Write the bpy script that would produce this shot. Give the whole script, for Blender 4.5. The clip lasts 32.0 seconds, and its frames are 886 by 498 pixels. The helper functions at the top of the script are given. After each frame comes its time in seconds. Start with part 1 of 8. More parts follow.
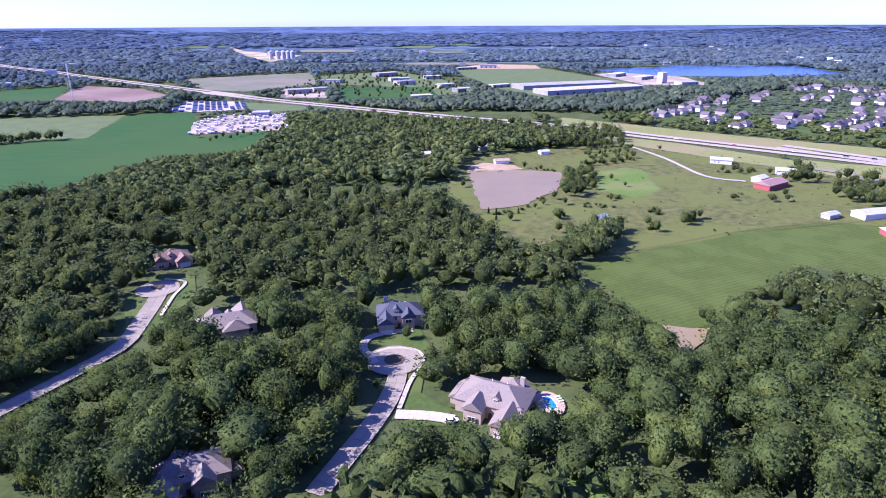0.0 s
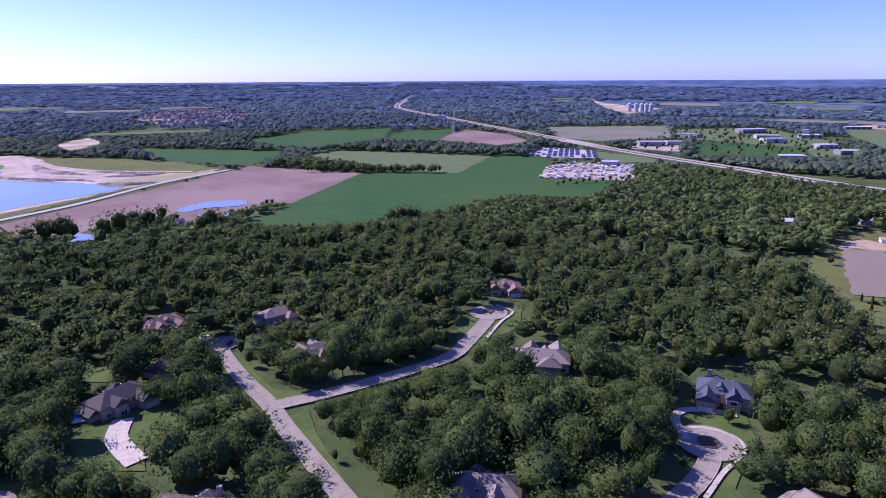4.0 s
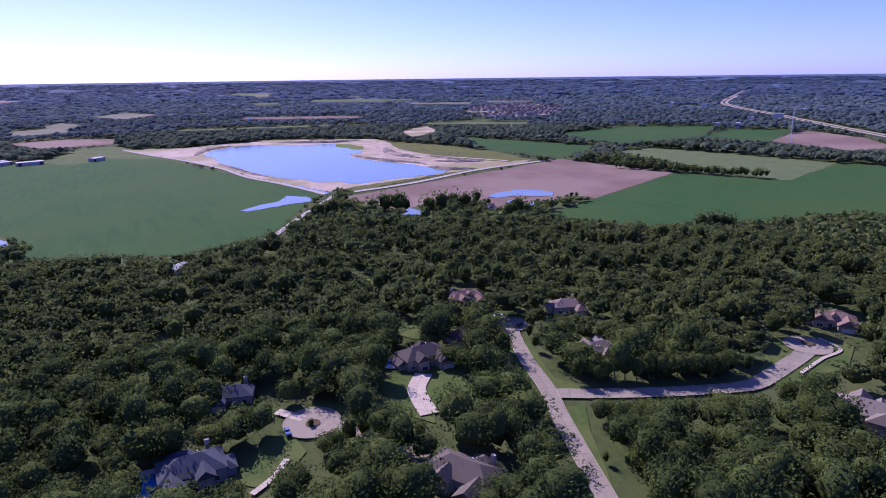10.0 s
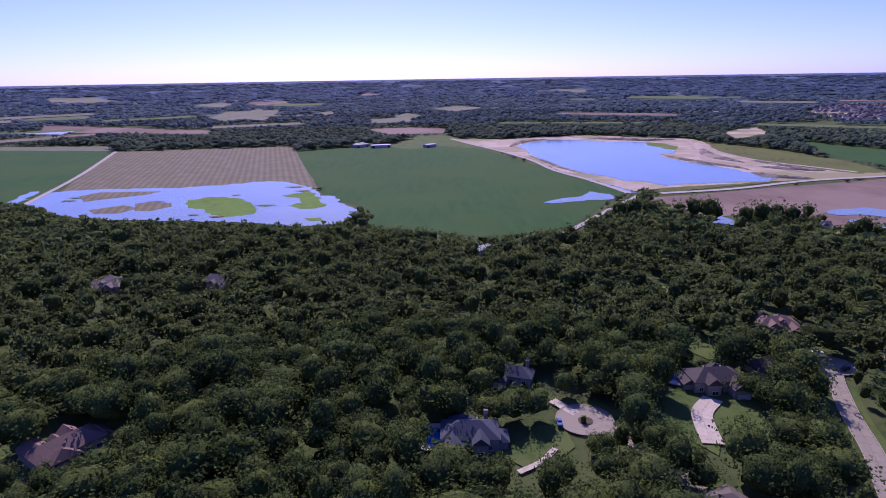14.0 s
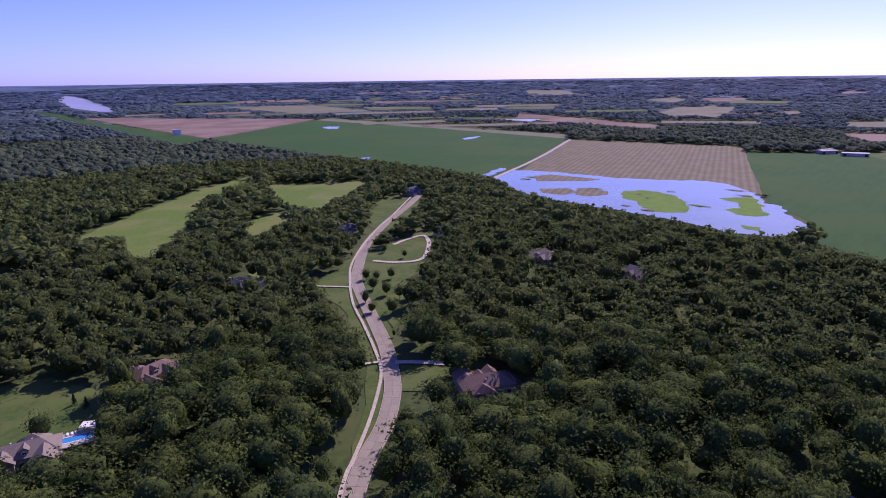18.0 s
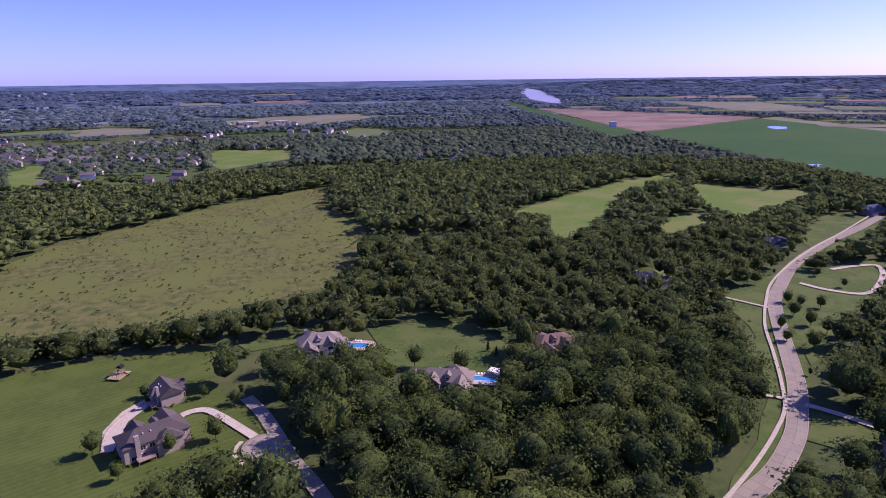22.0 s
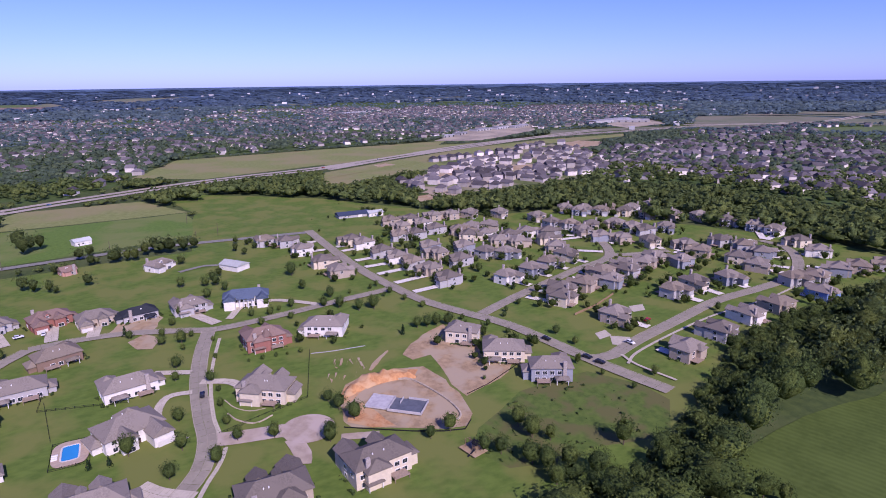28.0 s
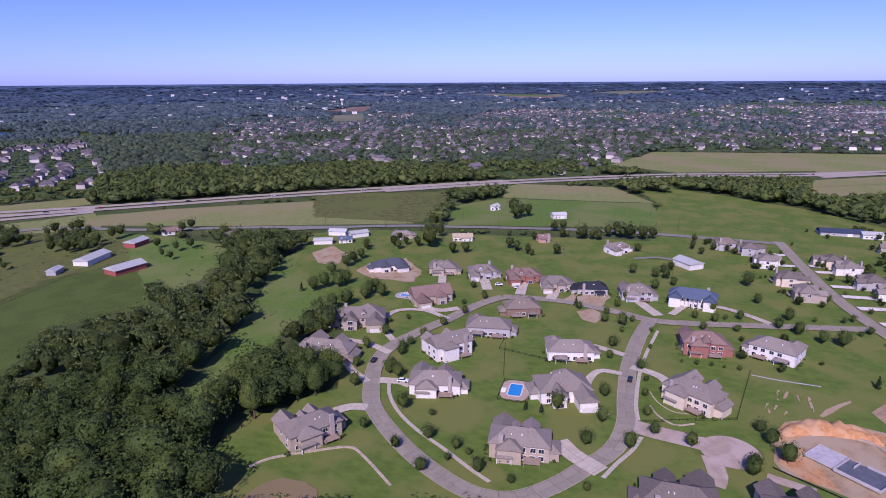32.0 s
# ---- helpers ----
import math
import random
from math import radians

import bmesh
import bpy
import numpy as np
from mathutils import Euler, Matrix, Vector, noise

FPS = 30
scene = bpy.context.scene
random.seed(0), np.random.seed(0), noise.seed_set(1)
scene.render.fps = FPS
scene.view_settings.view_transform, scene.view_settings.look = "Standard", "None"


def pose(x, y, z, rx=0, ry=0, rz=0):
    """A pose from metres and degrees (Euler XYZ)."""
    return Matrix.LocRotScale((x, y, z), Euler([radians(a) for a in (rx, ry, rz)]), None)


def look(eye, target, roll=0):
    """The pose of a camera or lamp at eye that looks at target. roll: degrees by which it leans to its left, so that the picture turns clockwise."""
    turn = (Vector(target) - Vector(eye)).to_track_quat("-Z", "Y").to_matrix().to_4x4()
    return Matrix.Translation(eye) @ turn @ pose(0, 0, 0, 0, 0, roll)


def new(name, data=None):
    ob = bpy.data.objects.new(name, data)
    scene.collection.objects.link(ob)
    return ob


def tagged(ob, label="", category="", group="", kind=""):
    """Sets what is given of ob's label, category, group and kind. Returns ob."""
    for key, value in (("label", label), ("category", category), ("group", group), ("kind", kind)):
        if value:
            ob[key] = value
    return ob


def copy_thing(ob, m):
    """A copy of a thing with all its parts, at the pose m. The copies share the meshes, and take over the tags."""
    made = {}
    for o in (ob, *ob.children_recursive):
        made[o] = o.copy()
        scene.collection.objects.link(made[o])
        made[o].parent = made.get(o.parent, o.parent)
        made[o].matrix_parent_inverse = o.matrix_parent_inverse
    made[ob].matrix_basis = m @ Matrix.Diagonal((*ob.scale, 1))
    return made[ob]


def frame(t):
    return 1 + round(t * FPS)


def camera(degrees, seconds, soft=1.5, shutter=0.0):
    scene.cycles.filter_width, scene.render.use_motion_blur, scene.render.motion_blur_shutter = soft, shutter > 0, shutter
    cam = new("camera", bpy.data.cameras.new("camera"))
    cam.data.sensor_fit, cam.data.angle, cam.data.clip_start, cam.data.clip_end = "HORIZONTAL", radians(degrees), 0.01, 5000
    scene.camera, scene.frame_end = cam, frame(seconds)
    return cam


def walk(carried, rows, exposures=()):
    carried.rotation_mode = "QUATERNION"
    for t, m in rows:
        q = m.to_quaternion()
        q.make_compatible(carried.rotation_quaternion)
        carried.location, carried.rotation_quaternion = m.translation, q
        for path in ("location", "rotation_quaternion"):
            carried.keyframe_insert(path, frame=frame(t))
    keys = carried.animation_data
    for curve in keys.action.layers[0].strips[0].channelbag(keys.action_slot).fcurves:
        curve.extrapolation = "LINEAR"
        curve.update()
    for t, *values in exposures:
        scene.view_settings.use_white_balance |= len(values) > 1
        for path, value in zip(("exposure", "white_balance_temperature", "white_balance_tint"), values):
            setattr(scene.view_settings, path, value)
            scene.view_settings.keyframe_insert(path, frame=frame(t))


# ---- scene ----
EYE = 120.0  # height of the eye over the ridge
FAR_A, FAR_B = 2000.0, 4850.0


def row(t, tilt, lean, turn):
    return (t, pose(0, 0, EYE, tilt, lean, turn))


cam = camera(72.2, 32.0, soft=1.0)
PATH = [
    row(0.0, 69.64, 0.24, -0.00),
    row(0.5, 69.75, 0.20, 4.14),
    row(1.0, 71.06, 0.24, 8.01),
    row(1.5, 72.41, 0.30, 12.13),
    row(2.0, 73.73, 0.24, 16.94),
    row(2.5, 74.46, 0.29, 21.96),
    row(3.0, 74.44, 0.26, 26.20),
    row(3.5, 74.37, 0.27, 29.63),
    row(5.5, 74.23, 0.38, 34.95),
    row(6.0, 74.20, 0.40, 36.72),
    row(6.5, 74.19, 0.42, 38.29),
    row(7.0, 74.16, 0.46, 40.08),
    row(7.5, 74.15, 0.46, 41.69),
    row(8.0, 74.14, 0.50, 43.40),
    row(8.5, 74.09, 0.54, 46.13),
    row(9.0, 74.10, 0.55, 50.28),
    row(9.5, 74.10, 0.63, 54.94),
    row(10.0, 74.12, 0.69, 60.19),
    row(10.5, 74.13, 0.72, 66.26),
    row(11.0, 74.15, 0.77, 72.87),
    row(11.5, 74.17, 0.81, 78.31),
    row(12.0, 74.17, 0.79, 81.15),
    row(12.5, 74.16, 0.78, 82.54),
    row(13.0, 74.17, 0.75, 84.01),
    row(13.5, 74.16, 0.82, 85.80),
    row(15.5, 74.18, 0.81, 101.13),
    row(16.0, 74.20, 0.75, 105.99),
    row(16.5, 74.21, 0.78, 111.15),
    row(17.0, 74.21, 0.73, 116.44),
    row(17.5, 74.25, 0.81, 122.02),
    row(18.0, 74.27, 0.71, 128.41),
    row(18.5, 74.28, 0.70, 135.07),
    row(19.0, 74.30, 0.75, 140.88),
    row(19.5, 74.26, 0.75, 144.32),
    row(20.0, 74.24, 0.71, 148.28),
    row(20.5, 74.27, 0.72, 152.97),
    row(21.0, 74.25, 0.69, 157.74),
    row(21.5, 74.25, 0.74, 162.23),
    row(22.0, 74.27, 0.72, 167.12),
    row(22.5, 74.32, 0.73, 172.61),
    row(23.0, 74.34, 0.75, 178.30),
    row(23.5, 74.32, 0.72, 184.49),
    row(24.0, 74.32, 0.77, 191.36),
    row(24.5, 74.31, 0.68, 198.52),
    row(25.0, 74.32, 0.69, 206.27),
    row(25.5, 74.35, 0.64, 215.15),
    row(26.0, 74.40, 0.63, 223.87),
    row(26.5, 74.43, 0.90, 228.94),
    row(28.5, 74.64, 0.55, 256.10),
    row(29.0, 74.60, 0.54, 260.42),
    row(29.5, 74.58, 0.56, 263.79),
    row(30.0, 74.57, 0.48, 267.04),
    row(30.5, 74.53, 0.44, 270.50),
    row(31.0, 74.51, 0.46, 275.93),
    row(31.5, 74.49, 0.40, 283.73),
    row(32.0, 74.48, 0.34, 292.49),
]
walk(cam, PATH, exposures=[(0.0, 1.44, 5780, 38), (3.0, 0.90, 5740, 45), (6.0, 0.70, 5880, 46), (10.0, 0.50, 5950, 46), (13.0, 0.32, 5980, 47), (16.0, 0.24, 6200, 47),
                           (19.0, 0.34, 6440, 47), (22.0, 0.52, 6520, 47), (24.0, 0.76, 6560, 46), (26.0, 0.52, 6300, 41), (29.0, 0.20, 6120, 38), (32.0, 0.17, 6080, 39)])

# ---- light ----
SUN_TURN, SUN_HEIGHT = 97.0, 39.0  # degrees, counter-clockwise from +y, and above the horizon
world = bpy.data.worlds.new("sky")
scene.world = world
world.use_nodes = True
wn = world.node_tree.nodes
wn.clear()
sky = wn.new("ShaderNodeTexSky")
sky.sky_type, sky.sun_disc = "NISHITA", False
sky.sun_elevation, sky.sun_rotation = radians(SUN_HEIGHT), radians(-SUN_TURN)
sky.altitude, sky.air_density, sky.dust_density, sky.ozone_density = 300, 0.75, 0.5, 5.0
wb = wn.new("ShaderNodeBackground")
wb.inputs["Strength"].default_value = 0.13
wo = wn.new("ShaderNodeOutputWorld")
cool = wn.new("ShaderNodeMixRGB")   # the clear blue of the day
cool.blend_type, cool.inputs[0].default_value, cool.inputs[2].default_value = "MULTIPLY", 1.0, (0.60, 0.655, 1.24, 1)
world.node_tree.links.new(sky.outputs[0], cool.inputs[1])
world.node_tree.links.new(cool.outputs[0], wb.inputs[0])
world.node_tree.links.new(wb.outputs[0], wo.inputs[0])
sun = new("sun", bpy.data.lights.new("sun", "SUN"))
sun.data.energy, sun.data.angle, sun.data.color = 4.2, radians(0.53), (1.0, 0.96, 0.91)
sd = Vector((-math.sin(radians(SUN_TURN)) * math.cos(radians(SUN_HEIGHT)),
             math.cos(radians(SUN_TURN)) * math.cos(radians(SUN_HEIGHT)), math.sin(radians(SUN_HEIGHT))))
sun.matrix_world = look(sd * 300 + Vector((0, 0, 100)), (0, 0, 100))


# ---- materials ----
def mat(name, a, b=None, scale=0.3, rough=0.85, c=None, scale_b=0.02, bump=0.0, island=0.0, per_object=0.0,
        metal=0.0, stretch=None, coords="Object", spec=0.06, detail=6.0, tint=None):
    """A surface of two colours mixed by fine noise, with a third by broad patches; island and per_object vary its lightness."""
    m = bpy.data.materials.new(name)
    m.use_nodes = True
    nt = m.node_tree
    n, l = nt.nodes, nt.links
    p = n["Principled BSDF"]
    p.inputs["Roughness"].default_value, p.inputs["Metallic"].default_value = rough, metal
    p.inputs["Specular IOR Level"].default_value = spec
    if b is None:
        b = tuple(v * 0.75 for v in a)
    tc = n.new("ShaderNodeTexCoord")
    src = tc.outputs[coords]
    if stretch:
        mp = n.new("ShaderNodeMapping")
        mp.inputs["Scale"].default_value = stretch[:3]
        mp.inputs["Rotation"].default_value = (0, 0, radians(stretch[3]))
        l.new(src, mp.inputs[0])
        src = mp.outputs[0]
    fine = n.new("ShaderNodeTexNoise")
    fine.inputs["Scale"].default_value, fine.inputs["Detail"].default_value = scale, detail
    fine.inputs["Roughness"].default_value = 0.65
    l.new(src, fine.inputs["Vector"])
    ramp = n.new("ShaderNodeValToRGB")
    ramp.color_ramp.elements[0].position, ramp.color_ramp.elements[1].position = 0.38, 0.62
    ramp.color_ramp.elements[0].color, ramp.color_ramp.elements[1].color = (*b, 1), (*a, 1)
    l.new(fine.outputs[0], ramp.inputs[0])
    col = ramp.outputs[0]
    if c is not None:
        big = n.new("ShaderNodeTexNoise")
        big.inputs["Scale"].default_value, big.inputs["Detail"].default_value = scale_b, 4
        l.new(tc.outputs[coords], big.inputs["Vector"])
        cut = n.new("ShaderNodeValToRGB")
        cut.color_ramp.elements[0].position, cut.color_ramp.elements[1].position = 0.45, 0.58
        l.new(big.outputs[0], cut.inputs[0])
        mx = n.new("ShaderNodeMixRGB")
        mx.inputs[2].default_value = (*c, 1)
        l.new(cut.outputs[0], mx.inputs[0])
        l.new(col, mx.inputs[1])
        col = mx.outputs[0]
    for amount, node, out in ((island, "ShaderNodeNewGeometry", "Random Per Island"), (per_object, "ShaderNodeObjectInfo", "Random")):
        if amount:
            g = n.new(node)
            mr = n.new("ShaderNodeMapRange")
            mr.inputs["To Min"].default_value, mr.inputs["To Max"].default_value = 1 - amount, 1 + amount
            l.new(g.outputs[out], mr.inputs[0])
            hs = n.new("ShaderNodeHueSaturation")
            l.new(mr.outputs[0], hs.inputs["Value"])
            l.new(col, hs.inputs["Color"])
            col = hs.outputs[0]
    l.new(col, p.inputs["Base Color"])
    if bump:
        bp = n.new("ShaderNodeBump")
        bp.inputs["Strength"].default_value, bp.inputs["Distance"].default_value = 1.0, bump
        l.new(fine.outputs[0], bp.inputs["Height"])
        l.new(bp.outputs[0], p.inputs["Normal"])
    return m


def leaf_mat(name, a, b, c, cell=0.11, through_light=0.22, vary=0.3, grain=1.4, gap_shade=0.5):
    """Leaves: a tone for each tree by cells, another for each clump, and some light let through."""
    m = bpy.data.materials.new(name)
    m.use_nodes = True
    nt = m.node_tree
    n, l = nt.nodes, nt.links
    p = n["Principled BSDF"]
    p.inputs["Roughness"].default_value, p.inputs["Specular IOR Level"].default_value = 0.85, 0.03
    geo = n.new("ShaderNodeNewGeometry")
    tone = n.new("ShaderNodeTexVoronoi")
    tone.inputs["Scale"].default_value = cell
    l.new(geo.outputs["Position"], tone.inputs["Vector"])
    sep = n.new("ShaderNodeSeparateColor")
    l.new(tone.outputs["Color"], sep.inputs[0])
    ramp = n.new("ShaderNodeValToRGB")
    ramp.color_ramp.elements[0].color, ramp.color_ramp.elements[1].color = (*a, 1), (*c, 1)
    mid = ramp.color_ramp.elements.new(0.6)
    mid.color = (*b, 1)
    l.new(sep.outputs[0], ramp.inputs[0])
    mr = n.new("ShaderNodeMapRange")
    mr.inputs["To Min"].default_value, mr.inputs["To Max"].default_value = 1 - vary, 1 + vary
    l.new(geo.outputs["Random Per Island"], mr.inputs[0])
    hs = n.new("ShaderNodeHueSaturation")
    l.new(mr.outputs[0], hs.inputs["Value"])
    l.new(ramp.outputs[0], hs.inputs["Color"])
    # single leaves, with shade of the gaps between them painted in by noise
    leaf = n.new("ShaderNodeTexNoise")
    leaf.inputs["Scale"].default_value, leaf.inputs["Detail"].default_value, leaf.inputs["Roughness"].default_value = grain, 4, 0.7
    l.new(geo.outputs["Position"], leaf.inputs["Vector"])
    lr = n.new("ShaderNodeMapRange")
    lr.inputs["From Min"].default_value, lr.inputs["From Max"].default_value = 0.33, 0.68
    lr.inputs["To Min"].default_value, lr.inputs["To Max"].default_value = 1 - gap_shade, 1 + gap_shade * 0.8
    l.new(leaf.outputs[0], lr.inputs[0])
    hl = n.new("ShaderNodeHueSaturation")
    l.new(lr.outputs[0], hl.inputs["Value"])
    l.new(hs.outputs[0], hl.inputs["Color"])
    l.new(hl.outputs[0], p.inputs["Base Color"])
    bp = n.new("ShaderNodeBump")
    bp.inputs["Strength"].default_value, bp.inputs["Distance"].default_value = 1.0, 0.7 / grain
    l.new(leaf.outputs[0], bp.inputs["Height"])
    l.new(bp.outputs[0], p.inputs["Normal"])
    tr = n.new("ShaderNodeBsdfTranslucent")
    l.new(hl.outputs[0], tr.inputs[0])
    mx = n.new("ShaderNodeMixShader")
    mx.inputs[0].default_value = through_light
    l.new(p.outputs[0], mx.inputs[1])
    l.new(tr.outputs[0], mx.inputs[2])
    l.new(mx.outputs[0], n["Material Output"].inputs[0])
    return m


def water_mat(name, col, rough=0.08, ripple=0.15):
    m = mat(name, col, tuple(v * 0.8 for v in col), 0.01, rough, spec=0.5)
    n, l = m.node_tree.nodes, m.node_tree.links
    w = n.new("ShaderNodeTexNoise")
    w.inputs["Scale"].default_value, w.inputs["Detail"].default_value = 0.25, 5
    tc = n.new("ShaderNodeTexCoord")
    l.new(tc.outputs["Object"], w.inputs["Vector"])
    bp = n.new("ShaderNodeBump")
    bp.inputs["Strength"].default_value, bp.inputs["Distance"].default_value = ripple, 0.3
    l.new(w.outputs[0], bp.inputs["Height"])
    l.new(bp.outputs[0], n["Principled BSDF"].inputs["Normal"])
    return m


def striped_grass(name, a, b, width, turn, depth=0.08):
    """Mown grass with faint bands along the mower's way."""
    m = mat(name, a, b, 0.4, 0.9, tuple(v * 1.08 for v in a), 0.05)
    n, l = m.node_tree.nodes, m.node_tree.links
    p = n["Principled BSDF"]
    src = p.inputs["Base Color"].links[0].from_socket
    tc, mp, wv = n.new("ShaderNodeTexCoord"), n.new("ShaderNodeMapping"), n.new("ShaderNodeTexWave")
    mp.inputs["Rotation"].default_value = (0, 0, radians(turn))
    wv.inputs["Scale"].default_value, wv.inputs["Distortion"].default_value = 0.314 / width, 0.8
    wv.inputs["Detail Scale"].default_value = 0.3
    l.new(tc.outputs["Object"], mp.inputs[0])
    l.new(mp.outputs[0], wv.inputs["Vector"])
    mr = n.new("ShaderNodeMapRange")
    mr.inputs["To Min"].default_value, mr.inputs["To Max"].default_value = 1 - depth, 1 + depth
    l.new(wv.outputs["Fac"], mr.inputs[0])
    hs = n.new("ShaderNodeHueSaturation")
    l.new(mr.outputs[0], hs.inputs["Value"])
    l.new(src, hs.inputs["Color"])
    l.new(hs.outputs[0], p.inputs["Base Color"])
    return m


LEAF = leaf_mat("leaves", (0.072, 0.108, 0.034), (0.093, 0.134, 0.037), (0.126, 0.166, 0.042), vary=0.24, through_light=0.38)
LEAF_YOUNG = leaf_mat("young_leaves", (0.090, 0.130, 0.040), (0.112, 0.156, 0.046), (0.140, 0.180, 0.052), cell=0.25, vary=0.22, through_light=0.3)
# lighter copy of the near leaves, slight distance haze put into its colour
LEAF_MID_HAZE = leaf_mat("leaves_mid_hazed", (0.100, 0.138, 0.048), (0.126, 0.168, 0.052), (0.166, 0.202, 0.058), vary=0.24, through_light=0.38)
# far leaves: blue aerial haze painted into the base colour, more with distance
LEAF_FAR_HAZE = leaf_mat("leaves_far_hazed", (0.076, 0.112, 0.076), (0.099, 0.139, 0.084), (0.137, 0.179, 0.093), cell=0.06, vary=0.25, through_light=0.4, grain=0.35, gap_shade=0.35)
LEAF_BEYOND_HAZE = leaf_mat("leaves_beyond_hazed", (0.081, 0.121, 0.132), (0.101, 0.146, 0.140), (0.134, 0.184, 0.146), cell=0.045, vary=0.28, through_light=0.4, grain=0.25, gap_shade=0.35)
LEAF_DISTANCE_HAZE = leaf_mat("leaves_distance_hazed", (0.101, 0.152, 0.177), (0.119, 0.172, 0.186), (0.152, 0.204, 0.193), cell=0.03, vary=0.26, through_light=0.4, grain=0.15, gap_shade=0.3)
# ground of the far belts, with blue haze mixed into each base colour
FAR_HAZE_SHEETS = [mat("hazed_land_" + k, c, tuple(v * 0.6 for v in c), s, 0.95, tuple(v * (1 + (m - 1) * q) for v, m in zip(c, (1.9, 1.75, 1.25))), s * 0.5) for k, c, s, q in (
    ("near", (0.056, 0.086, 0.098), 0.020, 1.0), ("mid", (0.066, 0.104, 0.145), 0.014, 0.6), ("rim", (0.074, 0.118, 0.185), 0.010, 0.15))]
LEAF_RIM_HAZE = leaf_mat("leaves_rim_hazed", (0.094, 0.146, 0.205), (0.108, 0.160, 0.213), (0.130, 0.182, 0.218), cell=0.015, vary=0.22, through_light=0.4, grain=0.1, gap_shade=0.3)
NEEDLE = leaf_mat("needles", (0.022, 0.045, 0.020), (0.028, 0.055, 0.022), (0.035, 0.060, 0.028), cell=0.2)
BUSH = leaf_mat("bush_leaves", (0.045, 0.072, 0.024), (0.062, 0.096, 0.028), (0.088, 0.108, 0.038), cell=0.3)
BARK = mat("bark", (0.16, 0.12, 0.09), (0.07, 0.05, 0.04), 3.0, 0.9)
FLOOR = mat("woodland_floor", (0.070, 0.098, 0.030), (0.045, 0.068, 0.024), 0.25, 0.95, (0.080, 0.100, 0.036), 0.03)
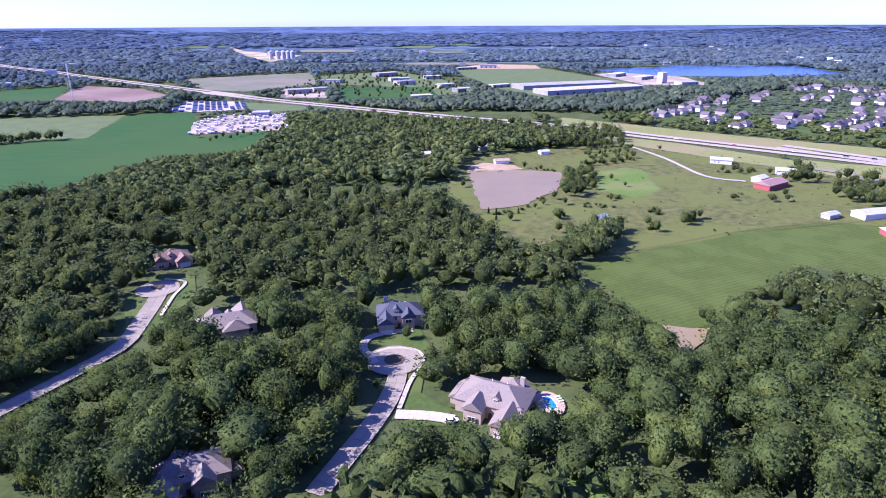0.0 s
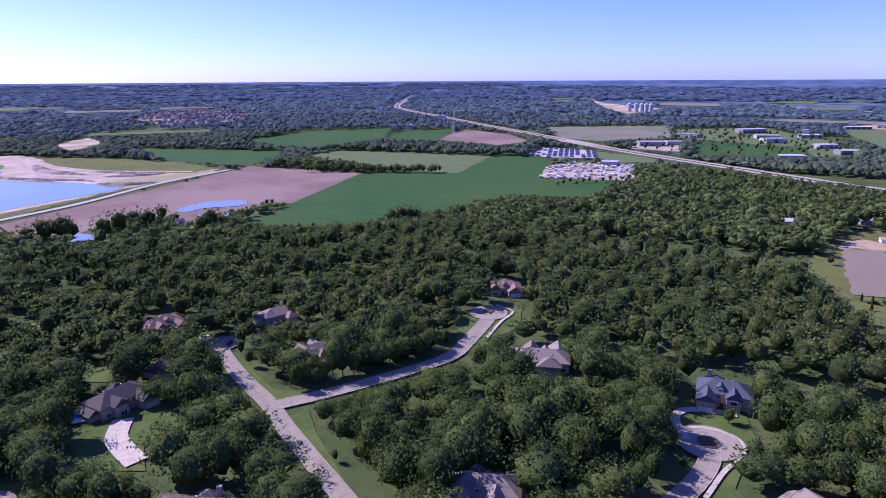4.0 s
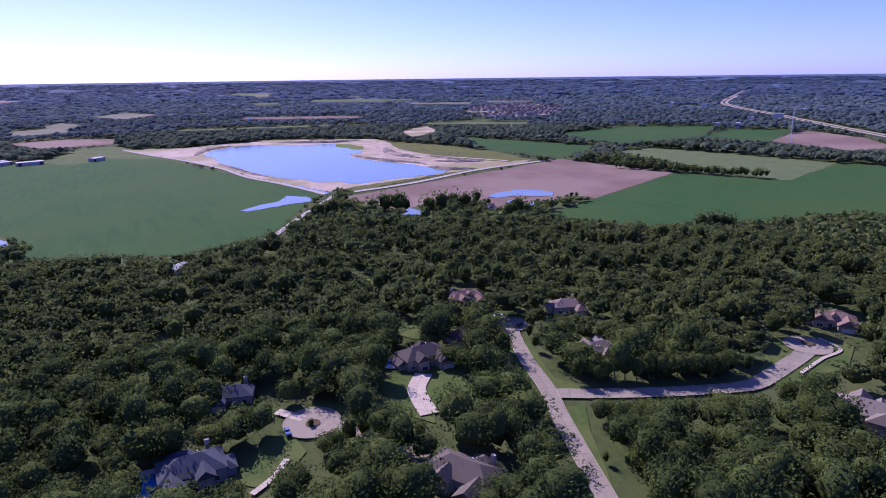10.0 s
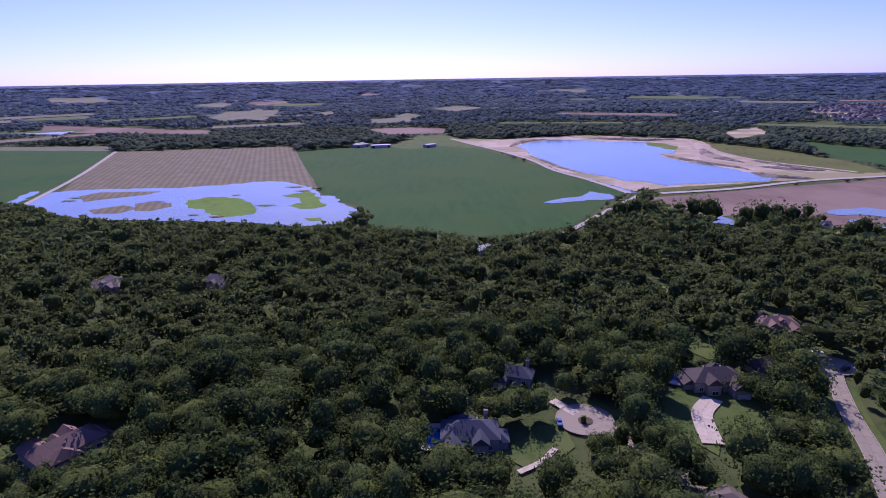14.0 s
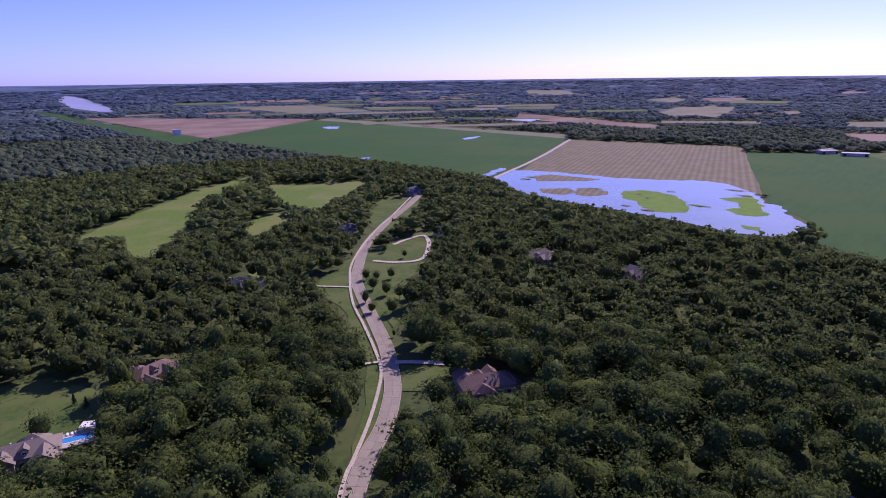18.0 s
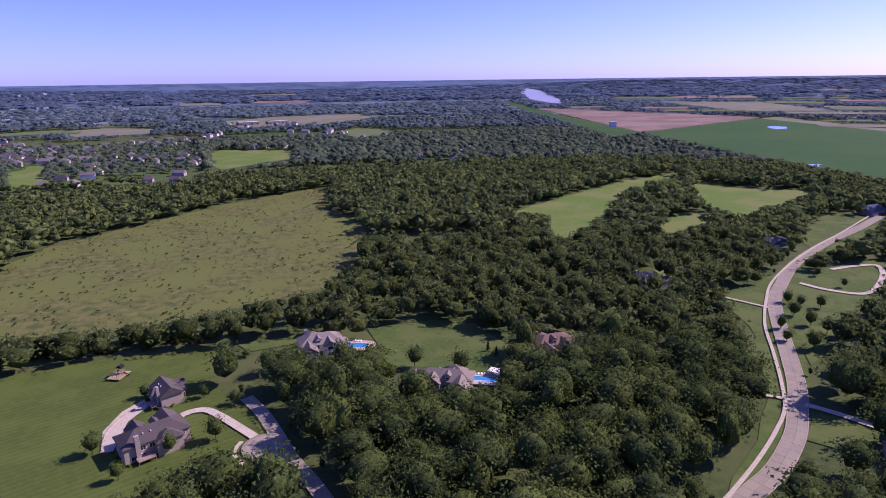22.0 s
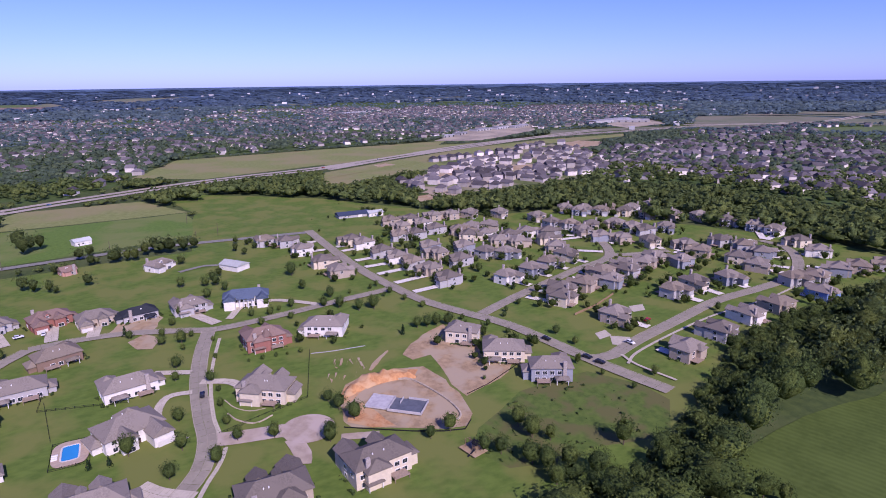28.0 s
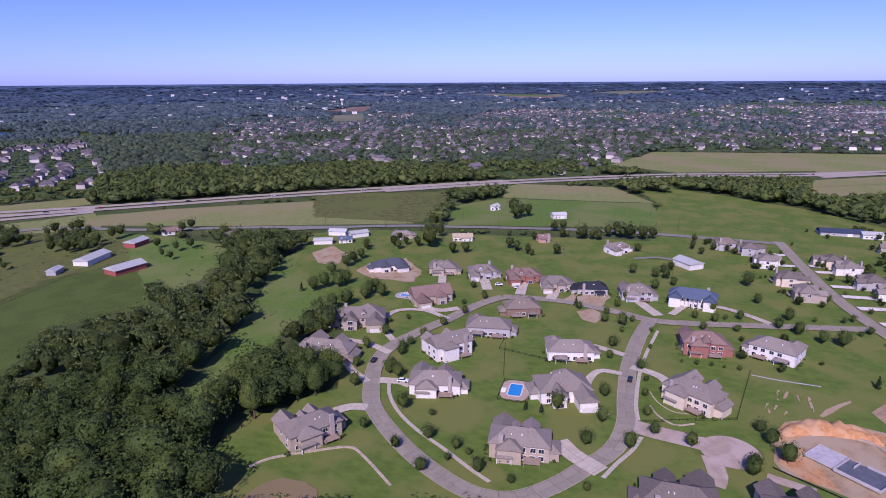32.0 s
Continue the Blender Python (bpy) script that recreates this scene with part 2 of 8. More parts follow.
GROUND_KINDS = {
    "lawn": (mat("mown_grass", (0.114, 0.168, 0.033), (0.080, 0.128, 0.025), 0.35, 0.9, (0.148, 0.168, 0.044), 0.045, stretch=(1, 0.5, 1, 30), detail=9.0), "lawn", "mown green lawn with paler dry patches", "lawn"),
    "stripe": (striped_grass("striped_grass", (0.074, 0.106, 0.024), (0.061, 0.090, 0.020), 2.6, 64, 0.07), "lawn", "wide mown lawn with faint mowing stripes", "lawn"),
    "glade": (mat("shaded_grass", (0.074, 0.116, 0.030), (0.056, 0.092, 0.024), 0.4, 0.9, (0.092, 0.124, 0.036), 0.05, detail=9.0), "lawn", "deep green lawn between tall trees", "lawn"),
    "rough": (mat("rough_grass", (0.102, 0.148, 0.032), (0.068, 0.108, 0.025), 0.3, 0.95, (0.115, 0.116, 0.042), 0.09, detail=9.0), "meadow", "rough dark grass with brown bare patches", "meadow"),
    "mead": (mat("meadow_grass", (0.112, 0.182, 0.038), (0.086, 0.146, 0.030), 0.35, 0.95, (0.145, 0.178, 0.054), 0.02), "meadow", "green meadow with tan dry patches", "meadow"),
    "hay": (mat("hay_grass", (0.210, 0.230, 0.080), (0.165, 0.190, 0.062), 0.2, 0.95, (0.230, 0.210, 0.095), 0.012), "meadow", "pale yellow-green grass beside the highway", "meadow"),
    "scrub": (mat("scrub_grass", (0.142, 0.142, 0.047), (0.066, 0.088, 0.026), 0.16, 0.95, (0.112, 0.134, 0.036), 0.022, detail=10.0), "meadow", "rough olive meadow dotted with small shrubs", "meadow"),
    "soy": (mat("soy_crop", (0.036, 0.098, 0.025), (0.027, 0.079, 0.021), 0.05, 0.95, (0.042, 0.094, 0.024), 0.006, stretch=(0.4, 2.5, 1, 20)), "crop_field", "dense dark green soybean field", "field"),
    "bare": (mat("bare_soil", (0.200, 0.142, 0.108), (0.160, 0.112, 0.086), 0.05, 0.95, (0.232, 0.174, 0.134), 0.008, stretch=(0.3, 3, 1, 25)), "bare_field", "bare brown ploughed field with wet patches", "field"),
    "stubble": (striped_grass("stubble", (0.160, 0.140, 0.086), (0.128, 0.122, 0.068), 8.0, 256, 0.16), "crop_field", "tan striped stubble field beside flood water", "field"),
    "clay": (mat("raw_clay", (0.400, 0.285, 0.165), (0.270, 0.190, 0.110), 0.25, 0.95, (0.370, 0.290, 0.190), 0.09, bump=0.15), "bare_ground", "raw orange clay of a building site", "ground"),
    "dug": (mat("dug_clay", (0.52, 0.27, 0.12), (0.38, 0.19, 0.085), 0.6, 0.95, (0.47, 0.30, 0.16), 0.15, bump=0.2), "bare_ground", "freshly dug orange clay", "ground"),
    "thicket": (mat("thicket_floor", (0.090, 0.130, 0.036), (0.065, 0.100, 0.028), 0.3, 0.95), "meadow", "rough grass under young trees", "meadow"),
    # these two field colours are greyed to hold the haze of distance
    "hayfar": (mat("far_hay_hazed", (0.165, 0.175, 0.105), (0.130, 0.145, 0.088), 0.05, 0.95, (0.185, 0.175, 0.120), 0.008), "meadow", "pale far field with haze in its colour", "field"),
    "meadfar": (mat("far_green_hazed", (0.115, 0.155, 0.060), (0.094, 0.130, 0.052), 0.05, 0.95), "meadow", "green far field with haze in its colour", "field"),
    "sand": (mat("quarry_sand", (0.480, 0.395, 0.300), (0.370, 0.300, 0.225), 0.03, 0.95, (0.270, 0.250, 0.130), 0.012), "sand_bank", "pale sand bank round the quarry lake", "ground"),
    "rubble": (mat("quarry_rubble", (0.200, 0.170, 0.140), (0.110, 0.098, 0.085), 0.25, 0.95, (0.300, 0.255, 0.200), 0.05, bump=0.4), "rubble", "dark rubble and earth", "ground"),
    "gravel": (mat("gravel", (0.430, 0.395, 0.345), (0.340, 0.310, 0.270), 0.6, 0.95), "track", "pale gravel track between fields", "track"),
    "lot": (mat("paved_lot", (0.330, 0.280, 0.205), (0.250, 0.215, 0.162), 0.08, 0.9, (0.390, 0.325, 0.235), 0.02), "pavement", "paved grey lot among commercial buildings", "pavement"),
    "lake": (water_mat("lake_water", (0.165, 0.215, 0.125), 0.15), "water", "still blue lake reflecting the sky", "lake"),
    "bluelake": (water_mat("far_lake_water", (0.035, 0.080, 0.150), 0.25), "water", "deep blue far lake", "lake"),
    "river": (water_mat("river_water", (0.34, 0.33, 0.31), 0.3), "water", "bright river reach far beyond the fields", "river"),
    "flood": (water_mat("flood_water", (0.185, 0.225, 0.130), 0.16), "water", "shallow blue-grey flood water on a field", "water"),
    "marsh": (mat("marsh_grass", (0.130, 0.230, 0.040), (0.100, 0.180, 0.034), 0.1, 0.95), "marsh", "bright green marsh growth in flood water", "marsh"),
    "muddy": (water_mat("muddy_water", (0.255, 0.195, 0.080), 0.42), "water", "muddy brown pond water", "pond"),
    "suburb": (mat("suburb_grass", (0.075, 0.115, 0.034), (0.052, 0.085, 0.026), 0.04, 0.95), "ground", "grass plots among far suburban homes", "ground"),
    "suburbnew": (mat("new_plots", (0.125, 0.150, 0.055), (0.090, 0.118, 0.040), 0.06, 0.95, (0.330, 0.270, 0.190), 0.012), "ground", "half-built plots of new homes", "ground"),
    "suburbthin": (mat("suburb_grass_thin", (0.060, 0.095, 0.030), (0.045, 0.075, 0.022), 0.04, 0.95), "ground", "wooded plots among far homes", "ground"),
    "street": (mat("street_concrete", (0.302, 0.266, 0.200), (0.252, 0.222, 0.167), 0.5, 0.9, (0.274, 0.242, 0.182), 0.05, island=0.07), "road", "pale jointed concrete street with kerbs", "road"),
    "dirtroad": (mat("dusty_road", (0.394, 0.319, 0.239), (0.320, 0.252, 0.189), 0.3, 0.95, (0.430, 0.350, 0.285), 0.08), "road", "dusty brown street end by the building site", "road"),
    "asphalt": (mat("old_asphalt", (0.237, 0.228, 0.189), (0.188, 0.181, 0.151), 0.4, 0.9), "road", "worn grey asphalt country road", "road"),
    "highway": (mat("highway_deck", (0.390, 0.340, 0.270), (0.320, 0.280, 0.222), 0.2, 0.9), "road", "pale highway carriageway", "road"),
    "path": (mat("path_concrete", (0.480, 0.425, 0.325), (0.410, 0.362, 0.278), 0.8, 0.9, island=0.05), "pavement", "pale concrete footpath", "pavement"),
    "drive": (mat("drive_concrete", (0.500, 0.440, 0.340), (0.435, 0.380, 0.295), 0.5, 0.9, island=0.05), "driveway", "pale concrete driveway", "driveway"),
    "island": (mat("mulch_bed", (0.130, 0.095, 0.065), (0.080, 0.070, 0.040), 1.2, 0.95), "planting_bed", "round mulched bed in the turning circle", "planting bed"),
}
KERB = mat("kerb_concrete", (0.385, 0.335, 0.255), (0.325, 0.283, 0.215), 0.8, 0.9)


# ---- mesh helpers ----
def far_rise(x, y):
    s = np.clip((np.hypot(x, y) - FAR_A) / (FAR_B - FAR_A), 0, None)
    return EYE * 0.77 * s * s


def mesh_of(name, verts, faces, material=None, smooth=False):
    """A mesh from arrays of corners and of faces with equal numbers of corners."""
    verts, faces = np.asarray(verts, np.float32), np.asarray(faces, np.int32)
    me = bpy.data.meshes.new(name)
    k = faces.shape[1]
    me.vertices.add(len(verts))
    me.vertices.foreach_set("co", verts.ravel())
    me.loops.add(faces.size)
    me.loops.foreach_set("vertex_index", faces.ravel())
    me.polygons.add(len(faces))
    me.polygons.foreach_set("loop_start", np.arange(0, faces.size, k, dtype=np.int32))
    me.polygons.foreach_set("use_smooth", np.full(len(faces), smooth))
    me.update(calc_edges=True)
    if material:
        me.materials.append(material)
    return me


def mesh_bm(name, bm, material=None):
    me = bpy.data.meshes.new(name)
    bm.to_mesh(me)
    bm.free()
    if material:
        me.materials.append(material)
    return me


def part(name, me, parent, label="", at=None):
    ob = new(name, me)
    ob.parent = parent
    if at is not None:
        ob.matrix_basis = at
    return tagged(ob, label) if label else ob


def add_box(bm, x0, x1, y0, y1, z0, z1):
    v = [bm.verts.new(p) for p in ((x0, y0, z0), (x1, y0, z0), (x1, y1, z0), (x0, y1, z0), (x0, y0, z1), (x1, y0, z1), (x1, y1, z1), (x0, y1, z1))]
    for f in ((3, 2, 1, 0), (4, 5, 6, 7), (0, 1, 5, 4), (1, 2, 6, 5), (2, 3, 7, 6), (3, 0, 4, 7)):
        bm.faces.new([v[i] for i in f])


def box_mesh(name, size, material, bevel=0.0):
    bm = bmesh.new()
    x, y, z = size
    add_box(bm, -x / 2, x / 2, -y / 2, y / 2, 0, z)
    if bevel:
        bmesh.ops.bevel(bm, geom=bm.edges[:], offset=bevel, segments=1, affect="EDGES")
    return mesh_bm(name, bm, material)


def smooth_line(pts, step=4.0):
    """Evenly spaced points of a rounded line through the given corners."""
    p = [Vector((*a, 0)) for a in pts]
    p = [p[0] * 2 - p[1]] + p + [p[-1] * 2 - p[-2]]
    out = []
    for a, b, c, d in zip(p, p[1:], p[2:], p[3:]):
        n = max(2, int((c - b).length / step))
        for i in range(n):
            t = i / n
            out.append(0.5 * (2 * b + (c - a) * t + (2 * a - 5 * b + 4 * c - d) * t * t + (3 * b - a - 3 * c + d) * t ** 3))
    out.append(p[-2])
    return np.array([(v.x, v.y) for v in out])


LOTS = {}     # outlines by name
CLEAR = []    # outlines where no wood grows: kind, corners
LINES = []    # road lines: points, half width
LAYER = [0.02]


def next_layer():
    LAYER[0] += 0.003
    return LAYER[0]


def area(kind, name, pts):
    """A sheet of ground, crop or water with a softened outline."""
    m, obname, label, cat = GROUND_KINDS[kind]
    a = np.array(pts, float)
    fine = []
    rng = random.Random(name)
    for p, q in zip(a, np.roll(a, -1, axis=0)):
        wet = kind in ("dug", "flood", "marsh", "lake", "sand", "clay", "scrub", "muddy")
        if kind.startswith("suburb"):
            wet = True
        n = max(1, min(40 if wet else 14, int(np.hypot(*(q - p)) / (6 if wet else 14))))
        nrm = np.array((-(q - p)[1], (q - p)[0])) / max(1e-6, np.hypot(*(q - p)))
        sway = min(2.2, np.hypot(*(q - p)) * 0.05) * (0.35 if kind in ("soy", "bare", "stubble", "hay") else 1.0)
        if kind.startswith("suburb"):
            sway = 16.0
        elif np.hypot(*p) > 900:
            sway *= 1.5
        if kind in ("flood", "marsh"):
            sway *= 1.6
        for i in range(n):
            fine.append(p + (q - p) * i / n + nrm * rng.uniform(-sway, sway) * (0.3 if i == 0 else 1))
    bm = bmesh.new()
    bm.faces.new([bm.verts.new((x, y, 0)) for x, y in fine])
    bmesh.ops.triangulate(bm, faces=bm.faces[:])
    if np.hypot(a[:, 0], a[:, 1]).max() > FAR_A - 60:
        for _ in range(5):
            long = [e for e in bm.edges if e.calc_length() > 90]
            if not long:
                break
            bmesh.ops.subdivide_edges(bm, edges=long, cuts=1)
            bmesh.ops.triangulate(bm, faces=[f for f in bm.faces if len(f.verts) > 3])
    z = next_layer()
    for v in bm.verts:
        r = math.hypot(v.co.x, v.co.y)
        v.co.z = z + float(far_rise(v.co.x, v.co.y)) + (1.0 if r > FAR_A - 60 else 0)
    bmesh.ops.recalc_face_normals(bm, faces=bm.faces[:])
    for f in bm.faces:
        if f.normal.z < 0:
            f.normal_flip()
    ob = tagged(new(obname, mesh_bm(obname, bm, m)), label, cat, kind="structure")
    CLEAR.append((kind, np.array(fine)))
    LOTS[name] = a
    return ob


def ribbon(line, half, z, gap=0.0, shift=0.0, thick=0.0):
    """Corners and faces of a band along a line; with a gap each slab stands alone."""
    d = np.gradient(line, axis=0)
    d /= np.maximum(1e-6, np.hypot(d[:, 0], d[:, 1]))[:, None]
    nrm = np.stack([-d[:, 1], d[:, 0]], 1)
    left, right = line + nrm * (half + shift), line + nrm * (shift - half)
    v, f = [], []
    for i in range(len(line) - 1):
        for (p0, p1), (q0, q1) in (((left[i], left[i + 1]), (line[i] + nrm[i] * shift, line[i + 1] + nrm[i + 1] * shift)),
                                   ((line[i] + nrm[i] * shift, line[i + 1] + nrm[i + 1] * shift), (right[i], right[i + 1]))):
            c = (p0 + p1 + q0 + q1) / 4
            k = len(v)
            for p in (q0, q1, p1, p0):
                p = p + (c - p) * gap
                v.append((p[0], p[1], z + float(far_rise(p[0], p[1])) + (1.2 if np.hypot(*p) > FAR_A - 60 else 0)))
            f.append((k, k + 1, k + 2, k + 3))
    return v, f


def road(kind, name, width, pts):
    m, obname, label, cat = GROUND_KINDS[kind]
    far = max(math.hypot(*p) for p in pts) > 700
    line = smooth_line(pts, 14.0 if far else (2.0 if kind in ("path", "drive") else 4.5))
    z = next_layer()
    sides = (-9.0, 9.0) if kind == "highway" else (0.0,)
    for s in sides:
        v, f = ribbon(line, width / 2, z, 0.02 if kind in ("street", "path", "drive") and not far else 0.0, s)
        ob = tagged(new(obname, mesh_of(obname, v, f, m)), label, cat, kind="structure")
        if kind == "street" and not far:
            for e in (-1, 1):
                v, f = ribbon(line, 0.16, z + 0.10, 0.0, e * (width / 2 + 0.16))
                tagged(new("kerb", mesh_of("kerb", v, f, KERB)), "pale raised concrete kerb along the street", "kerb", kind="structure")
    LINES.append((name, line, width / 2 + (9 if kind == "highway" else 0) + (2.0 if kind in ("street", "asphalt") else 0.8)))


def disc(kind, name, x, y, r):
    m, obname, label, cat = GROUND_KINDS[kind]
    bm = bmesh.new()
    bmesh.ops.create_circle(bm, cap_ends=True, segments=40, radius=r)
    if kind == "street":
        ring = bmesh.ops.create_circle(bm, segments=40, radius=r + 0.6)["verts"]
        inner = bmesh.ops.create_circle(bm, segments=40, radius=r)["verts"]
        for v in ring + inner:
            v.co.z = 0.1
        for i in range(40):
            bm.faces.new((inner[i], inner[(i + 1) % 40], ring[(i + 1) % 40], ring[i]))
    z = next_layer() + (0.12 if kind == "island" else 0)
    ob = tagged(new("planting_bed" if kind == "island" else obname, mesh_bm(obname, bm, m)), label, cat, kind="structure")
    ob.location = (x, y, z)
    a = np.linspace(0, 2 * math.pi, 24, endpoint=False)
    if kind != "island":
        CLEAR.append(("street", np.stack([x + (r + 1) * np.cos(a), y + (r + 1) * np.sin(a)], 1)))


# ---- ground ----
rings = np.concatenate([np.linspace(0, 600, 25), np.linspace(640, 1960, 24), np.arange(2000, 4990, 46)])
turns = np.linspace(0, 2 * math.pi, 288, endpoint=False)
gx, gy = np.outer(rings, np.cos(turns)), np.outer(rings, np.sin(turns))
gv = np.stack([gx.ravel(), gy.ravel(), far_rise(gx, gy).ravel()], 1)
ii, jj = np.meshgrid(np.arange(len(rings) - 1), np.arange(288), indexing="ij")
i0 = (ii * 288 + jj).ravel()
i1 = (ii * 288 + (jj + 1) % 288).ravel()
gf = np.stack([i0, i0 + 288, i1 + 288, i1], 1)
ground_mesh = mesh_of("ground", gv, gf, FLOOR, True)
tagged(new("ground", ground_mesh), "dark green undergrowth and woodland ground to the horizon", "ground", kind="structure")

# far land in three belts, haze painted into the colour, ever bluer to the horizon
for (r0, r1), m in zip(((2040, 2750), (2750, 3550), (3550, 4990)), FAR_HAZE_SHEETS):
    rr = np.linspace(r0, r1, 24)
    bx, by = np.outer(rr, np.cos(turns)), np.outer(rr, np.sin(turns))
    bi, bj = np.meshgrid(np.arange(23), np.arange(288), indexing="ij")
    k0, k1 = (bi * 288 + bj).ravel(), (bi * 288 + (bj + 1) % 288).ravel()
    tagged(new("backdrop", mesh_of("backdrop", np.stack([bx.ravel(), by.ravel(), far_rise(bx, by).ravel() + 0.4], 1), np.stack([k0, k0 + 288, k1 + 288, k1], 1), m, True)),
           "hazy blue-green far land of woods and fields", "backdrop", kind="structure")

# ---- fields, water, lawns, roads ----
area('suburb', 'suburb_north_one', [(788, 563), (1029, 688), (1550, 734), (2460, 713), (2516, 283), (2132, 51), (1150, 81), (836, 128), (751, 191), (840, 328), (816, 471)])
area('suburb', 'suburb_north_two', [(2027, 229), (3196, -210), (2427, -1967), (1802, -1468), (1611, -862), (1321, -453), (1219, -191), (1145, 50)])
area('suburb', 'suburb_south_one', [(616, -438), (1128, -971), (1218, -1560), (716, -1666), (430, -1081), (366, -773), (377, -565), (490, -543), (585, -520)])
area('suburb', 'suburb_south_two', [(428, -735), (635, -974), (598, -1417), (237, -1406), (134, -806), (278, -769)])
area('suburb', 'suburb_south_three', [(727, -497), (931, -644), (1019, -1028), (656, -971), (413, -738), (366, -578), (535, -575)])
area('suburb', 'suburb_far_south', [(1745, -297), (3337, -589), (2877, -1471), (2026, -1813), (1427, -882), (1372, -438)])
area('suburbthin', 'suburb_west', [(221, -1297), (201, -2144), (-196, -1444), (-341, -962), (-184, -843), (-11, -1071)])
area('suburbthin', 'suburb_far_west', [(-1654, 1006), (-2126, 1444), (-1691, 1518), (-1386, 1243), (-1459, 1023)])
area('suburb', 'suburb_north_three', [(706, 674), (1378, 1257), (1697, 1226), (2128, 996), (1177, 641), (773, 509), (705, 569)])
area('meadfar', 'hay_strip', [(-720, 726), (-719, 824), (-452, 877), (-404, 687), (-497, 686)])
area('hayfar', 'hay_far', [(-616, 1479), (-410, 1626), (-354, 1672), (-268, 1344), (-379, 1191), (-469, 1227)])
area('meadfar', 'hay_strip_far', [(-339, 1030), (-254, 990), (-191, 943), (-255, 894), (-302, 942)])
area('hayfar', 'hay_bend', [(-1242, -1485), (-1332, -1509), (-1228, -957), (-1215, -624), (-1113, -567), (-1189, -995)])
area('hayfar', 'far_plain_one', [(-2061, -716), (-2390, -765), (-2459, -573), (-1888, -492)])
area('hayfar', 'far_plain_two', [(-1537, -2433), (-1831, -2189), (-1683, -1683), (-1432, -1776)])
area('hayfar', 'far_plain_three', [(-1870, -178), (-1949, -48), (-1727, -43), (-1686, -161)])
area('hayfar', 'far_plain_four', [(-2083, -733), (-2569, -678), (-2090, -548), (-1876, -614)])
area('scrub', 'scrub_meadow', [(200, -320), (213, -409), (193, -502), (82, -636), (-32, -721), (-18, -605), (-47, -511), (-34, -426), (-5, -349), (84, -313), (165, -314)])
area('mead', 'meadow_long', [(-175, -517), (-249, -569), (-365, -649), (-481, -693), (-417, -641), (-333, -585), (-241, -462), (-191, -420), (-186, -435), (-212, -499)])
area('mead', 'meadow_top', [(-438, -619), (-486, -545), (-541, -553), (-499, -509), (-360, -442), (-371, -495), (-379, -528)])
area('mead', 'meadow_small', [(-284, -445), (-330, -477), (-352, -454), (-326, -432), (-271, -408)])
area('mead', 'meadow_sliver', [(-212, -330), (-244, -341), (-245, -332), (-211, -313)])
area('mead', 'paddock_mid', [(158, 181), (174, 185), (201, 195), (226, 205), (250, 219), (298, 245), (339, 262), (369, 261), (369, 247), (323, 215), (284, 196), (259, 185), (231, 183), (215, 177), (207, 178), (190, 177), (166, 171), (157, 173)])
area('mead', 'paddock_west', [(136, 283), (170, 290), (201, 298), (233, 290), (255, 308), (263, 303), (251, 278), (273, 279), (306, 291), (350, 319), (353, 383), (341, 468), (306, 532), (250, 602)])
area('hay', 'paddock_far', [(327, 565), (437, 470), (539, 340), (592, 261), (466, 222), (400, 366)])
area('scrub', 'pond_meadow', [(1, 453), (24, 576), (98, 611), (186, 642), (256, 591), (331, 521), (358, 447), (231, 273), (189, 296), (134, 255), (118, 230), (93, 223), (87, 250), (68, 269), (82, 306), (112, 358), (97, 369), (55, 324), (29, 362), (20, 388)])
area('mead', 'glade_low', [(24, 129), (30, 135), (47, 139), (64, 137), (65, 128)])
area('mead', 'glade_mid_one', [(-315, 91), (-311, 103), (-290, 98), (-293, 87)])
area('mead', 'glade_mid_two', [(-335, 126), (-332, 139), (-315, 136), (-319, 122)])
area('hay', 'hay_north', [(677, 201), (700, 192), (717, 85), (635, 34), (623, 97), (610, 185)])
area('mead', 'north_field', [(548, 219), (604, 187), (620, 97), (632, 35), (533, 20), (499, 107), (479, 170), (470, 191)])
area('hay', 'grass_north', [(907, 114), (1101, 68), (1165, -182), (1221, -454), (1081, -371), (940, -148), (860, 22)])
area('hay', 'verge_south_one', [(1125, -185), (1151, -365), (1147, -498), (1077, -387), (969, -227), (926, -149)])
area('hay', 'verge_south_two', [(827, -131), (893, -236), (945, -380), (1059, -556), (1020, -627), (827, -331), (807, -238), (734, -145), (748, -116)])
area('hayfar', 'verge_south_three', [(1368, -781), (1322, -1181), (1467, -1569), (1372, -1634), (1335, -1377), (1293, -963), (1243, -723)])
area('hay', 'verge_east_far', [(127, 797), (162, 832), (252, 755), (329, 688), (422, 622), (451, 602), (426, 566), (348, 601), (234, 698)])
area('hay', 'meadow_east_road', [(143, 727), (247, 644), (323, 555), (397, 524), (355, 464), (268, 553), (196, 633)])
area('meadfar', 'works_yard', [(24, 1729), (246, 1915), (392, 1394), (395, 1203), (169, 1078), (96, 1256)])
area('meadfar', 'town_yard', [(-313, 1573), (-126, 1699), (19, 1384), (57, 1151), (-14, 1107), (-120, 1290), (-254, 1329)])
area('mead', 'glade_yard', [(-468, 306), (-458, 324), (-421, 304), (-409, 288), (-436, 288)])
area('mead', 'glade_wood_one', [(-335, 125), (-322, 135), (-306, 126), (-330, 121)])
area('mead', 'glade_wood_two', [(-311, 92), (-314, 101), (-294, 97), (-290, 87)])
area('mead', 'glade_wood_three', [(-216, 359), (-203, 362), (-194, 348), (-206, 344)])
area('hayfar', 'verge_south_four', [(1629, -1481), (1577, -1648), (1446, -1751), (1127, -1823), (1009, -1652), (1236, -1493), (1227, -1206), (1288, -1165)])
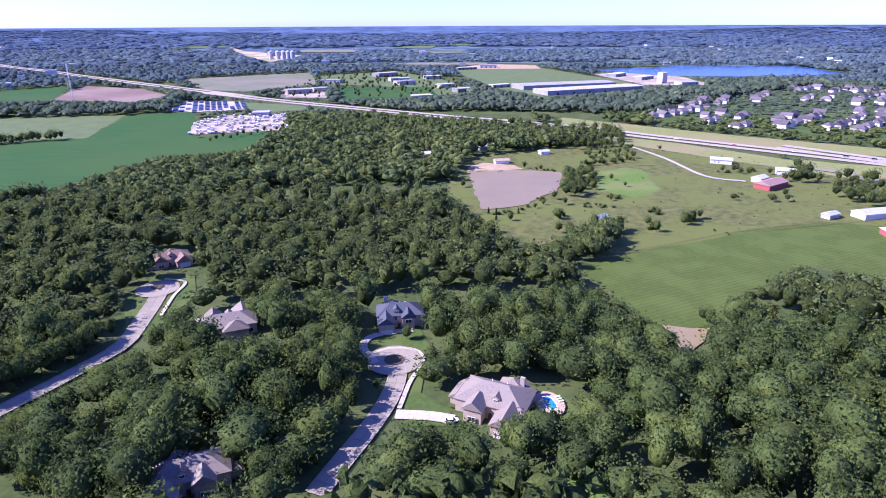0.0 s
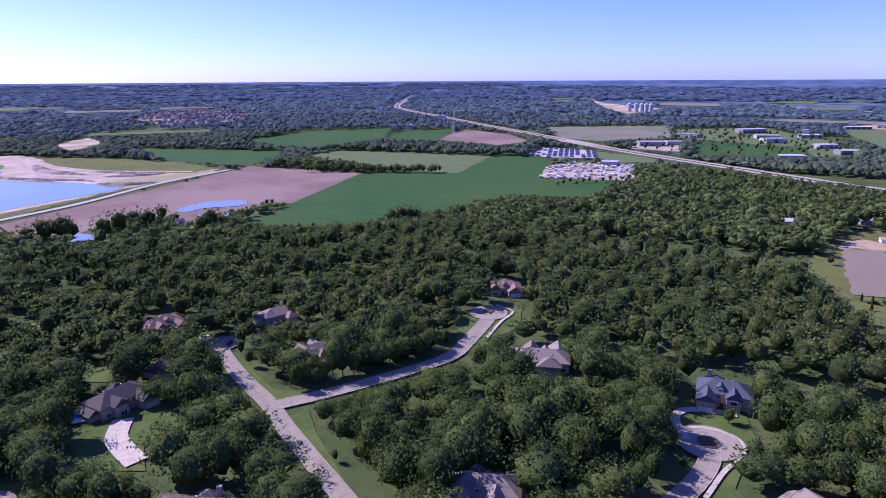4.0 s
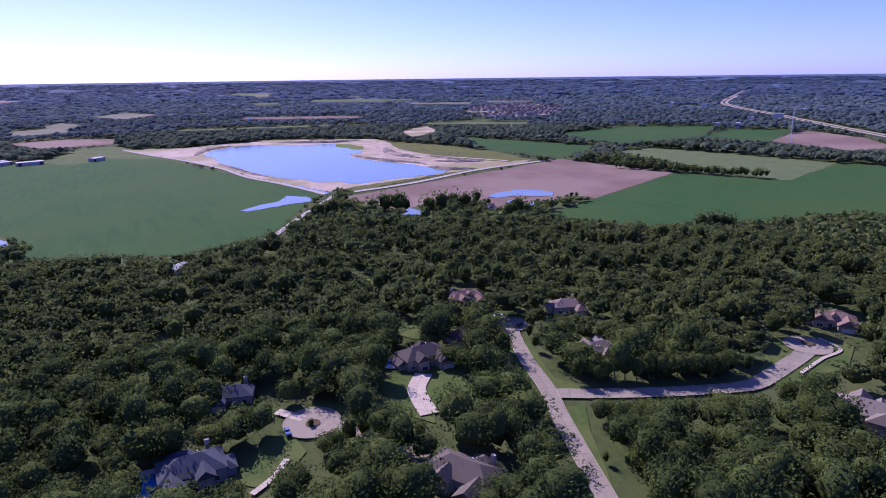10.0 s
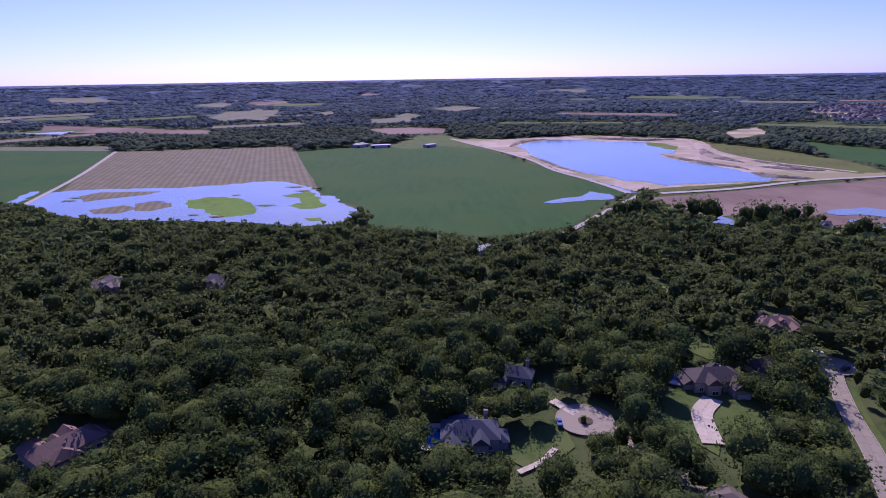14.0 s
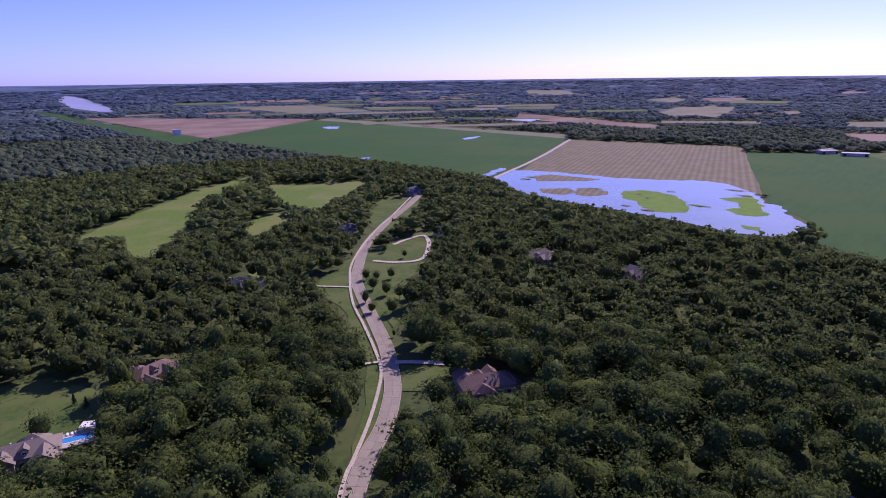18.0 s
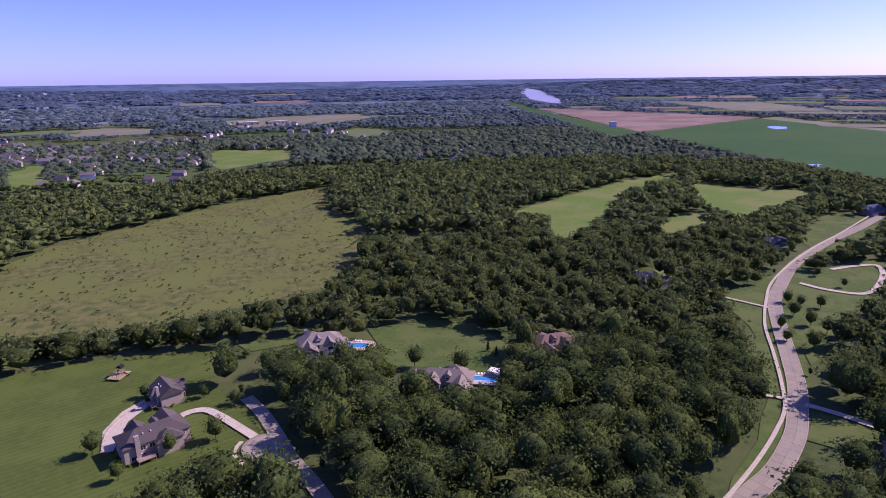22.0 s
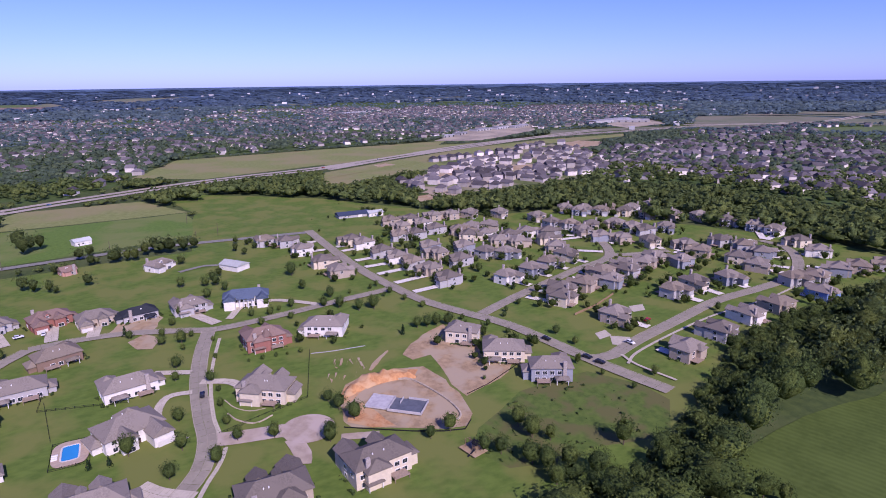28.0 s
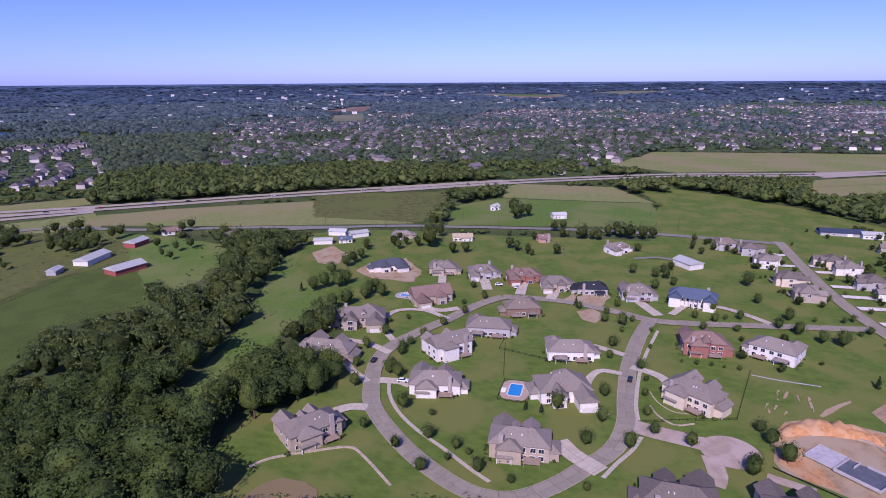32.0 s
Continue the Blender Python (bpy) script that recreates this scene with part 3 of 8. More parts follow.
area('hayfar', 'verge_south_five', [(1502, -2138), (1722, -2828), (1798, -3317), (1371, -3058), (1283, -2794), (1519, -2795), (1350, -2210), (1303, -1915)])
area('meadfar', 'soy_south', [(1122, -1353), (1048, -1678), (965, -1587), (909, -1377), (998, -1259)])
area('hayfar', 'clearing_one', [(235, -1971), (92, -2157), (-210, -2215), (-219, -1956), (-63, -1763), (163, -1700)])
area('meadfar', 'clearing_two', [(-93, -1501), (-138, -1575), (-204, -1518), (-188, -1370), (-104, -1306)])
area('mead', 'clearing_three', [(156, -1052), (153, -1165), (22, -1119), (15, -1003), (118, -895)])
area('hayfar', 'clearing_four', [(602, -1746), (517, -1839), (379, -1762), (350, -1593), (514, -1556)])
area('mead', 'clearing_five', [(403, -955), (403, -1053), (357, -972), (306, -797), (334, -784)])
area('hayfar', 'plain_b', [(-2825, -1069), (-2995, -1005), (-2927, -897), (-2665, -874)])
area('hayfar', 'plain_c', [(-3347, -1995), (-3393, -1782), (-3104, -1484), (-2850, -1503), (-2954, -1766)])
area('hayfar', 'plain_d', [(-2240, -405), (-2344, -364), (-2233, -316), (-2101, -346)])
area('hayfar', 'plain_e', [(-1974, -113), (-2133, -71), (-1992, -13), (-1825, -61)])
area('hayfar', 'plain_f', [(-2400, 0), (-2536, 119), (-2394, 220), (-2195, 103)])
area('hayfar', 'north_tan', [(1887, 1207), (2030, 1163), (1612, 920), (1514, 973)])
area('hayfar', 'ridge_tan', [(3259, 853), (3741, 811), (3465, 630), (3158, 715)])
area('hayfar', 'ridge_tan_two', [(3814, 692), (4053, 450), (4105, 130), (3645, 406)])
area('scrub', 'pond_rough', [(6, 453), (22, 540), (59, 551), (108, 517), (102, 387), (71, 343), (39, 359), (23, 370)])
area('scrub', 'pond_rough_two', [(123, 517), (196, 577), (232, 519), (232, 444), (251, 407), (190, 381), (144, 358), (108, 381)])
area('stripe', 'paddock_east', [(68, 290), (84, 306), (123, 325), (179, 350), (244, 370), (292, 357), (231, 273), (189, 296), (134, 255), (118, 230), (93, 223), (82, 250)])
area('mead', 'meadow_green', [(113, 500), (160, 528), (172, 520), (166, 452), (140, 430), (120, 450)])
area('clay', 'pond_bank_earth', [(22, 531), (35, 550), (64, 538), (70, 525), (48, 515), (31, 519), (20, 509)])
area('suburb', 'suburb_east', [(273, 787), (348, 958), (674, 1200), (875, 1150), (500, 641), (402, 700)])
area('suburbnew', 'suburb_town', [(689, -200), (1010, -396), (1072, -654), (864, -593), (673, -466), (643, -352), (618, -228)])
area('suburbnew', 'suburb_rim_town', [(-1874, 1149), (-2073, 1380), (-2048, 1636), (-1694, 1475), (-1511, 1247), (-1513, 1045)])
area('scrub', 'verge_north', [(558, 384), (620, 251), (530, 222), (472, 217), (455, 317)])
area('soy', 'soy_field', [(-412, 334), (-512, 625), (-404, 687), (-447, 881), (-361, 900), (-281, 688), (-200, 737), (-198, 612), (-274, 576), (-305, 464), (-339, 385)])
area('bare', 'bare_field', [(-591, 213), (-696, 598), (-516, 629), (-446, 431), (-467, 424), (-463, 380), (-458, 318), (-498, 325), (-514, 275), (-503, 247), (-517, 230)])
area('soy', 'soy_far_one', [(-1076, 662), (-783, 763), (-706, 606), (-865, 580)])
area('soy', 'soy_far_two', [(-1009, 856), (-1066, 1098), (-940, 1273), (-799, 1052), (-796, 819)])
area('soy', 'soy_far_three', [(-783, 1031), (-877, 1210), (-782, 1312), (-665, 1051)])
area('bare', 'bare_far', [(-663, 1052), (-765, 1323), (-602, 1249), (-489, 1121), (-512, 1029)])
area('soy', 'soy_town', [(-217, 1253), (-106, 1265), (-27, 1260), (-9, 1107), (-90, 1068), (-175, 1058)])
area('soy', 'soy_west', [(-1054, -231), (-1209, 12), (-1144, 62), (-622, 204), (-591, 182), (-485, 119), (-469, 97), (-451, 43), (-503, -56), (-571, -63), (-646, -113)])
area('soy', 'soy_bend', [(-714, -1194), (-1242, -1485), (-1189, -995), (-1115, -566), (-623, -408), (-648, -540), (-660, -696)])
area('bare', 'bare_bend', [(-900, -2295), (-1045, -1988), (-1284, -1522), (-725, -1224)])
area('soy', 'soy_wedge', [(-941, -2902), (-931, -2555), (-805, -1871), (-710, -1199), (-626, -1160), (-712, -1620)])
area('bare', 'plain_a', [(-2984, -865), (-3115, -722), (-2945, -641), (-2775, -741)])
area('bare', 'plain_g', [(-3511, -469), (-3645, -337), (-3471, -174), (-3300, -307)])
area('bare', 'brown_reach', [(-1817, -1115), (-1708, -850), (-1541, -539), (-1428, -498), (-1504, -751), (-1573, -968)])
area('bare', 'brown_reach_two', [(-1506, -157), (-1533, -39), (-1473, 48), (-1356, 38), (-1337, -82)])
area('bare', 'north_red', [(2100, 1381), (2380, 1426), (2493, 1376), (2135, 1222)])
area('stubble', 'stubble_field', [(-620, -396), (-1105, -557), (-1146, -252), (-684, -126), (-707, -152), (-685, -300)])
area('glade', 'soy_edge_grass', [(-1109, -72), (-1290, -25), (-1313, 35), (-1169, 95), (-1009, 148), (-984, 116), (-1047, 85), (-1107, 18), (-1048, -31)])
area('glade', 'verge_west', [(-222, -279), (-257, -292), (-284, -306), (-309, -316), (-299, -297), (-252, -262), (-194, -186), (-168, -159), (-132, -134), (-113, -124), (-98, -117), (-121, -137), (-143, -153), (-167, -176), (-208, -239)])
area('glade', 'verge_top', [(-373, -386), (-452, -441), (-469, -409), (-468, -394), (-344, -332), (-353, -365)])
area('glade', 'verge_east', [(-252, -262), (-295, -299), (-356, -316), (-371, -307), (-318, -264), (-281, -246), (-204, -195), (-218, -219)])
area('glade', 'verge_east_low', [(-179, -169), (-193, -150), (-190, -144), (-167, -140), (-159, -149)])
area('stripe', 'big_lawn', [(132, -151), (138, -174), (142, -213), (147, -265), (104, -276), (53, -281), (44, -276), (44, -244), (34, -221), (25, -223), (13, -189), (19, -181), (40, -185), (56, -173), (84, -160), (91, -142), (95, -129), (106, -123)])
area('glade', 'pool_lawn', [(-24, -282), (-60, -285), (-78, -275), (-86, -247), (-79, -226), (-59, -214), (-39, -228), (-27, -245)])
area('glade', 'pool_lawn_strip', [(37, -278), (10, -285), (5, -274), (31, -269)])
area('lawn', 'home_green', [(209, 30), (737, 27), (653, -99), (508, -222), (501, -303), (327, -421), (254, -431), (227, -311), (203, -221), (161, -159), (137, -117), (133, -96), (147, -74), (145, -44)])
area('lawn', 'home_green_west', [(316, 238), (402, 283), (428, 257), (509, -130), (365, -206), (148, -94), (131, -77), (140, 100), (172, 112), (207, 135), (257, 165), (284, 198)])
area('rough', 'rough_green', [(177, -77), (196, -103), (201, -138), (183, -152), (169, -154), (149, -138), (152, -77), (165, -70)])
area('lawn', 'home_green_low', [(124, 128), (133, 139), (148, 146), (159, 144), (165, 133), (174, 135), (189, 124), (195, 112), (137, 62), (112, 119)])
area('glade', 'glade_house', [(-30, 197), (-36, 215), (-32, 227), (-11, 230), (-5, 211), (-7, 198), (-8, 180), (2, 169), (4, 161), (-12, 161), (-15, 166), (-12, 184), (-19, 211)])
area('glade', 'glade_pool', [(29, 180), (39, 181), (45, 168), (40, 164), (31, 165)])
area('glade', 'verge_ash', [(-150, 261), (-146, 287), (-127, 286), (-117, 261), (-119, 244), (-121, 223), (-133, 220)])
area('glade', 'verge_elm', [(-211, 164), (-207, 164), (-189, 156), (-174, 151), (-156, 157), (-155, 153), (-162, 144), (-180, 149)])
area('glade', 'verge_elm_low', [(-154, 137), (-152, 147), (-137, 136), (-106, 118), (-98, 111), (-103, 105), (-111, 109)])
area('glade', 'verge_elm_west', [(-215, 154), (-209, 154), (-162, 133), (-164, 131)])
area('glade', 'glade_elm', [(-219, 100), (-201, 121), (-179, 118), (-175, 110), (-192, 108), (-169, 92), (-185, 82), (-201, 52), (-206, 51), (-199, 66), (-192, 86), (-205, 90)])
area('glade', 'glade_elm_back', [(-263, 117), (-256, 132), (-238, 128), (-237, 119), (-249, 113)])
area('glade', 'glade_fir', [(-178, 28), (-190, 37), (-188, 46), (-176, 47), (-163, 34), (-173, 20)])
area('lawn', 'soy_north', [(638, 33), (707, 58), (647, -78), (526, -54), (524, 15)])
area('glade', 'glade_fir_two', [(-179, 26), (-184, 40), (-174, 39), (-164, 30), (-169, 25)])
area('glade', 'glade_fir_three', [(-205, 49), (-206, 63), (-193, 68), (-199, 50)])
area('glade', 'glade_elm_two', [(-209, 88), (-212, 102), (-186, 93), (-187, 82)])
area('glade', 'glade_elm_three', [(-187, 97), (-200, 115), (-188, 114), (-180, 97)])
area('glade', 'glade_elm_four', [(-261, 114), (-263, 127), (-242, 131), (-241, 117)])
area('thicket', 'young_wood', [(202, -220), (225, -311), (221, -338), (190, -279), (173, -218), (147, -166), (125, -128), (115, -102), (129, -94), (136, -117), (160, -159)])
area('sand', 'sand_bank', [(-1224, 49), (-1221, 111), (-1191, 141), (-1222, 202), (-1232, 262), (-1247, 325), (-1216, 375), (-1157, 470), (-1139, 497), (-1038, 485), (-937, 476), (-869, 487), (-820, 502), (-776, 517), (-735, 530), (-715, 557), (-684, 523), (-677, 418), (-658, 325), (-646, 266), (-632, 223), (-630, 216), (-707, 192), (-786, 168), (-885, 155), (-1015, 120), (-1122, 81)])
area('sand', 'sand_far', [(-1267, 605), (-1377, 735), (-1219, 686), (-1130, 577)])
area('sand', 'quarry_far', [(-1094, 3212), (-863, 2773), (-549, 2511), (-580, 2127), (-772, 2483)])
area('scrub', 'quarry_green', [(-1085, 495), (-1029, 522), (-918, 561), (-794, 570), (-720, 557), (-713, 514), (-748, 491), (-815, 466), (-926, 452), (-1005, 470)])
area('mead', 'quarry_spit', [(-1099, 393), (-1073, 416), (-1016, 419), (-978, 399), (-999, 378), (-1036, 373)])
area('scrub', 'quarry_bank_green', [(-645, 253), (-658, 325), (-663, 382), (-689, 447), (-678, 439), (-656, 357), (-633, 280), (-612, 240), (-629, 242)])
area('hay', 'highway_median', [(850, -135), (938, -256), (1057, -427), (1148, -641), (1195, -889), (1133, -843), (1067, -595), (972, -392), (865, -235), (794, -125)])
area('path', 'patio', [(74, -199), (77, -213), (74, -226), (68, -234), (65, -228), (70, -218), (70, -199)])
area('lot', 'storage_lot', [(-297, 708), (-325, 807), (-303, 865), (-225, 874), (-185, 737), (-254, 719)])
area('gravel', 'plant_lot', [(-416, 920), (-430, 1043), (-329, 1028), (-298, 929), (-365, 901)])
area('lot', 'works_yard_two', [(372, 1579), (569, 1657), (551, 1286), (416, 1270)])
area('lot', 'town_yard_two', [(-287, 1087), (-314, 1233), (-229, 1255), (-202, 1077)])
area('lot', 'mall_lot', [(1467, -1016), (1653, -1279), (1420, -1202), (1341, -999)])
area('path', 'gravel_pad', [(229, -169), (224, -177), (215, -171), (220, -164)])
area('lot', 'mall_lot_three', [(1222, -425), (1499, -627), (1611, -862), (1386, -758), (1195, -525)])
area('path', 'gravel_pad_two', [(259, -202), (259, -211), (251, -207), (251, -199)])
area('path', 'gravel_pad_three', [(234, -164), (236, -171), (229, -170), (227, -162)])
area('gravel', 'stone_heap', [(212, -41), (219, -50), (222, -57), (218, -58), (213, -51), (209, -44)])
area('clay', 'pit_ground', [(199, -33), (215, -34), (227, -39), (232, -48), (233, -64), (231, -74), (216, -79), (198, -80), (187, -79), (180, -74), (181, -65), (186, -55), (190, -45), (194, -35)])
area('clay', 'yard_clay', [(246, -69), (264, -85), (273, -99), (256, -99), (245, -105), (226, -101), (219, -111), (221, -116), (206, -95), (200, -82), (211, -80), (229, -81), (241, -81), (239, -72)])
area('clay', 'house_clay', [(328, 198), (347, 198), (366, 180), (344, 158), (321, 153), (318, 181)])
area('clay', 'house_clay_two', [(320, 63), (343, 57), (352, 45), (337, 37), (319, 41)])
area('clay', 'barn_gravel', [(354, 250), (376, 247), (358, 222), (333, 218), (334, 232)])
area('clay', 'town_yard_three', [(25, 1773), (114, 1969), (280, 1916), (275, 1771)])
area('clay', 'town_dirt_two', [(621, -192), (631, -218), (607, -218), (591, -192)])
area('clay', 'north_dirt', [(900, -215), (915, -240), (890, -250), (872, -220)])
area('clay', 'town_dirt', [(725, -251), (768, -277), (801, -397), (810, -465), (751, -432), (768, -367), (739, -288)])
area('clay', 'ramp_dirt', [(1067, -644), (1099, -701), (1055, -735), (990, -681), (981, -618)])
area('clay', 'streak_0', [(255, -40), (255, -40), (253, -39), (251, -38), (251, -38)])
area('clay', 'streak_1', [(251, -45), (251, -45), (247, -44), (244, -43), (244, -43)])
area('clay', 'streak_2', [(254, -40), (254, -40), (252, -39), (250, -38), (250, -38)])
area('clay', 'streak_3', [(252, -47), (252, -47), (250, -46), (248, -45), (248, -45)])
area('clay', 'streak_4', [(237, -46), (237, -46), (234, -45), (231, -44), (231, -44)])
area('clay', 'streak_5', [(252, -42), (252, -42), (250, -42), (248, -42), (248, -42)])
area('clay', 'streak_6', [(245, -49), (245, -50), (243, -50), (241, -50), (241, -50)])
area('clay', 'streak_7', [(246, -49), (246, -50), (244, -50), (241, -50), (241, -49)])
area('clay', 'streak_8', [(251, -39), (251, -39), (248, -39), (245, -38), (245, -38)])
area('clay', 'streak_9', [(244, -39), (245, -39), (242, -39), (240, -39), (240, -39)])
area('clay', 'streak_10', [(235, -34), (235, -34), (233, -35), (230, -34), (230, -34)])
area('clay', 'streak_11', [(250, -48), (250, -48), (248, -48), (245, -48), (245, -48)])
area('clay', 'streak_12', [(239, -37), (239, -38), (236, -37), (234, -36), (234, -36)])
area('clay', 'streak_13', [(257, -41), (257, -41), (255, -40), (253, -39), (253, -39)])
area('clay', 'streak_14', [(235, -46), (235, -46), (234, -46), (233, -46), (233, -46)])
area('clay', 'streak_15', [(237, -45), (237, -45), (234, -45), (231, -45), (231, -45)])
area('clay', 'streak_16', [(247, -38), (247, -38), (245, -38), (243, -39), (243, -38)])
area('clay', 'streak_17', [(249, -45), (249, -45), (247, -46), (244, -46), (244, -46)])
area('clay', 'streak_18', [(256, -41), (256, -41), (252, -41), (248, -41), (248, -41)])
area('clay', 'streak_19', [(239, -34), (239, -35), (237, -34), (234, -33), (234, -33)])
area('clay', 'streak_20', [(250, -45), (250, -46), (249, -46), (247, -46), (247, -46)])
area('clay', 'streak_21', [(253, -47), (253, -47), (252, -47), (250, -47), (250, -47)])
area('clay', 'streak_22', [(252, -42), (252, -43), (248, -42), (245, -41), (245, -40)])
area('clay', 'streak_23', [(252, -39), (252, -40), (250, -39), (248, -38), (248, -38)])
area('clay', 'streak_24', [(236, -39), (236, -39), (234, -38), (232, -37), (232, -37)])
area('clay', 'streak_25', [(242, -50), (242, -50), (239, -50), (237, -49), (237, -49)])
area('clay', 'streak_26', [(235, -40), (235, -41), (233, -40), (231, -39), (231, -39)])
area('clay', 'streak_27', [(243, -48), (243, -48), (240, -48), (237, -48), (237, -48)])
area('clay', 'streak_28', [(250, -49), (250, -50), (248, -50), (246, -49), (246, -49)])
area('clay', 'streak_29', [(242, -51), (242, -51), (241, -51), (239, -51), (239, -51)])
area('clay', 'streak_long', [(236, -51), (242, -54), (253, -64), (251, -64), (240, -56), (235, -52)])
area('clay', 'dead_patch', [(308, 51), (316, 44), (306, 36), (295, 39), (297, 46)])
area('dug', 'dug_apron', [(198, -34), (207, -37), (210, -42), (201, -46), (189, -50), (191, -42)])
area('dug', 'dug_rim', [(212, -34), (224, -38), (230, -48), (232, -64), (229, -71), (224, -68), (224, -58), (220, -45), (212, -38)])
area('lake', 'quarry_lake', [(-1005, 163), (-1058, 153), (-1120, 175), (-1160, 225), (-1171, 249), (-1143, 298), (-1111, 343), (-1099, 393), (-1053, 379), (-1006, 385), (-963, 393), (-935, 380), (-919, 350), (-884, 348), (-837, 359), (-804, 378), (-763, 390), (-712, 398), (-689, 404), (-672, 380), (-669, 330), (-665, 287), (-658, 261), (-684, 247), (-697, 224), (-729, 216), (-751, 197), (-815, 178), (-876, 170), (-945, 158)])
area('muddy', 'meadow_pond', [(23, 511), (42, 517), (76, 517), (100, 510), (97, 482), (86, 447), (73, 434), (60, 413), (45, 405), (33, 401), (26, 400), (25, 424), (23, 465)])
area('muddy', 'creek_pond', [(92, 229), (103, 226), (111, 226), (104, 215), (95, 206), (92, 209)])
area('flood', 'meadow_pool', [(100, 384), (109, 391), (110, 382), (104, 377), (98, 377)])
area('muddy', 'clay_pond', [(120, 115), (127, 114), (132, 110), (133, 102), (131, 96), (124, 92), (115, 111)])
area('flood', 'flood_water', [(-690, -430), (-705, -382), (-704, -298), (-719, -242), (-742, -197), (-729, -168), (-685, -133), (-639, -116), (-634, -99), (-597, -89), (-562, -66), (-525, -67), (-505, -85), (-500, -110), (-510, -140), (-528, -205), (-543, -299), (-570, -360), (-618, -412)])
area('flood', 'soy_pool', [(-580, 110), (-592, 127), (-608, 157), (-632, 169), (-615, 186), (-602, 188), (-588, 184), (-586, 160), (-578, 135), (-573, 117)])
area('flood', 'levee_ditch', [(-716, 191), (-649, 209), (-620, 216), (-621, 210), (-647, 202), (-704, 186)])
area('flood', 'bare_pool', [(-509, 342), (-525, 369), (-526, 395), (-510, 412), (-494, 416), (-478, 403), (-488, 384), (-499, 371), (-500, 350)])
area('flood', 'bare_pool_two', [(-482, 346), (-484, 365), (-472, 356), (-474, 343)])
area('flood', 'bare_pool_three', [(-503, 235), (-505, 251), (-486, 256), (-473, 246), (-483, 231)])
area('flood', 'bare_pool_four', [(-463, 355), (-466, 367), (-455, 369), (-452, 352)])
area('flood', 'flood_ditch', [(-617, -433), (-697, -456), (-699, -446), (-613, -420)])
area('bluelake', 'far_lake', [(393, 1736), (681, 1842), (1007, 1811), (1007, 1537), (685, 1477), (520, 1511)])
area('river', 'river_bend', [(-1318, -3627), (-1413, -3786), (-1440, -3673), (-1330, -3203), (-1187, -2721), (-1093, -2495), (-1076, -2602), (-1100, -2899), (-1227, -3377)])
area('river', 'river_reach', [(-1535, -1009), (-1618, -986), (-1596, -899), (-1496, -878)])
area('flood', 'puddle_one', [(-1072, -1255), (-1101, -1221), (-1047, -1169), (-1028, -1190)])
area('flood', 'puddle_two', [(-1013, -754), (-1069, -750), (-1028, -725), (-990, -730)])
area('flood', 'puddle_three', [(-668, -698), (-686, -691), (-665, -672), (-656, -681)])
area('marsh', 'flood_marsh', [(-627, -251), (-631, -242), (-642, -237), (-642, -218), (-629, -197), (-607, -180), (-576, -166), (-552, -162), (-542, -186), (-554, -202), (-580, -218), (-587, -234), (-610, -247)])
area('marsh', 'flood_marsh_two', [(-641, -158), (-654, -146), (-664, -131), (-630, -116), (-581, -102), (-572, -109), (-572, -124), (-587, -138), (-604, -128), (-625, -135)])
area('marsh', 'flood_marsh_low', [(-532, -112), (-532, -97), (-519, -93), (-521, -107)])
area('stubble', 'flood_bar', [(-613, -299), (-622, -287), (-613, -262), (-596, -255), (-576, -267), (-578, -283)])
area('stubble', 'flood_bar_two', [(-661, -381), (-684, -371), (-684, -319), (-684, -302), (-664, -310), (-647, -336), (-629, -359)])
area('stubble', 'flood_bar_three', [(-586, -331), (-607, -306), (-591, -286), (-568, -293), (-568, -317)])
area('lawn', 'walled_bed', [(235, 11), (233, 7), (223, 3), (220, -7), (215, -9), (209, -3), (213, 3), (221, 7)])
road('gravel', 'farm_track', 4.0, [(193, 624), (208, 564), (217, 494), (242, 475)])
road('gravel', 'quarry_track', 7.0, [(-1224, 46), (-1122, 77), (-1015, 115), (-885, 150), (-786, 163), (-707, 187), (-640, 203), (-616, 207)])
road('gravel', 'levee_track', 8.0, [(-694, 563), (-672, 433), (-631, 323), (-614, 239)])
road('gravel', 'field_track', 6.0, [(-1105, -557), (-817, -465), (-617, -413)])
road('gravel', 'creek_road', 5.0, [(-614, 220), (-538, 162), (-470, 114), (-455, 97)])
road('highway', 'highway_a', 11.0, [(344, 620), (404, 550), (459, 492), (538, 410), (620, 315), (710, 210)])
road('highway', 'highway_b', 11.0, [(604, 325), (681, 237), (746, 156), (833, 22), (901, -142), (1029, -354), (1193, -642), (1321, -898)])
road('highway', 'highway_c', 11.0, [(884, -141), (976, -267), (1100, -445), (1204, -673), (1249, -930), (1305, -1275), (1247, -1540)])
road('highway', 'highway_d', 11.0, [(404, 534), (361, 572), (300, 624), (230, 684), (166, 744), (83, 797), (12, 838), (-112, 924), (-263, 1028), (-449, 1174)])
road('highway', 'highway_e', 11.0, [(-313, 1066), (-451, 1190), (-766, 1456), (-1068, 1721), (-1412, 2004), (-1635, 2257), (-2044, 2986)])
road('highway', 'highway_f', 12.0, [(1357, -1196), (1290, -1344), (1242, -1547), (1406, -2000), (1579, -2589), (1770, -3200), (1788, -3399)])
road('asphalt', 'county_road', 7.5, [(407, 311), (436, 261), (456, 219), (464, 188), (482, 126), (498, 52), (501, -23), (502, -66)])
road('asphalt', 'county_road_far', 7.5, [(316, 523), (342, 492), (361, 424), (397, 352), (431, 273)])
road('asphalt', 'drive_s', 4.0, [(422, 33), (431, 17), (427, 5)])
road('dirtroad', 'dirt_lane', 8.6, [(204, 15), (202, 4), (201, -9), (199, -19)])
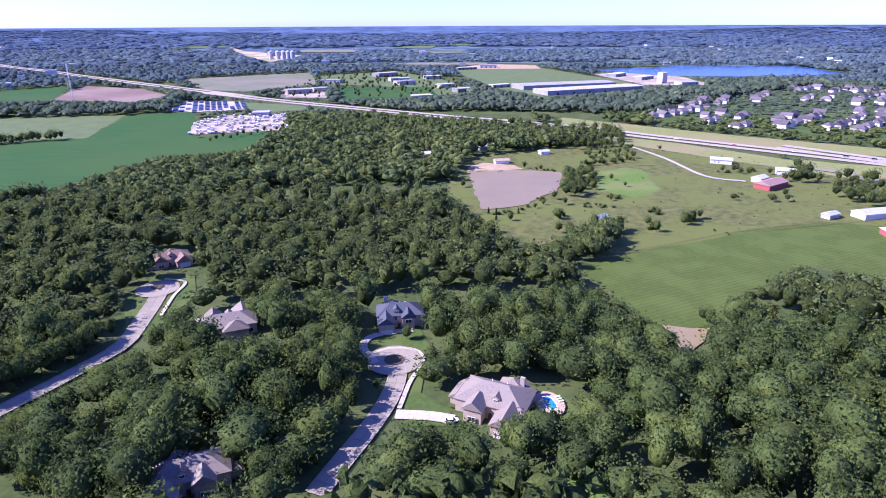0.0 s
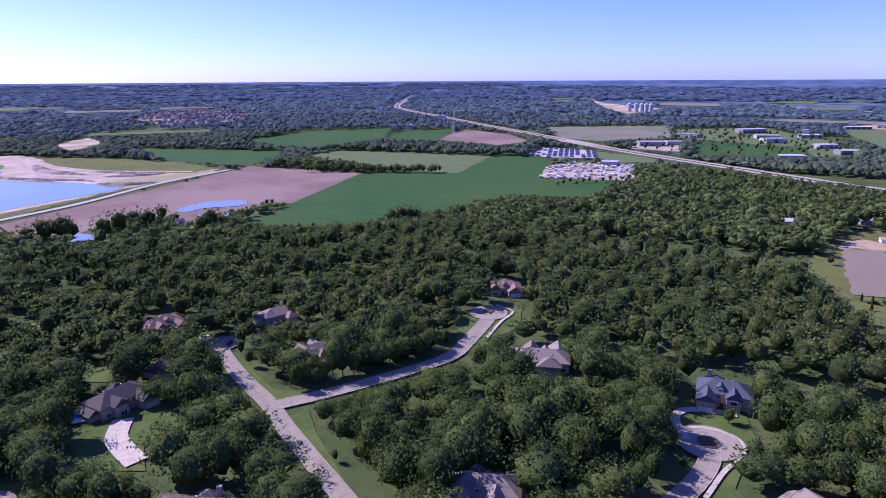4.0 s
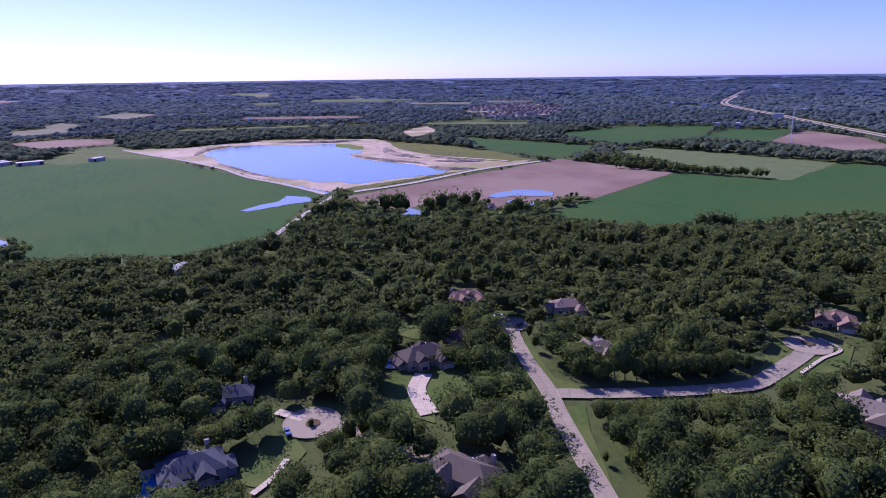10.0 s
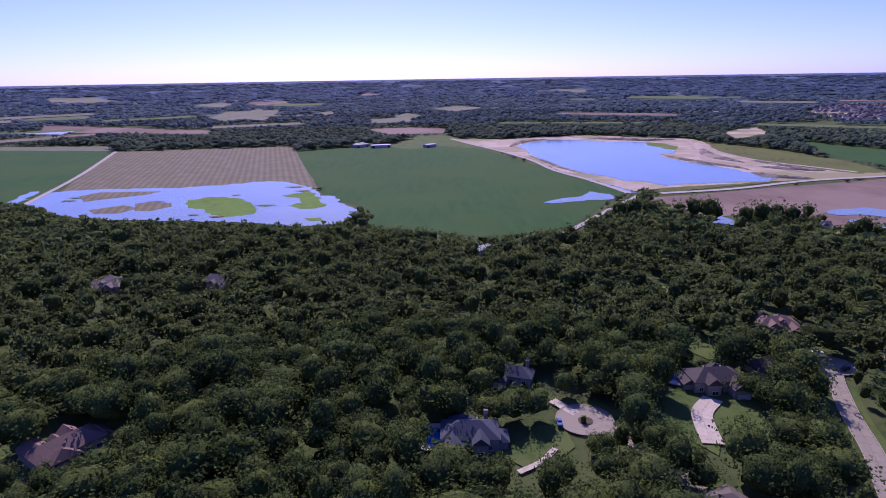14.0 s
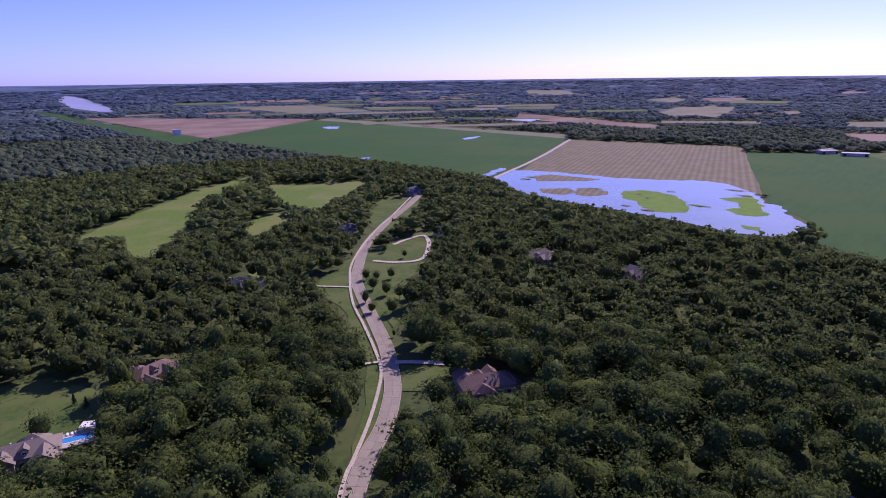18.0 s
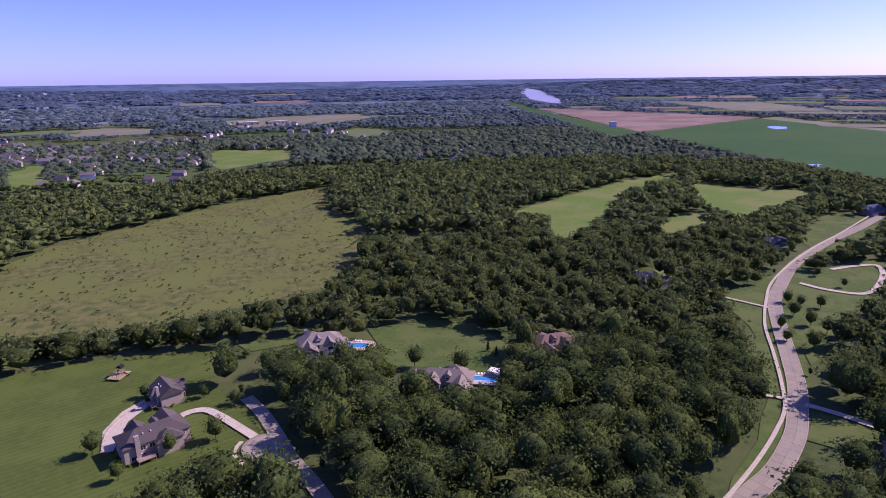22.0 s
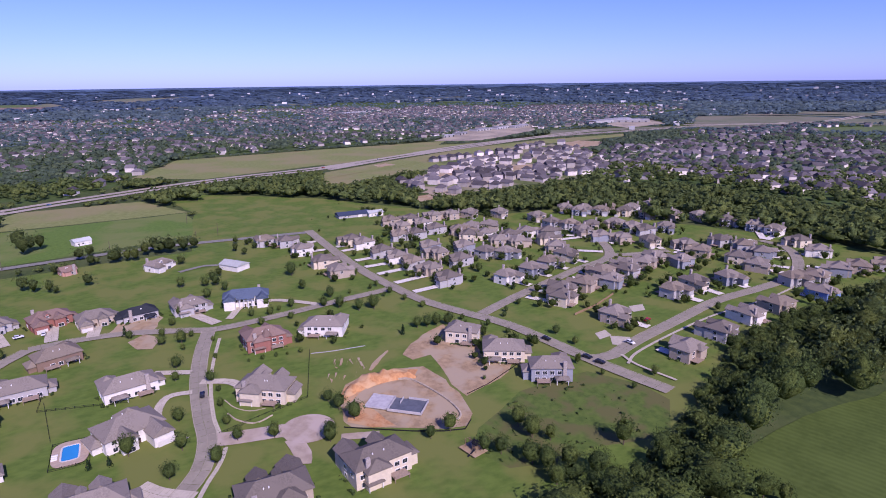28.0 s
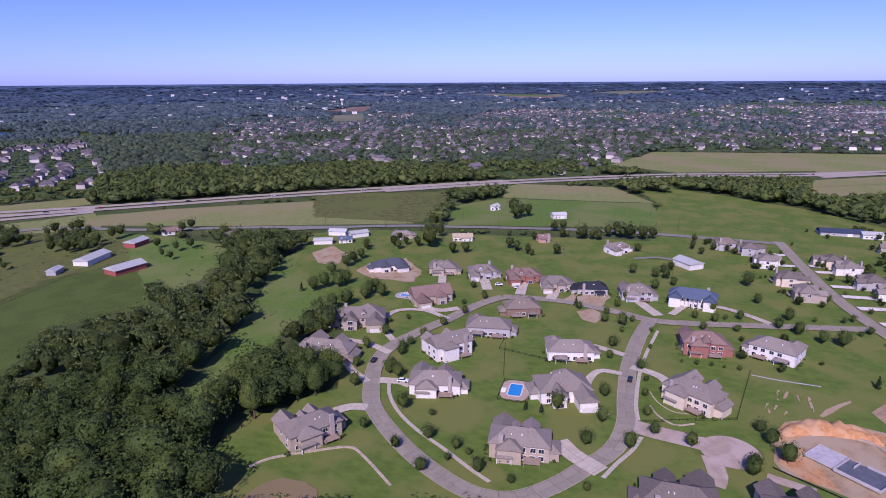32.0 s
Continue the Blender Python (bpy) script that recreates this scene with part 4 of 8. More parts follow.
road('dirtroad', 'drive_q', 6.0, [(178, -15), (184, -16), (194, -14)])
road('dirtroad', 'drive_r', 4.0, [(189, -30), (186, -43)])
road('dirtroad', 'quarry_way', 8.0, [(-1141, 487), (-995, 435), (-867, 398), (-793, 429), (-727, 470)])
road('dirtroad', 'quarry_way_two', 8.0, [(-1097, 490), (-974, 455), (-848, 458), (-769, 496), (-722, 520)])
disc('dirtroad', 'dirt_circle', 199, -20, 9.5)
road('street', 'oak_lane', 6.2, [(-35, 131), (-30, 144), (-24, 159), (-19, 175), (-17, 190), (-19, 201)])
road('street', 'elm_street', 6.2, [(-94, 109), (-107, 115), (-119, 120), (-133, 126), (-149, 133), (-168, 142), (-191, 150), (-214, 160), (-225, 166)])
road('street', 'ash_lane', 7.0, [(-129, 209), (-128, 218), (-130, 233), (-133, 253), (-136, 267)])
road('street', 'ash_shade', 6.6, [(-157, 152), (-148, 168), (-137, 190), (-129, 209), (-129, 213)])
road('street', 'ash_mouth', 6.6, [(-164, 141), (-157, 152), (-155, 154)])
road('street', 'fir_lane', 6.6, [(-191, 54), (-174, 70), (-141, 82), (-117, 89)])
road('street', 'ridge_road', 6.4, [(-98, -114), (-111, -123), (-123, -130), (-137, -137), (-156, -151), (-169, -164), (-184, -181), (-200, -203), (-219, -230), (-243, -262), (-267, -285), (-308, -319), (-365, -354), (-422, -383), (-481, -415)])
road('street', 'court_road', 4.4, [(29, -225), (22, -211), (15, -191), (11, -179), (5, -166), (-1, -150)])
road('street', 'main_street', 6.7, [(508, -64), (438, -72), (383, -80), (342, -90), (308, -101), (283, -115), (262, -128), (238, -137), (211, -145), (194, -151), (174, -159)])
road('street', 'vale_street', 6.4, [(210, -147), (210, -157), (219, -177), (232, -211), (247, -251), (253, -283), (260, -315), (272, -341), (295, -367), (318, -382), (338, -381)])
road('street', 'glen_street', 6.3, [(278, -123), (296, -153), (313, -185), (329, -216), (339, -241), (352, -255), (378, -267), (397, -267)])
road('street', 'glen_court', 7.0, [(348, -253), (343, -270), (342, -298)])
road('street', 'north_loop', 6.2, [(336, -88), (326, -53), (316, -20), (309, 10), (314, 29), (320, 54), (319, 78), (315, 94)])
road('street', 'west_loop', 6.2, [(315, 94), (298, 103), (271, 111), (248, 119), (229, 123), (211, 120), (191, 111), (178, 102), (162, 83), (151, 64), (147, 50), (150, 39), (160, 30), (174, 22), (186, 16), (203, 14), (222, 16), (251, 18), (282, 17), (308, 14)])
disc('street', 'oak_circle', -19, 201, 10.1)
disc('street', 'elm_circle', -228, 168, 8.3)
disc('street', 'ash_circle', -138, 268, 9.4)
disc('street', 'fir_circle', -192, 54, 9.8)
disc('street', 'court_circle', 20, -189, 7.2)
road('drive', 'ridge_drive_low', 3.2, [(-176, -168), (-182, -160), (-190, -146)])
road('drive', 'ridge_drive_high', 3.2, [(-280, -285), (-287, -270), (-303, -261), (-335, -281), (-353, -301), (-338, -304), (-319, -302)])
road('drive', 'oak_drive', 3.4, [(-26, 199), (-32, 211), (-30, 219), (-22, 223), (-13, 225)])
road('drive', 'oak_drive_two', 5.0, [(-16, 167), (-5, 166), (3, 164)])
road('drive', 'elm_drive', 7.4, [(-175, 93), (-186, 95), (-195, 98), (-204, 106)])
road('drive', 'fir_path', 2.2, [(-175, 40), (-168, 34), (-163, 26)])
road('drive', 'fir_drive', 4.0, [(-196, 52), (-206, 45)])
road('drive', 'court_drive', 3.4, [(24, -196), (30, -204), (37, -213), (43, -219), (49, -219), (54, -214)])
road('drive', 'drive_a', 5.0, [(200, 112), (202, 104), (201, 98)])
road('drive', 'drive_b', 7.0, [(172, 18), (178, 28), (184, 34)])
road('drive', 'drive_c', 3.4, [(243, 20), (242, 29), (230, 32), (214, 29), (207, 21)])
road('drive', 'drive_d', 4.0, [(262, 21), (267, 36)])
road('drive', 'drive_e', 4.5, [(251, 17), (247, 6), (239, 0)])
road('drive', 'drive_f', 4.0, [(225, 120), (230, 134), (230, 147)])
road('drive', 'drive_g', 3.4, [(238, 125), (248, 135), (260, 142), (274, 140), (279, 127), (273, 111)])
road('drive', 'drive_h', 5.0, [(179, 106), (177, 112), (172, 116)])
road('drive', 'drive_i', 3.4, [(197, 116), (205, 129), (218, 140), (227, 140)])
road('drive', 'drive_j', 5.0, [(289, 111), (282, 120), (285, 135)])
road('drive', 'drive_k', 6.0, [(317, 10), (336, 22), (346, 24)])
road('drive', 'drive_l', 4.0, [(326, -43), (336, -31), (342, -19), (339, -4), (321, 4)])
road('drive', 'drive_m', 5.0, [(325, 136), (349, 145)])
road('drive', 'drive_n', 6.0, [(323, 106), (347, 117)])
road('drive', 'drive_o', 6.0, [(322, 86), (345, 90)])
road('drive', 'drive_p', 6.0, [(321, 68), (344, 69)])
road('path', 'ridge_walk_low', 1.8, [(-166, -178), (-174, -172)])
road('path', 'ridge_walk_high', 1.8, [(-221, -277), (-234, -256)])
road('path', 'oak_path', 1.6, [(-28, 206), (-21, 210), (-12, 209), (-8, 203), (-9, 195), (-12, 187), (-15, 170)])
road('path', 'ash_path', 1.6, [(-140, 280), (-128, 276), (-127, 260), (-124, 239)])
road('path', 'court_path', 1.5, [(26, -180), (29, -184), (30, -189), (28, -194)])
road('path', 'east_path', 1.5, [(296, 9), (268, 12), (245, 13), (220, 12), (207, 10)])
road('path', 'east_path_low', 1.5, [(197, 8), (188, 10), (178, 14), (169, 17)])
road('path', 'west_path', 1.5, [(199, 107), (190, 102), (180, 93), (172, 82), (165, 69), (158, 57), (154, 49)])
road('path', 'main_path', 1.4, [(209, -161), (198, -161), (180, -167)])
road('path', 'vale_path', 1.4, [(200, -158), (208, -169), (220, -200), (231, -236), (239, -280), (250, -316)])
road('path', 'ridge_path', 1.4, [(-98, -119), (-109, -127), (-116, -131), (-135, -143), (-153, -156), (-167, -168), (-181, -186), (-197, -209), (-216, -237), (-241, -266), (-265, -290), (-301, -317), (-348, -347), (-400, -376), (-485, -426)])
disc('island', 'oak_island', -19, 201, 3.8)
disc('island', 'ash_island', -139, 270, 3.0)
disc('island', 'fir_island', -191, 54, 2.6)

# ---- houses ----
WALLS = {k: mat(k + "_wall", c, tuple(v * 0.88 for v in c), 0.8, 0.85) for k, c in {
    "white": (0.70, 0.66, 0.60), "tan": (0.40, 0.33, 0.26), "grey": (0.40, 0.38, 0.37), "brown": (0.22, 0.15, 0.11),
    "brick": (0.30, 0.13, 0.10), "cream": (0.62, 0.53, 0.40), "bluegrey": (0.27, 0.28, 0.31), "red": (0.32, 0.09, 0.08),
    "pink": (0.50, 0.28, 0.22), "blue": (0.20, 0.30, 0.50)}.items()}
ROOFS = {k: mat(k + "_shingles", c, tuple(v * 0.72 for v in c), 1.6, 0.9, tuple(v * 0.9 for v in c), 0.25, per_object=0.12) for k, c in {
    "grey": (0.244, 0.209, 0.172), "darkgrey": (0.164, 0.140, 0.116), "brown": (0.227, 0.186, 0.141), "redbrown": (0.227, 0.155, 0.124), "slate": (0.090, 0.100, 0.118),
    "black": (0.037, 0.041, 0.048), "blue": (0.093, 0.121, 0.167), "darkbrown": (0.113, 0.097, 0.088), "pinkroof": (0.279, 0.213, 0.172),
    "tanroof": (0.391, 0.320, 0.220), "metal": (0.465, 0.475, 0.440), "redmetal": (0.335, 0.209, 0.180), "solar": (0.056, 0.073, 0.114)}.items()}
TRIM = mat("white_trim", (0.72, 0.70, 0.67), (0.64, 0.62, 0.59), 2.0, 0.6)
GLASS = mat("window_glass", (0.030, 0.036, 0.045), (0.020, 0.024, 0.030), 0.8, 0.08, spec=0.5)
DOOR = mat("dark_door", (0.10, 0.07, 0.05), (0.07, 0.05, 0.04), 3.0, 0.6)
GARAGE = mat("garage_door", (0.60, 0.57, 0.52), (0.54, 0.51, 0.47), 1.5, 0.6)
CHIMNEY = mat("chimney_stone", (0.40, 0.35, 0.31), (0.28, 0.24, 0.21), 2.5, 0.9)
DECK = mat("deck_boards", (0.33, 0.25, 0.19), (0.25, 0.19, 0.14), 2.0, 0.85)
HOMES = []
PLOTS = []   # houses with planted walls: place, turn, size
ROOF_NAMES = {"darkgrey": "dark grey-brown", "grey": "grey-brown", "redbrown": "red-brown", "slate": "dark slate", "black": "black", "blue": "blue-grey", "brown": "brown",
              "darkbrown": "dark brown", "pinkroof": "pinkish", "tanroof": "tan", "metal": "pale metal", "redmetal": "faded red metal", "solar": "dark panel"}
WALL_NAMES = {"bluegrey": "blue-grey", "brick": "red brick", "red": "red"}
PIECES = {}


def shared(key, make):
    if key not in PIECES:
        PIECES[key] = make()
    return PIECES[key]


def roof_mesh(l, w, kind, pitch, material, eave=0.55):
    """A closed roof over l by w metres, its eaves at z 0: hip or gable, with thick edges."""
    a, b, h = l / 2 + eave, w / 2 + eave, (w / 2 + eave) * pitch
    run = min(b, a * 0.92) if kind == "hip" else 0.0
    bm = bmesh.new()
    low = [bm.verts.new(p) for p in ((-a, -b, 0), (a, -b, 0), (a, b, 0), (-a, b, 0))]
    up = [bm.verts.new((v.co.x, v.co.y, 0.22)) for v in low]
    r0, r1 = bm.verts.new((-a + run, 0, h + 0.22)), bm.verts.new((a - run, 0, h + 0.22))
    bm.faces.new(low[::-1])
    for i in range(4):
        bm.faces.new((low[i], low[(i + 1) % 4], up[(i + 1) % 4], up[i]))
    bm.faces.new((up[0], up[1], r1, r0))
    bm.faces.new((up[1], up[2], r1))
    bm.faces.new((up[2], up[3], r0, r1))
    bm.faces.new((up[3], up[0], r0))
    return mesh_bm("roof", bm, material)


def wall_mesh(l, w, h, material, gable_pitch=None):
    """Four walls 0.25 m thick on a plinth; with gables their triangles stand on the short sides."""
    bm = bmesh.new()
    t = 0.25
    add_box(bm, -l / 2, l / 2, -w / 2, -w / 2 + t, -0.4, h)
    add_box(bm, -l / 2, l / 2, w / 2 - t, w / 2, -0.4, h)
    add_box(bm, -l / 2, -l / 2 + t, -w / 2 + t, w / 2 - t, -0.4, h)
    add_box(bm, l / 2 - t, l / 2, -w / 2 + t, w / 2 - t, -0.4, h)
    if gable_pitch:
        for s in (-1, 1):
            x0, x1 = s * l / 2, s * (l / 2 + 0.5)
            v = [bm.verts.new(p) for p in ((x0, -w / 2, h), (x0, w / 2, h), (x0, 0, h + w / 2 * gable_pitch), (x1, -w / 2, h), (x1, w / 2, h), (x1, 0, h + w / 2 * gable_pitch))]
            for f in ((0, 1, 2), (5, 4, 3), (0, 3, 4, 1), (1, 4, 5, 2), (2, 5, 3, 0)):
                bm.faces.new([v[i] for i in f])
    bmesh.ops.recalc_face_normals(bm, faces=bm.faces[:])
    return mesh_bm("wall", bm, material)


def window_meshes(w, h):
    def frame_make():
        bm = bmesh.new()
        add_box(bm, -w / 2 - 0.12, w / 2 + 0.12, -0.10, 0.02, -0.12, 0)
        add_box(bm, -w / 2 - 0.12, w / 2 + 0.12, -0.10, 0.02, h, h + 0.14)
        add_box(bm, -w / 2 - 0.12, -w / 2, -0.10, 0.02, 0, h)
        add_box(bm, w / 2, w / 2 + 0.12, -0.10, 0.02, 0, h)
        add_box(bm, -0.03, 0.03, -0.08, 0.02, 0, h)
        return mesh_bm("window", bm, TRIM)

    def pane_make():
        bm = bmesh.new()
        add_box(bm, -w / 2, -0.03, -0.05, 0.02, 0, h)
        add_box(bm, 0.03, w / 2, -0.05, 0.02, 0, h)
        return mesh_bm("pane", bm, GLASS)

    return shared(("frame", w, h), frame_make), shared(("pane", w, h), pane_make)


def window_single(w, h):
    """A small distant window: frame and panes in one."""
    def make():
        bm = bmesh.new()
        add_box(bm, -w / 2 - 0.12, w / 2 + 0.12, -0.06, 0.02, -0.12, h + 0.14)
        add_box(bm, -w / 2, -0.04, -0.09, -0.061, 0, h)
        add_box(bm, 0.04, w / 2, -0.09, -0.061, 0, h)
        bm.faces.ensure_lookup_table()
        for f in bm.faces[6:]:
            f.material_index = 1
        me = mesh_bm("window", bm, TRIM)
        me.materials.append(GLASS)
        return me
    return shared(("single", w, h), make)


def block(parent, cx, cy, turn, l, w, h, wall, roof, kind, pitch, base=0.0):
    """One wing of a house: its walls and its roof."""
    at = pose(cx, cy, base, 0, 0, turn)
    part("wall", shared(("wall", l, w, h, wall, kind, pitch), lambda: wall_mesh(l, w, h, WALLS[wall], pitch if kind == "gable" else None)), parent, at=at)
    part("roof", shared(("roof", l, w, kind, pitch, roof), lambda: roof_mesh(l, w, kind, pitch, ROOFS[roof])), parent, at=at @ pose(0, 0, h))


def side_windows(parent, at, length, h, storeys, rng, gap=3.4, w=1.5, skip=None):
    n = max(1, int(length / gap))
    f, p = window_meshes(w, 1.5)
    for s in range(max(1, int(storeys + 0.35))):
        z = 0.9 + 2.75 * s
        if z + 1.6 > h:
            break
        for i in range(n):
            x = (i + 0.5) / n * length - length / 2 + rng.uniform(-0.25, 0.25)
            if (skip and s == 0 and skip(x)) or rng.random() < 0.18:
                continue
            if gap >= 5.5:
                part("window", window_single(w, 1.5), parent, at=at @ pose(x, -0.02, z))
                continue
            win = part("window", f, parent, at=at @ pose(x, -0.02, z))
            part("pane", p, win)


def nearest_way(x, y):
    best = None
    for name, line, half in LINES:
        d = np.hypot(line[:, 0] - x, line[:, 1] - y)
        i = int(d.argmin())
        if best is None or d[i] < best[0]:
            best = (d[i], line[i] - np.array((x, y)))
    return best[1]


def house(x, y, turn, l, w, st, wall, roof, style, sparse=1.0):
    rng = random.Random(int(x * 31 + y * 17))
    ob = new("barn" if style == "barn" else "house")
    wn_, rn = WALL_NAMES.get(wall, wall), ROOF_NAMES[roof]
    if style == "barn":
        tagged(ob, f"{wn_} metal-sided farm building with a {rn} roof", "barn", "farm buildings")
    else:
        tagged(ob, f"{wn_} {'two-storey' if st >= 1.8 else 'low'} house with a {'gabled' if 'gable' in style else 'hipped'} {rn} roof", "house", "houses")
    d = nearest_way(x, y)
    a = radians(turn)
    if d[0] * math.sin(a) - d[1] * math.cos(a) < 0:   # the front, local -y, looks to the nearest way
        turn += 180
    ob.matrix_basis = pose(x, y, 0, 0, 0, turn)
    HOMES.append((x, y, 0.5 * math.hypot(l, w)))
    if style != "barn":
        PLOTS.append((x, y, turn, l, w))
    h = 2.75 * max(st, 1.0) + 0.3 if style != "barn" else 3.6 * max(0.8, st)
    if style == "barn":
        block(ob, 0, 0, 0, l, w, h, wall, roof, "gable", 0.36)
        part("door", shared(("barn_door", wall), lambda: box_mesh("door", (3.6, 0.12, 3.0), TRIM)), ob, "wide pale sliding door", pose(l * 0.18, -w / 2 - 0.06, 0))
        f, p = window_meshes(1.2, 1.0)
        for i in range(2):
            win = part("window", f, ob, at=pose(-l * 0.3 + i * 3.2, -w / 2 - 0.02, 1.3))
            part("pane", p, win)
        return ob
    kind = "gable" if style in ("gable",) else "hip"
    pitch = 0.62 if style in ("turret", "manor") else (0.68 if kind == "gable" else 0.56)
    block(ob, 0, 0, 0, l, w * 0.8, h, wall, roof, kind, pitch)
    gl = round(l * 0.34, 1)
    gx_ = (l / 2 - gl / 2 - 0.3) * (1 if rng.random() < 0.5 else -1)
    depth = round(w * 0.55, 1)
    gy_ = -w * 0.4 - depth / 2 + 2.0
    if style != "manor":
        # front wing with the garage, and a gabled bay
        block(ob, gx_, gy_, 90, depth, gl, max(3.0, h - 0.9), wall, roof, "hip" if style == "hip" else "gable", 0.7)
        gar = part("garage_door", shared(("garage", round(gl)), lambda: box_mesh("garage_door", (min(5.2, gl - 1.2), 0.1, 2.3), GARAGE, 0.02)), ob, "pale panelled garage door",
                   pose(gx_, gy_ - depth / 2 - 0.53 if style != "hip" else gy_ - depth / 2 - 0.06, 0.02))
    if style in ("cross", "manorgable", "turret", "gable"):
        bl, bd = round(l * 0.26, 1), round(w * 0.36, 1)
        block(ob, -gx_ * 0.55, -w * 0.4 - bd / 2 + 2.4, 90, bd, bl, h, wall, roof, "gable", 0.8)
        f, p = window_meshes(2.4, 1.6)
        for s in range(1 if st < 1.8 else 2):
            win = part("window", f if sparse < 2 else window_single(2.4, 1.6), ob, at=pose(-gx_ * 0.55, -w * 0.4 - bd + 2.4 - 0.53, 0.8 + 2.8 * s))
            if sparse < 2:
                part("pane", p, win)
        # back wing
        block(ob, gx_ * 0.5, w * 0.4 + w * 0.1 - 1.2, 90, round(w * 0.36, 1), round(l * 0.4, 1), max(3.0, h - 0.5), wall, roof, "hip", 0.6)
    if style in ("cross", "manorgable") and sparse < 2 and rng.random() < 0.75:
        # a gabled dormer on the roof
        part("dormer", shared(("dormer", wall, kind), lambda: wall_mesh(3.2, 2.4, 1.3, WALLS[wall], 0.75)), ob, at=pose(gx_ * 0.25, -w * 0.2, h + 0.7, 0, 0, 90))
        part("dormer_roof", shared(("dormer_roof", roof), lambda: roof_mesh(3.4, 2.4, "gable", 0.75, ROOFS[roof], 0.3)), ob, at=pose(gx_ * 0.25, -w * 0.2, h + 2.0, 0, 0, 90))
        f, p = window_meshes(1.2, 0.9)
        win = part("window", f, ob, at=pose(gx_ * 0.25, -w * 0.2 - 2.13, h + 0.95))
        part("pane", p, win)
    if style in ("cross", "turret", "hip") and sparse < 2 and l >= 16:
        # a lower wing at one end, and a covered porch on posts behind
        block(ob, -math.copysign(l / 2 + 0.9, gx_), rng.uniform(-0.08, 0.1) * w, 90, round(w * 0.5, 1), 4.4, max(2.7, h - 2.4), wall, roof, rng.choice(("hip", "gable")), 0.62)
        part("porch_roof", shared(("porch_roof", roof), lambda: roof_mesh(5.2, 3.4, "hip", 0.42, ROOFS[roof], 0.35)), ob, at=pose(gx_ * 0.75, w * 0.4 + 1.6, 2.7))
        post_ = shared("porch_post", lambda: box_mesh("porch_post", (0.22, 0.22, 2.72), TRIM))
        for q in (-2.3, 2.3):
            part("porch_post", post_, ob, "white porch post", pose(gx_ * 0.75 + q, w * 0.4 + 3.0, 0))
        part("patio", shared("patio", lambda: box_mesh("patio", (6.4, 4.4, 0.16), GROUND_KINDS["path"][0], 0.03)), ob, "pale concrete patio", pose(gx_ * 0.75, w * 0.4 + 2.3, 0))
    if style == "turret":
        bm = bmesh.new()
        bmesh.ops.create_cone(bm, cap_ends=True, segments=10, radius1=2.1, radius2=2.1, depth=h + 1.2, matrix=Matrix.Translation((0, 0, (h + 1.2) / 2)))
        part("turret", mesh_bm("turret", bm, WALLS[wall]), ob, "round brick turret", pose(0, w * 0.4, 0))
        bm = bmesh.new()
        bmesh.ops.create_cone(bm, cap_ends=True, segments=10, radius1=2.6, radius2=0.05, depth=3.6, matrix=Matrix.Translation((0, 0, 1.8)))
        part("turret_roof", mesh_bm("turret_roof", bm, ROOFS[roof]), ob, at=pose(0, w * 0.4, h + 1.2))
    if style == "manor":
        block(ob, l * 0.36, -w * 0.25, 90, w * 0.9, l * 0.24, h * 0.9, wall, roof, "gable", 0.75)
        block(ob, -l * 0.36, -w * 0.25, 90, w * 0.9, l * 0.24, h * 0.9, wall, roof, "gable", 0.75)
        col = shared("column", lambda: box_mesh("column", (0.45, 0.45, h - 0.2), TRIM, 0.08))
        for i in range(4):
            part("column", col, ob, "white porch column", pose(-3.3 + i * 2.2, -w * 0.4 - 2.2, 0))
        part("porch_roof", roof_mesh(8.4, 3.2, "gable", 0.5, ROOFS[roof]), ob, at=pose(0, -w * 0.4 - 1.2, h - 0.2))
    part("front_door", shared("front_door", lambda: box_mesh("front_door", (1.2, 0.12, 2.1), DOOR, 0.02)), ob, "dark front door", pose(gx_ * 0.1, -w * 0.4 - 0.06, 0.05))
    # windows on the main walls
    side_windows(ob, pose(0, -w * 0.4, 0), l * 0.9, h, st, rng, 3.6 * sparse, 1.5, lambda q: abs(q - gx_) < gl / 2 + 0.8 or abs(q - gx_ * 0.1) < 1.5)
    side_windows(ob, pose(0, w * 0.4, 0, 0, 0, 180), l * 0.9, h, st, rng, 2.9 * sparse, 1.7)
    side_windows(ob, pose(l / 2, 0, 0, 0, 0, 90), w * 0.7, h, st, rng, 4.2 * sparse)
    side_windows(ob, pose(-l / 2, 0, 0, 0, 0, -90), w * 0.7, h, st, rng, 4.2 * sparse)
    if rng.random() < 0.65:
        ch = shared(("chimney", round(h)), lambda: box_mesh("chimney", (1.5, 1.0, h + w * 0.28), CHIMNEY, 0.03))
        part("chimney", ch, ob, at=pose(l * 0.30 * rng.choice((-1, 1)), w * 0.4 + 0.3, 0))
    if st >= 1.6 and style not in ("manor",):
        # raised deck on posts behind the house
        dk = part("deck", shared("deck", lambda: box_mesh("deck", (5.5, 3.6, 0.25), DECK)), ob, "wooden deck on posts", pose(-gx_ * 0.7, w * 0.4 + 1.8, 1.6))
        post = shared("deck_post", lambda: box_mesh("post", (0.16, 0.16, 2.6), DECK))
        for px, py in ((-2.6, 1.6), (2.6, 1.6)) if sparse < 2 else ():
            part("post", post, dk, at=pose(px, py, -1.6))
    for i in range(2 if sparse < 2 else 0):   # roof vents
        part("vent", shared("vent", lambda: box_mesh("vent", (0.35, 0.35, 0.5), TRIM)), ob, at=pose(rng.uniform(-0.2, 0.2) * l, w * 0.2, h + 0.3 + w * 0.13 * pitch / 0.56))
    return ob


ROW_KINDS = []


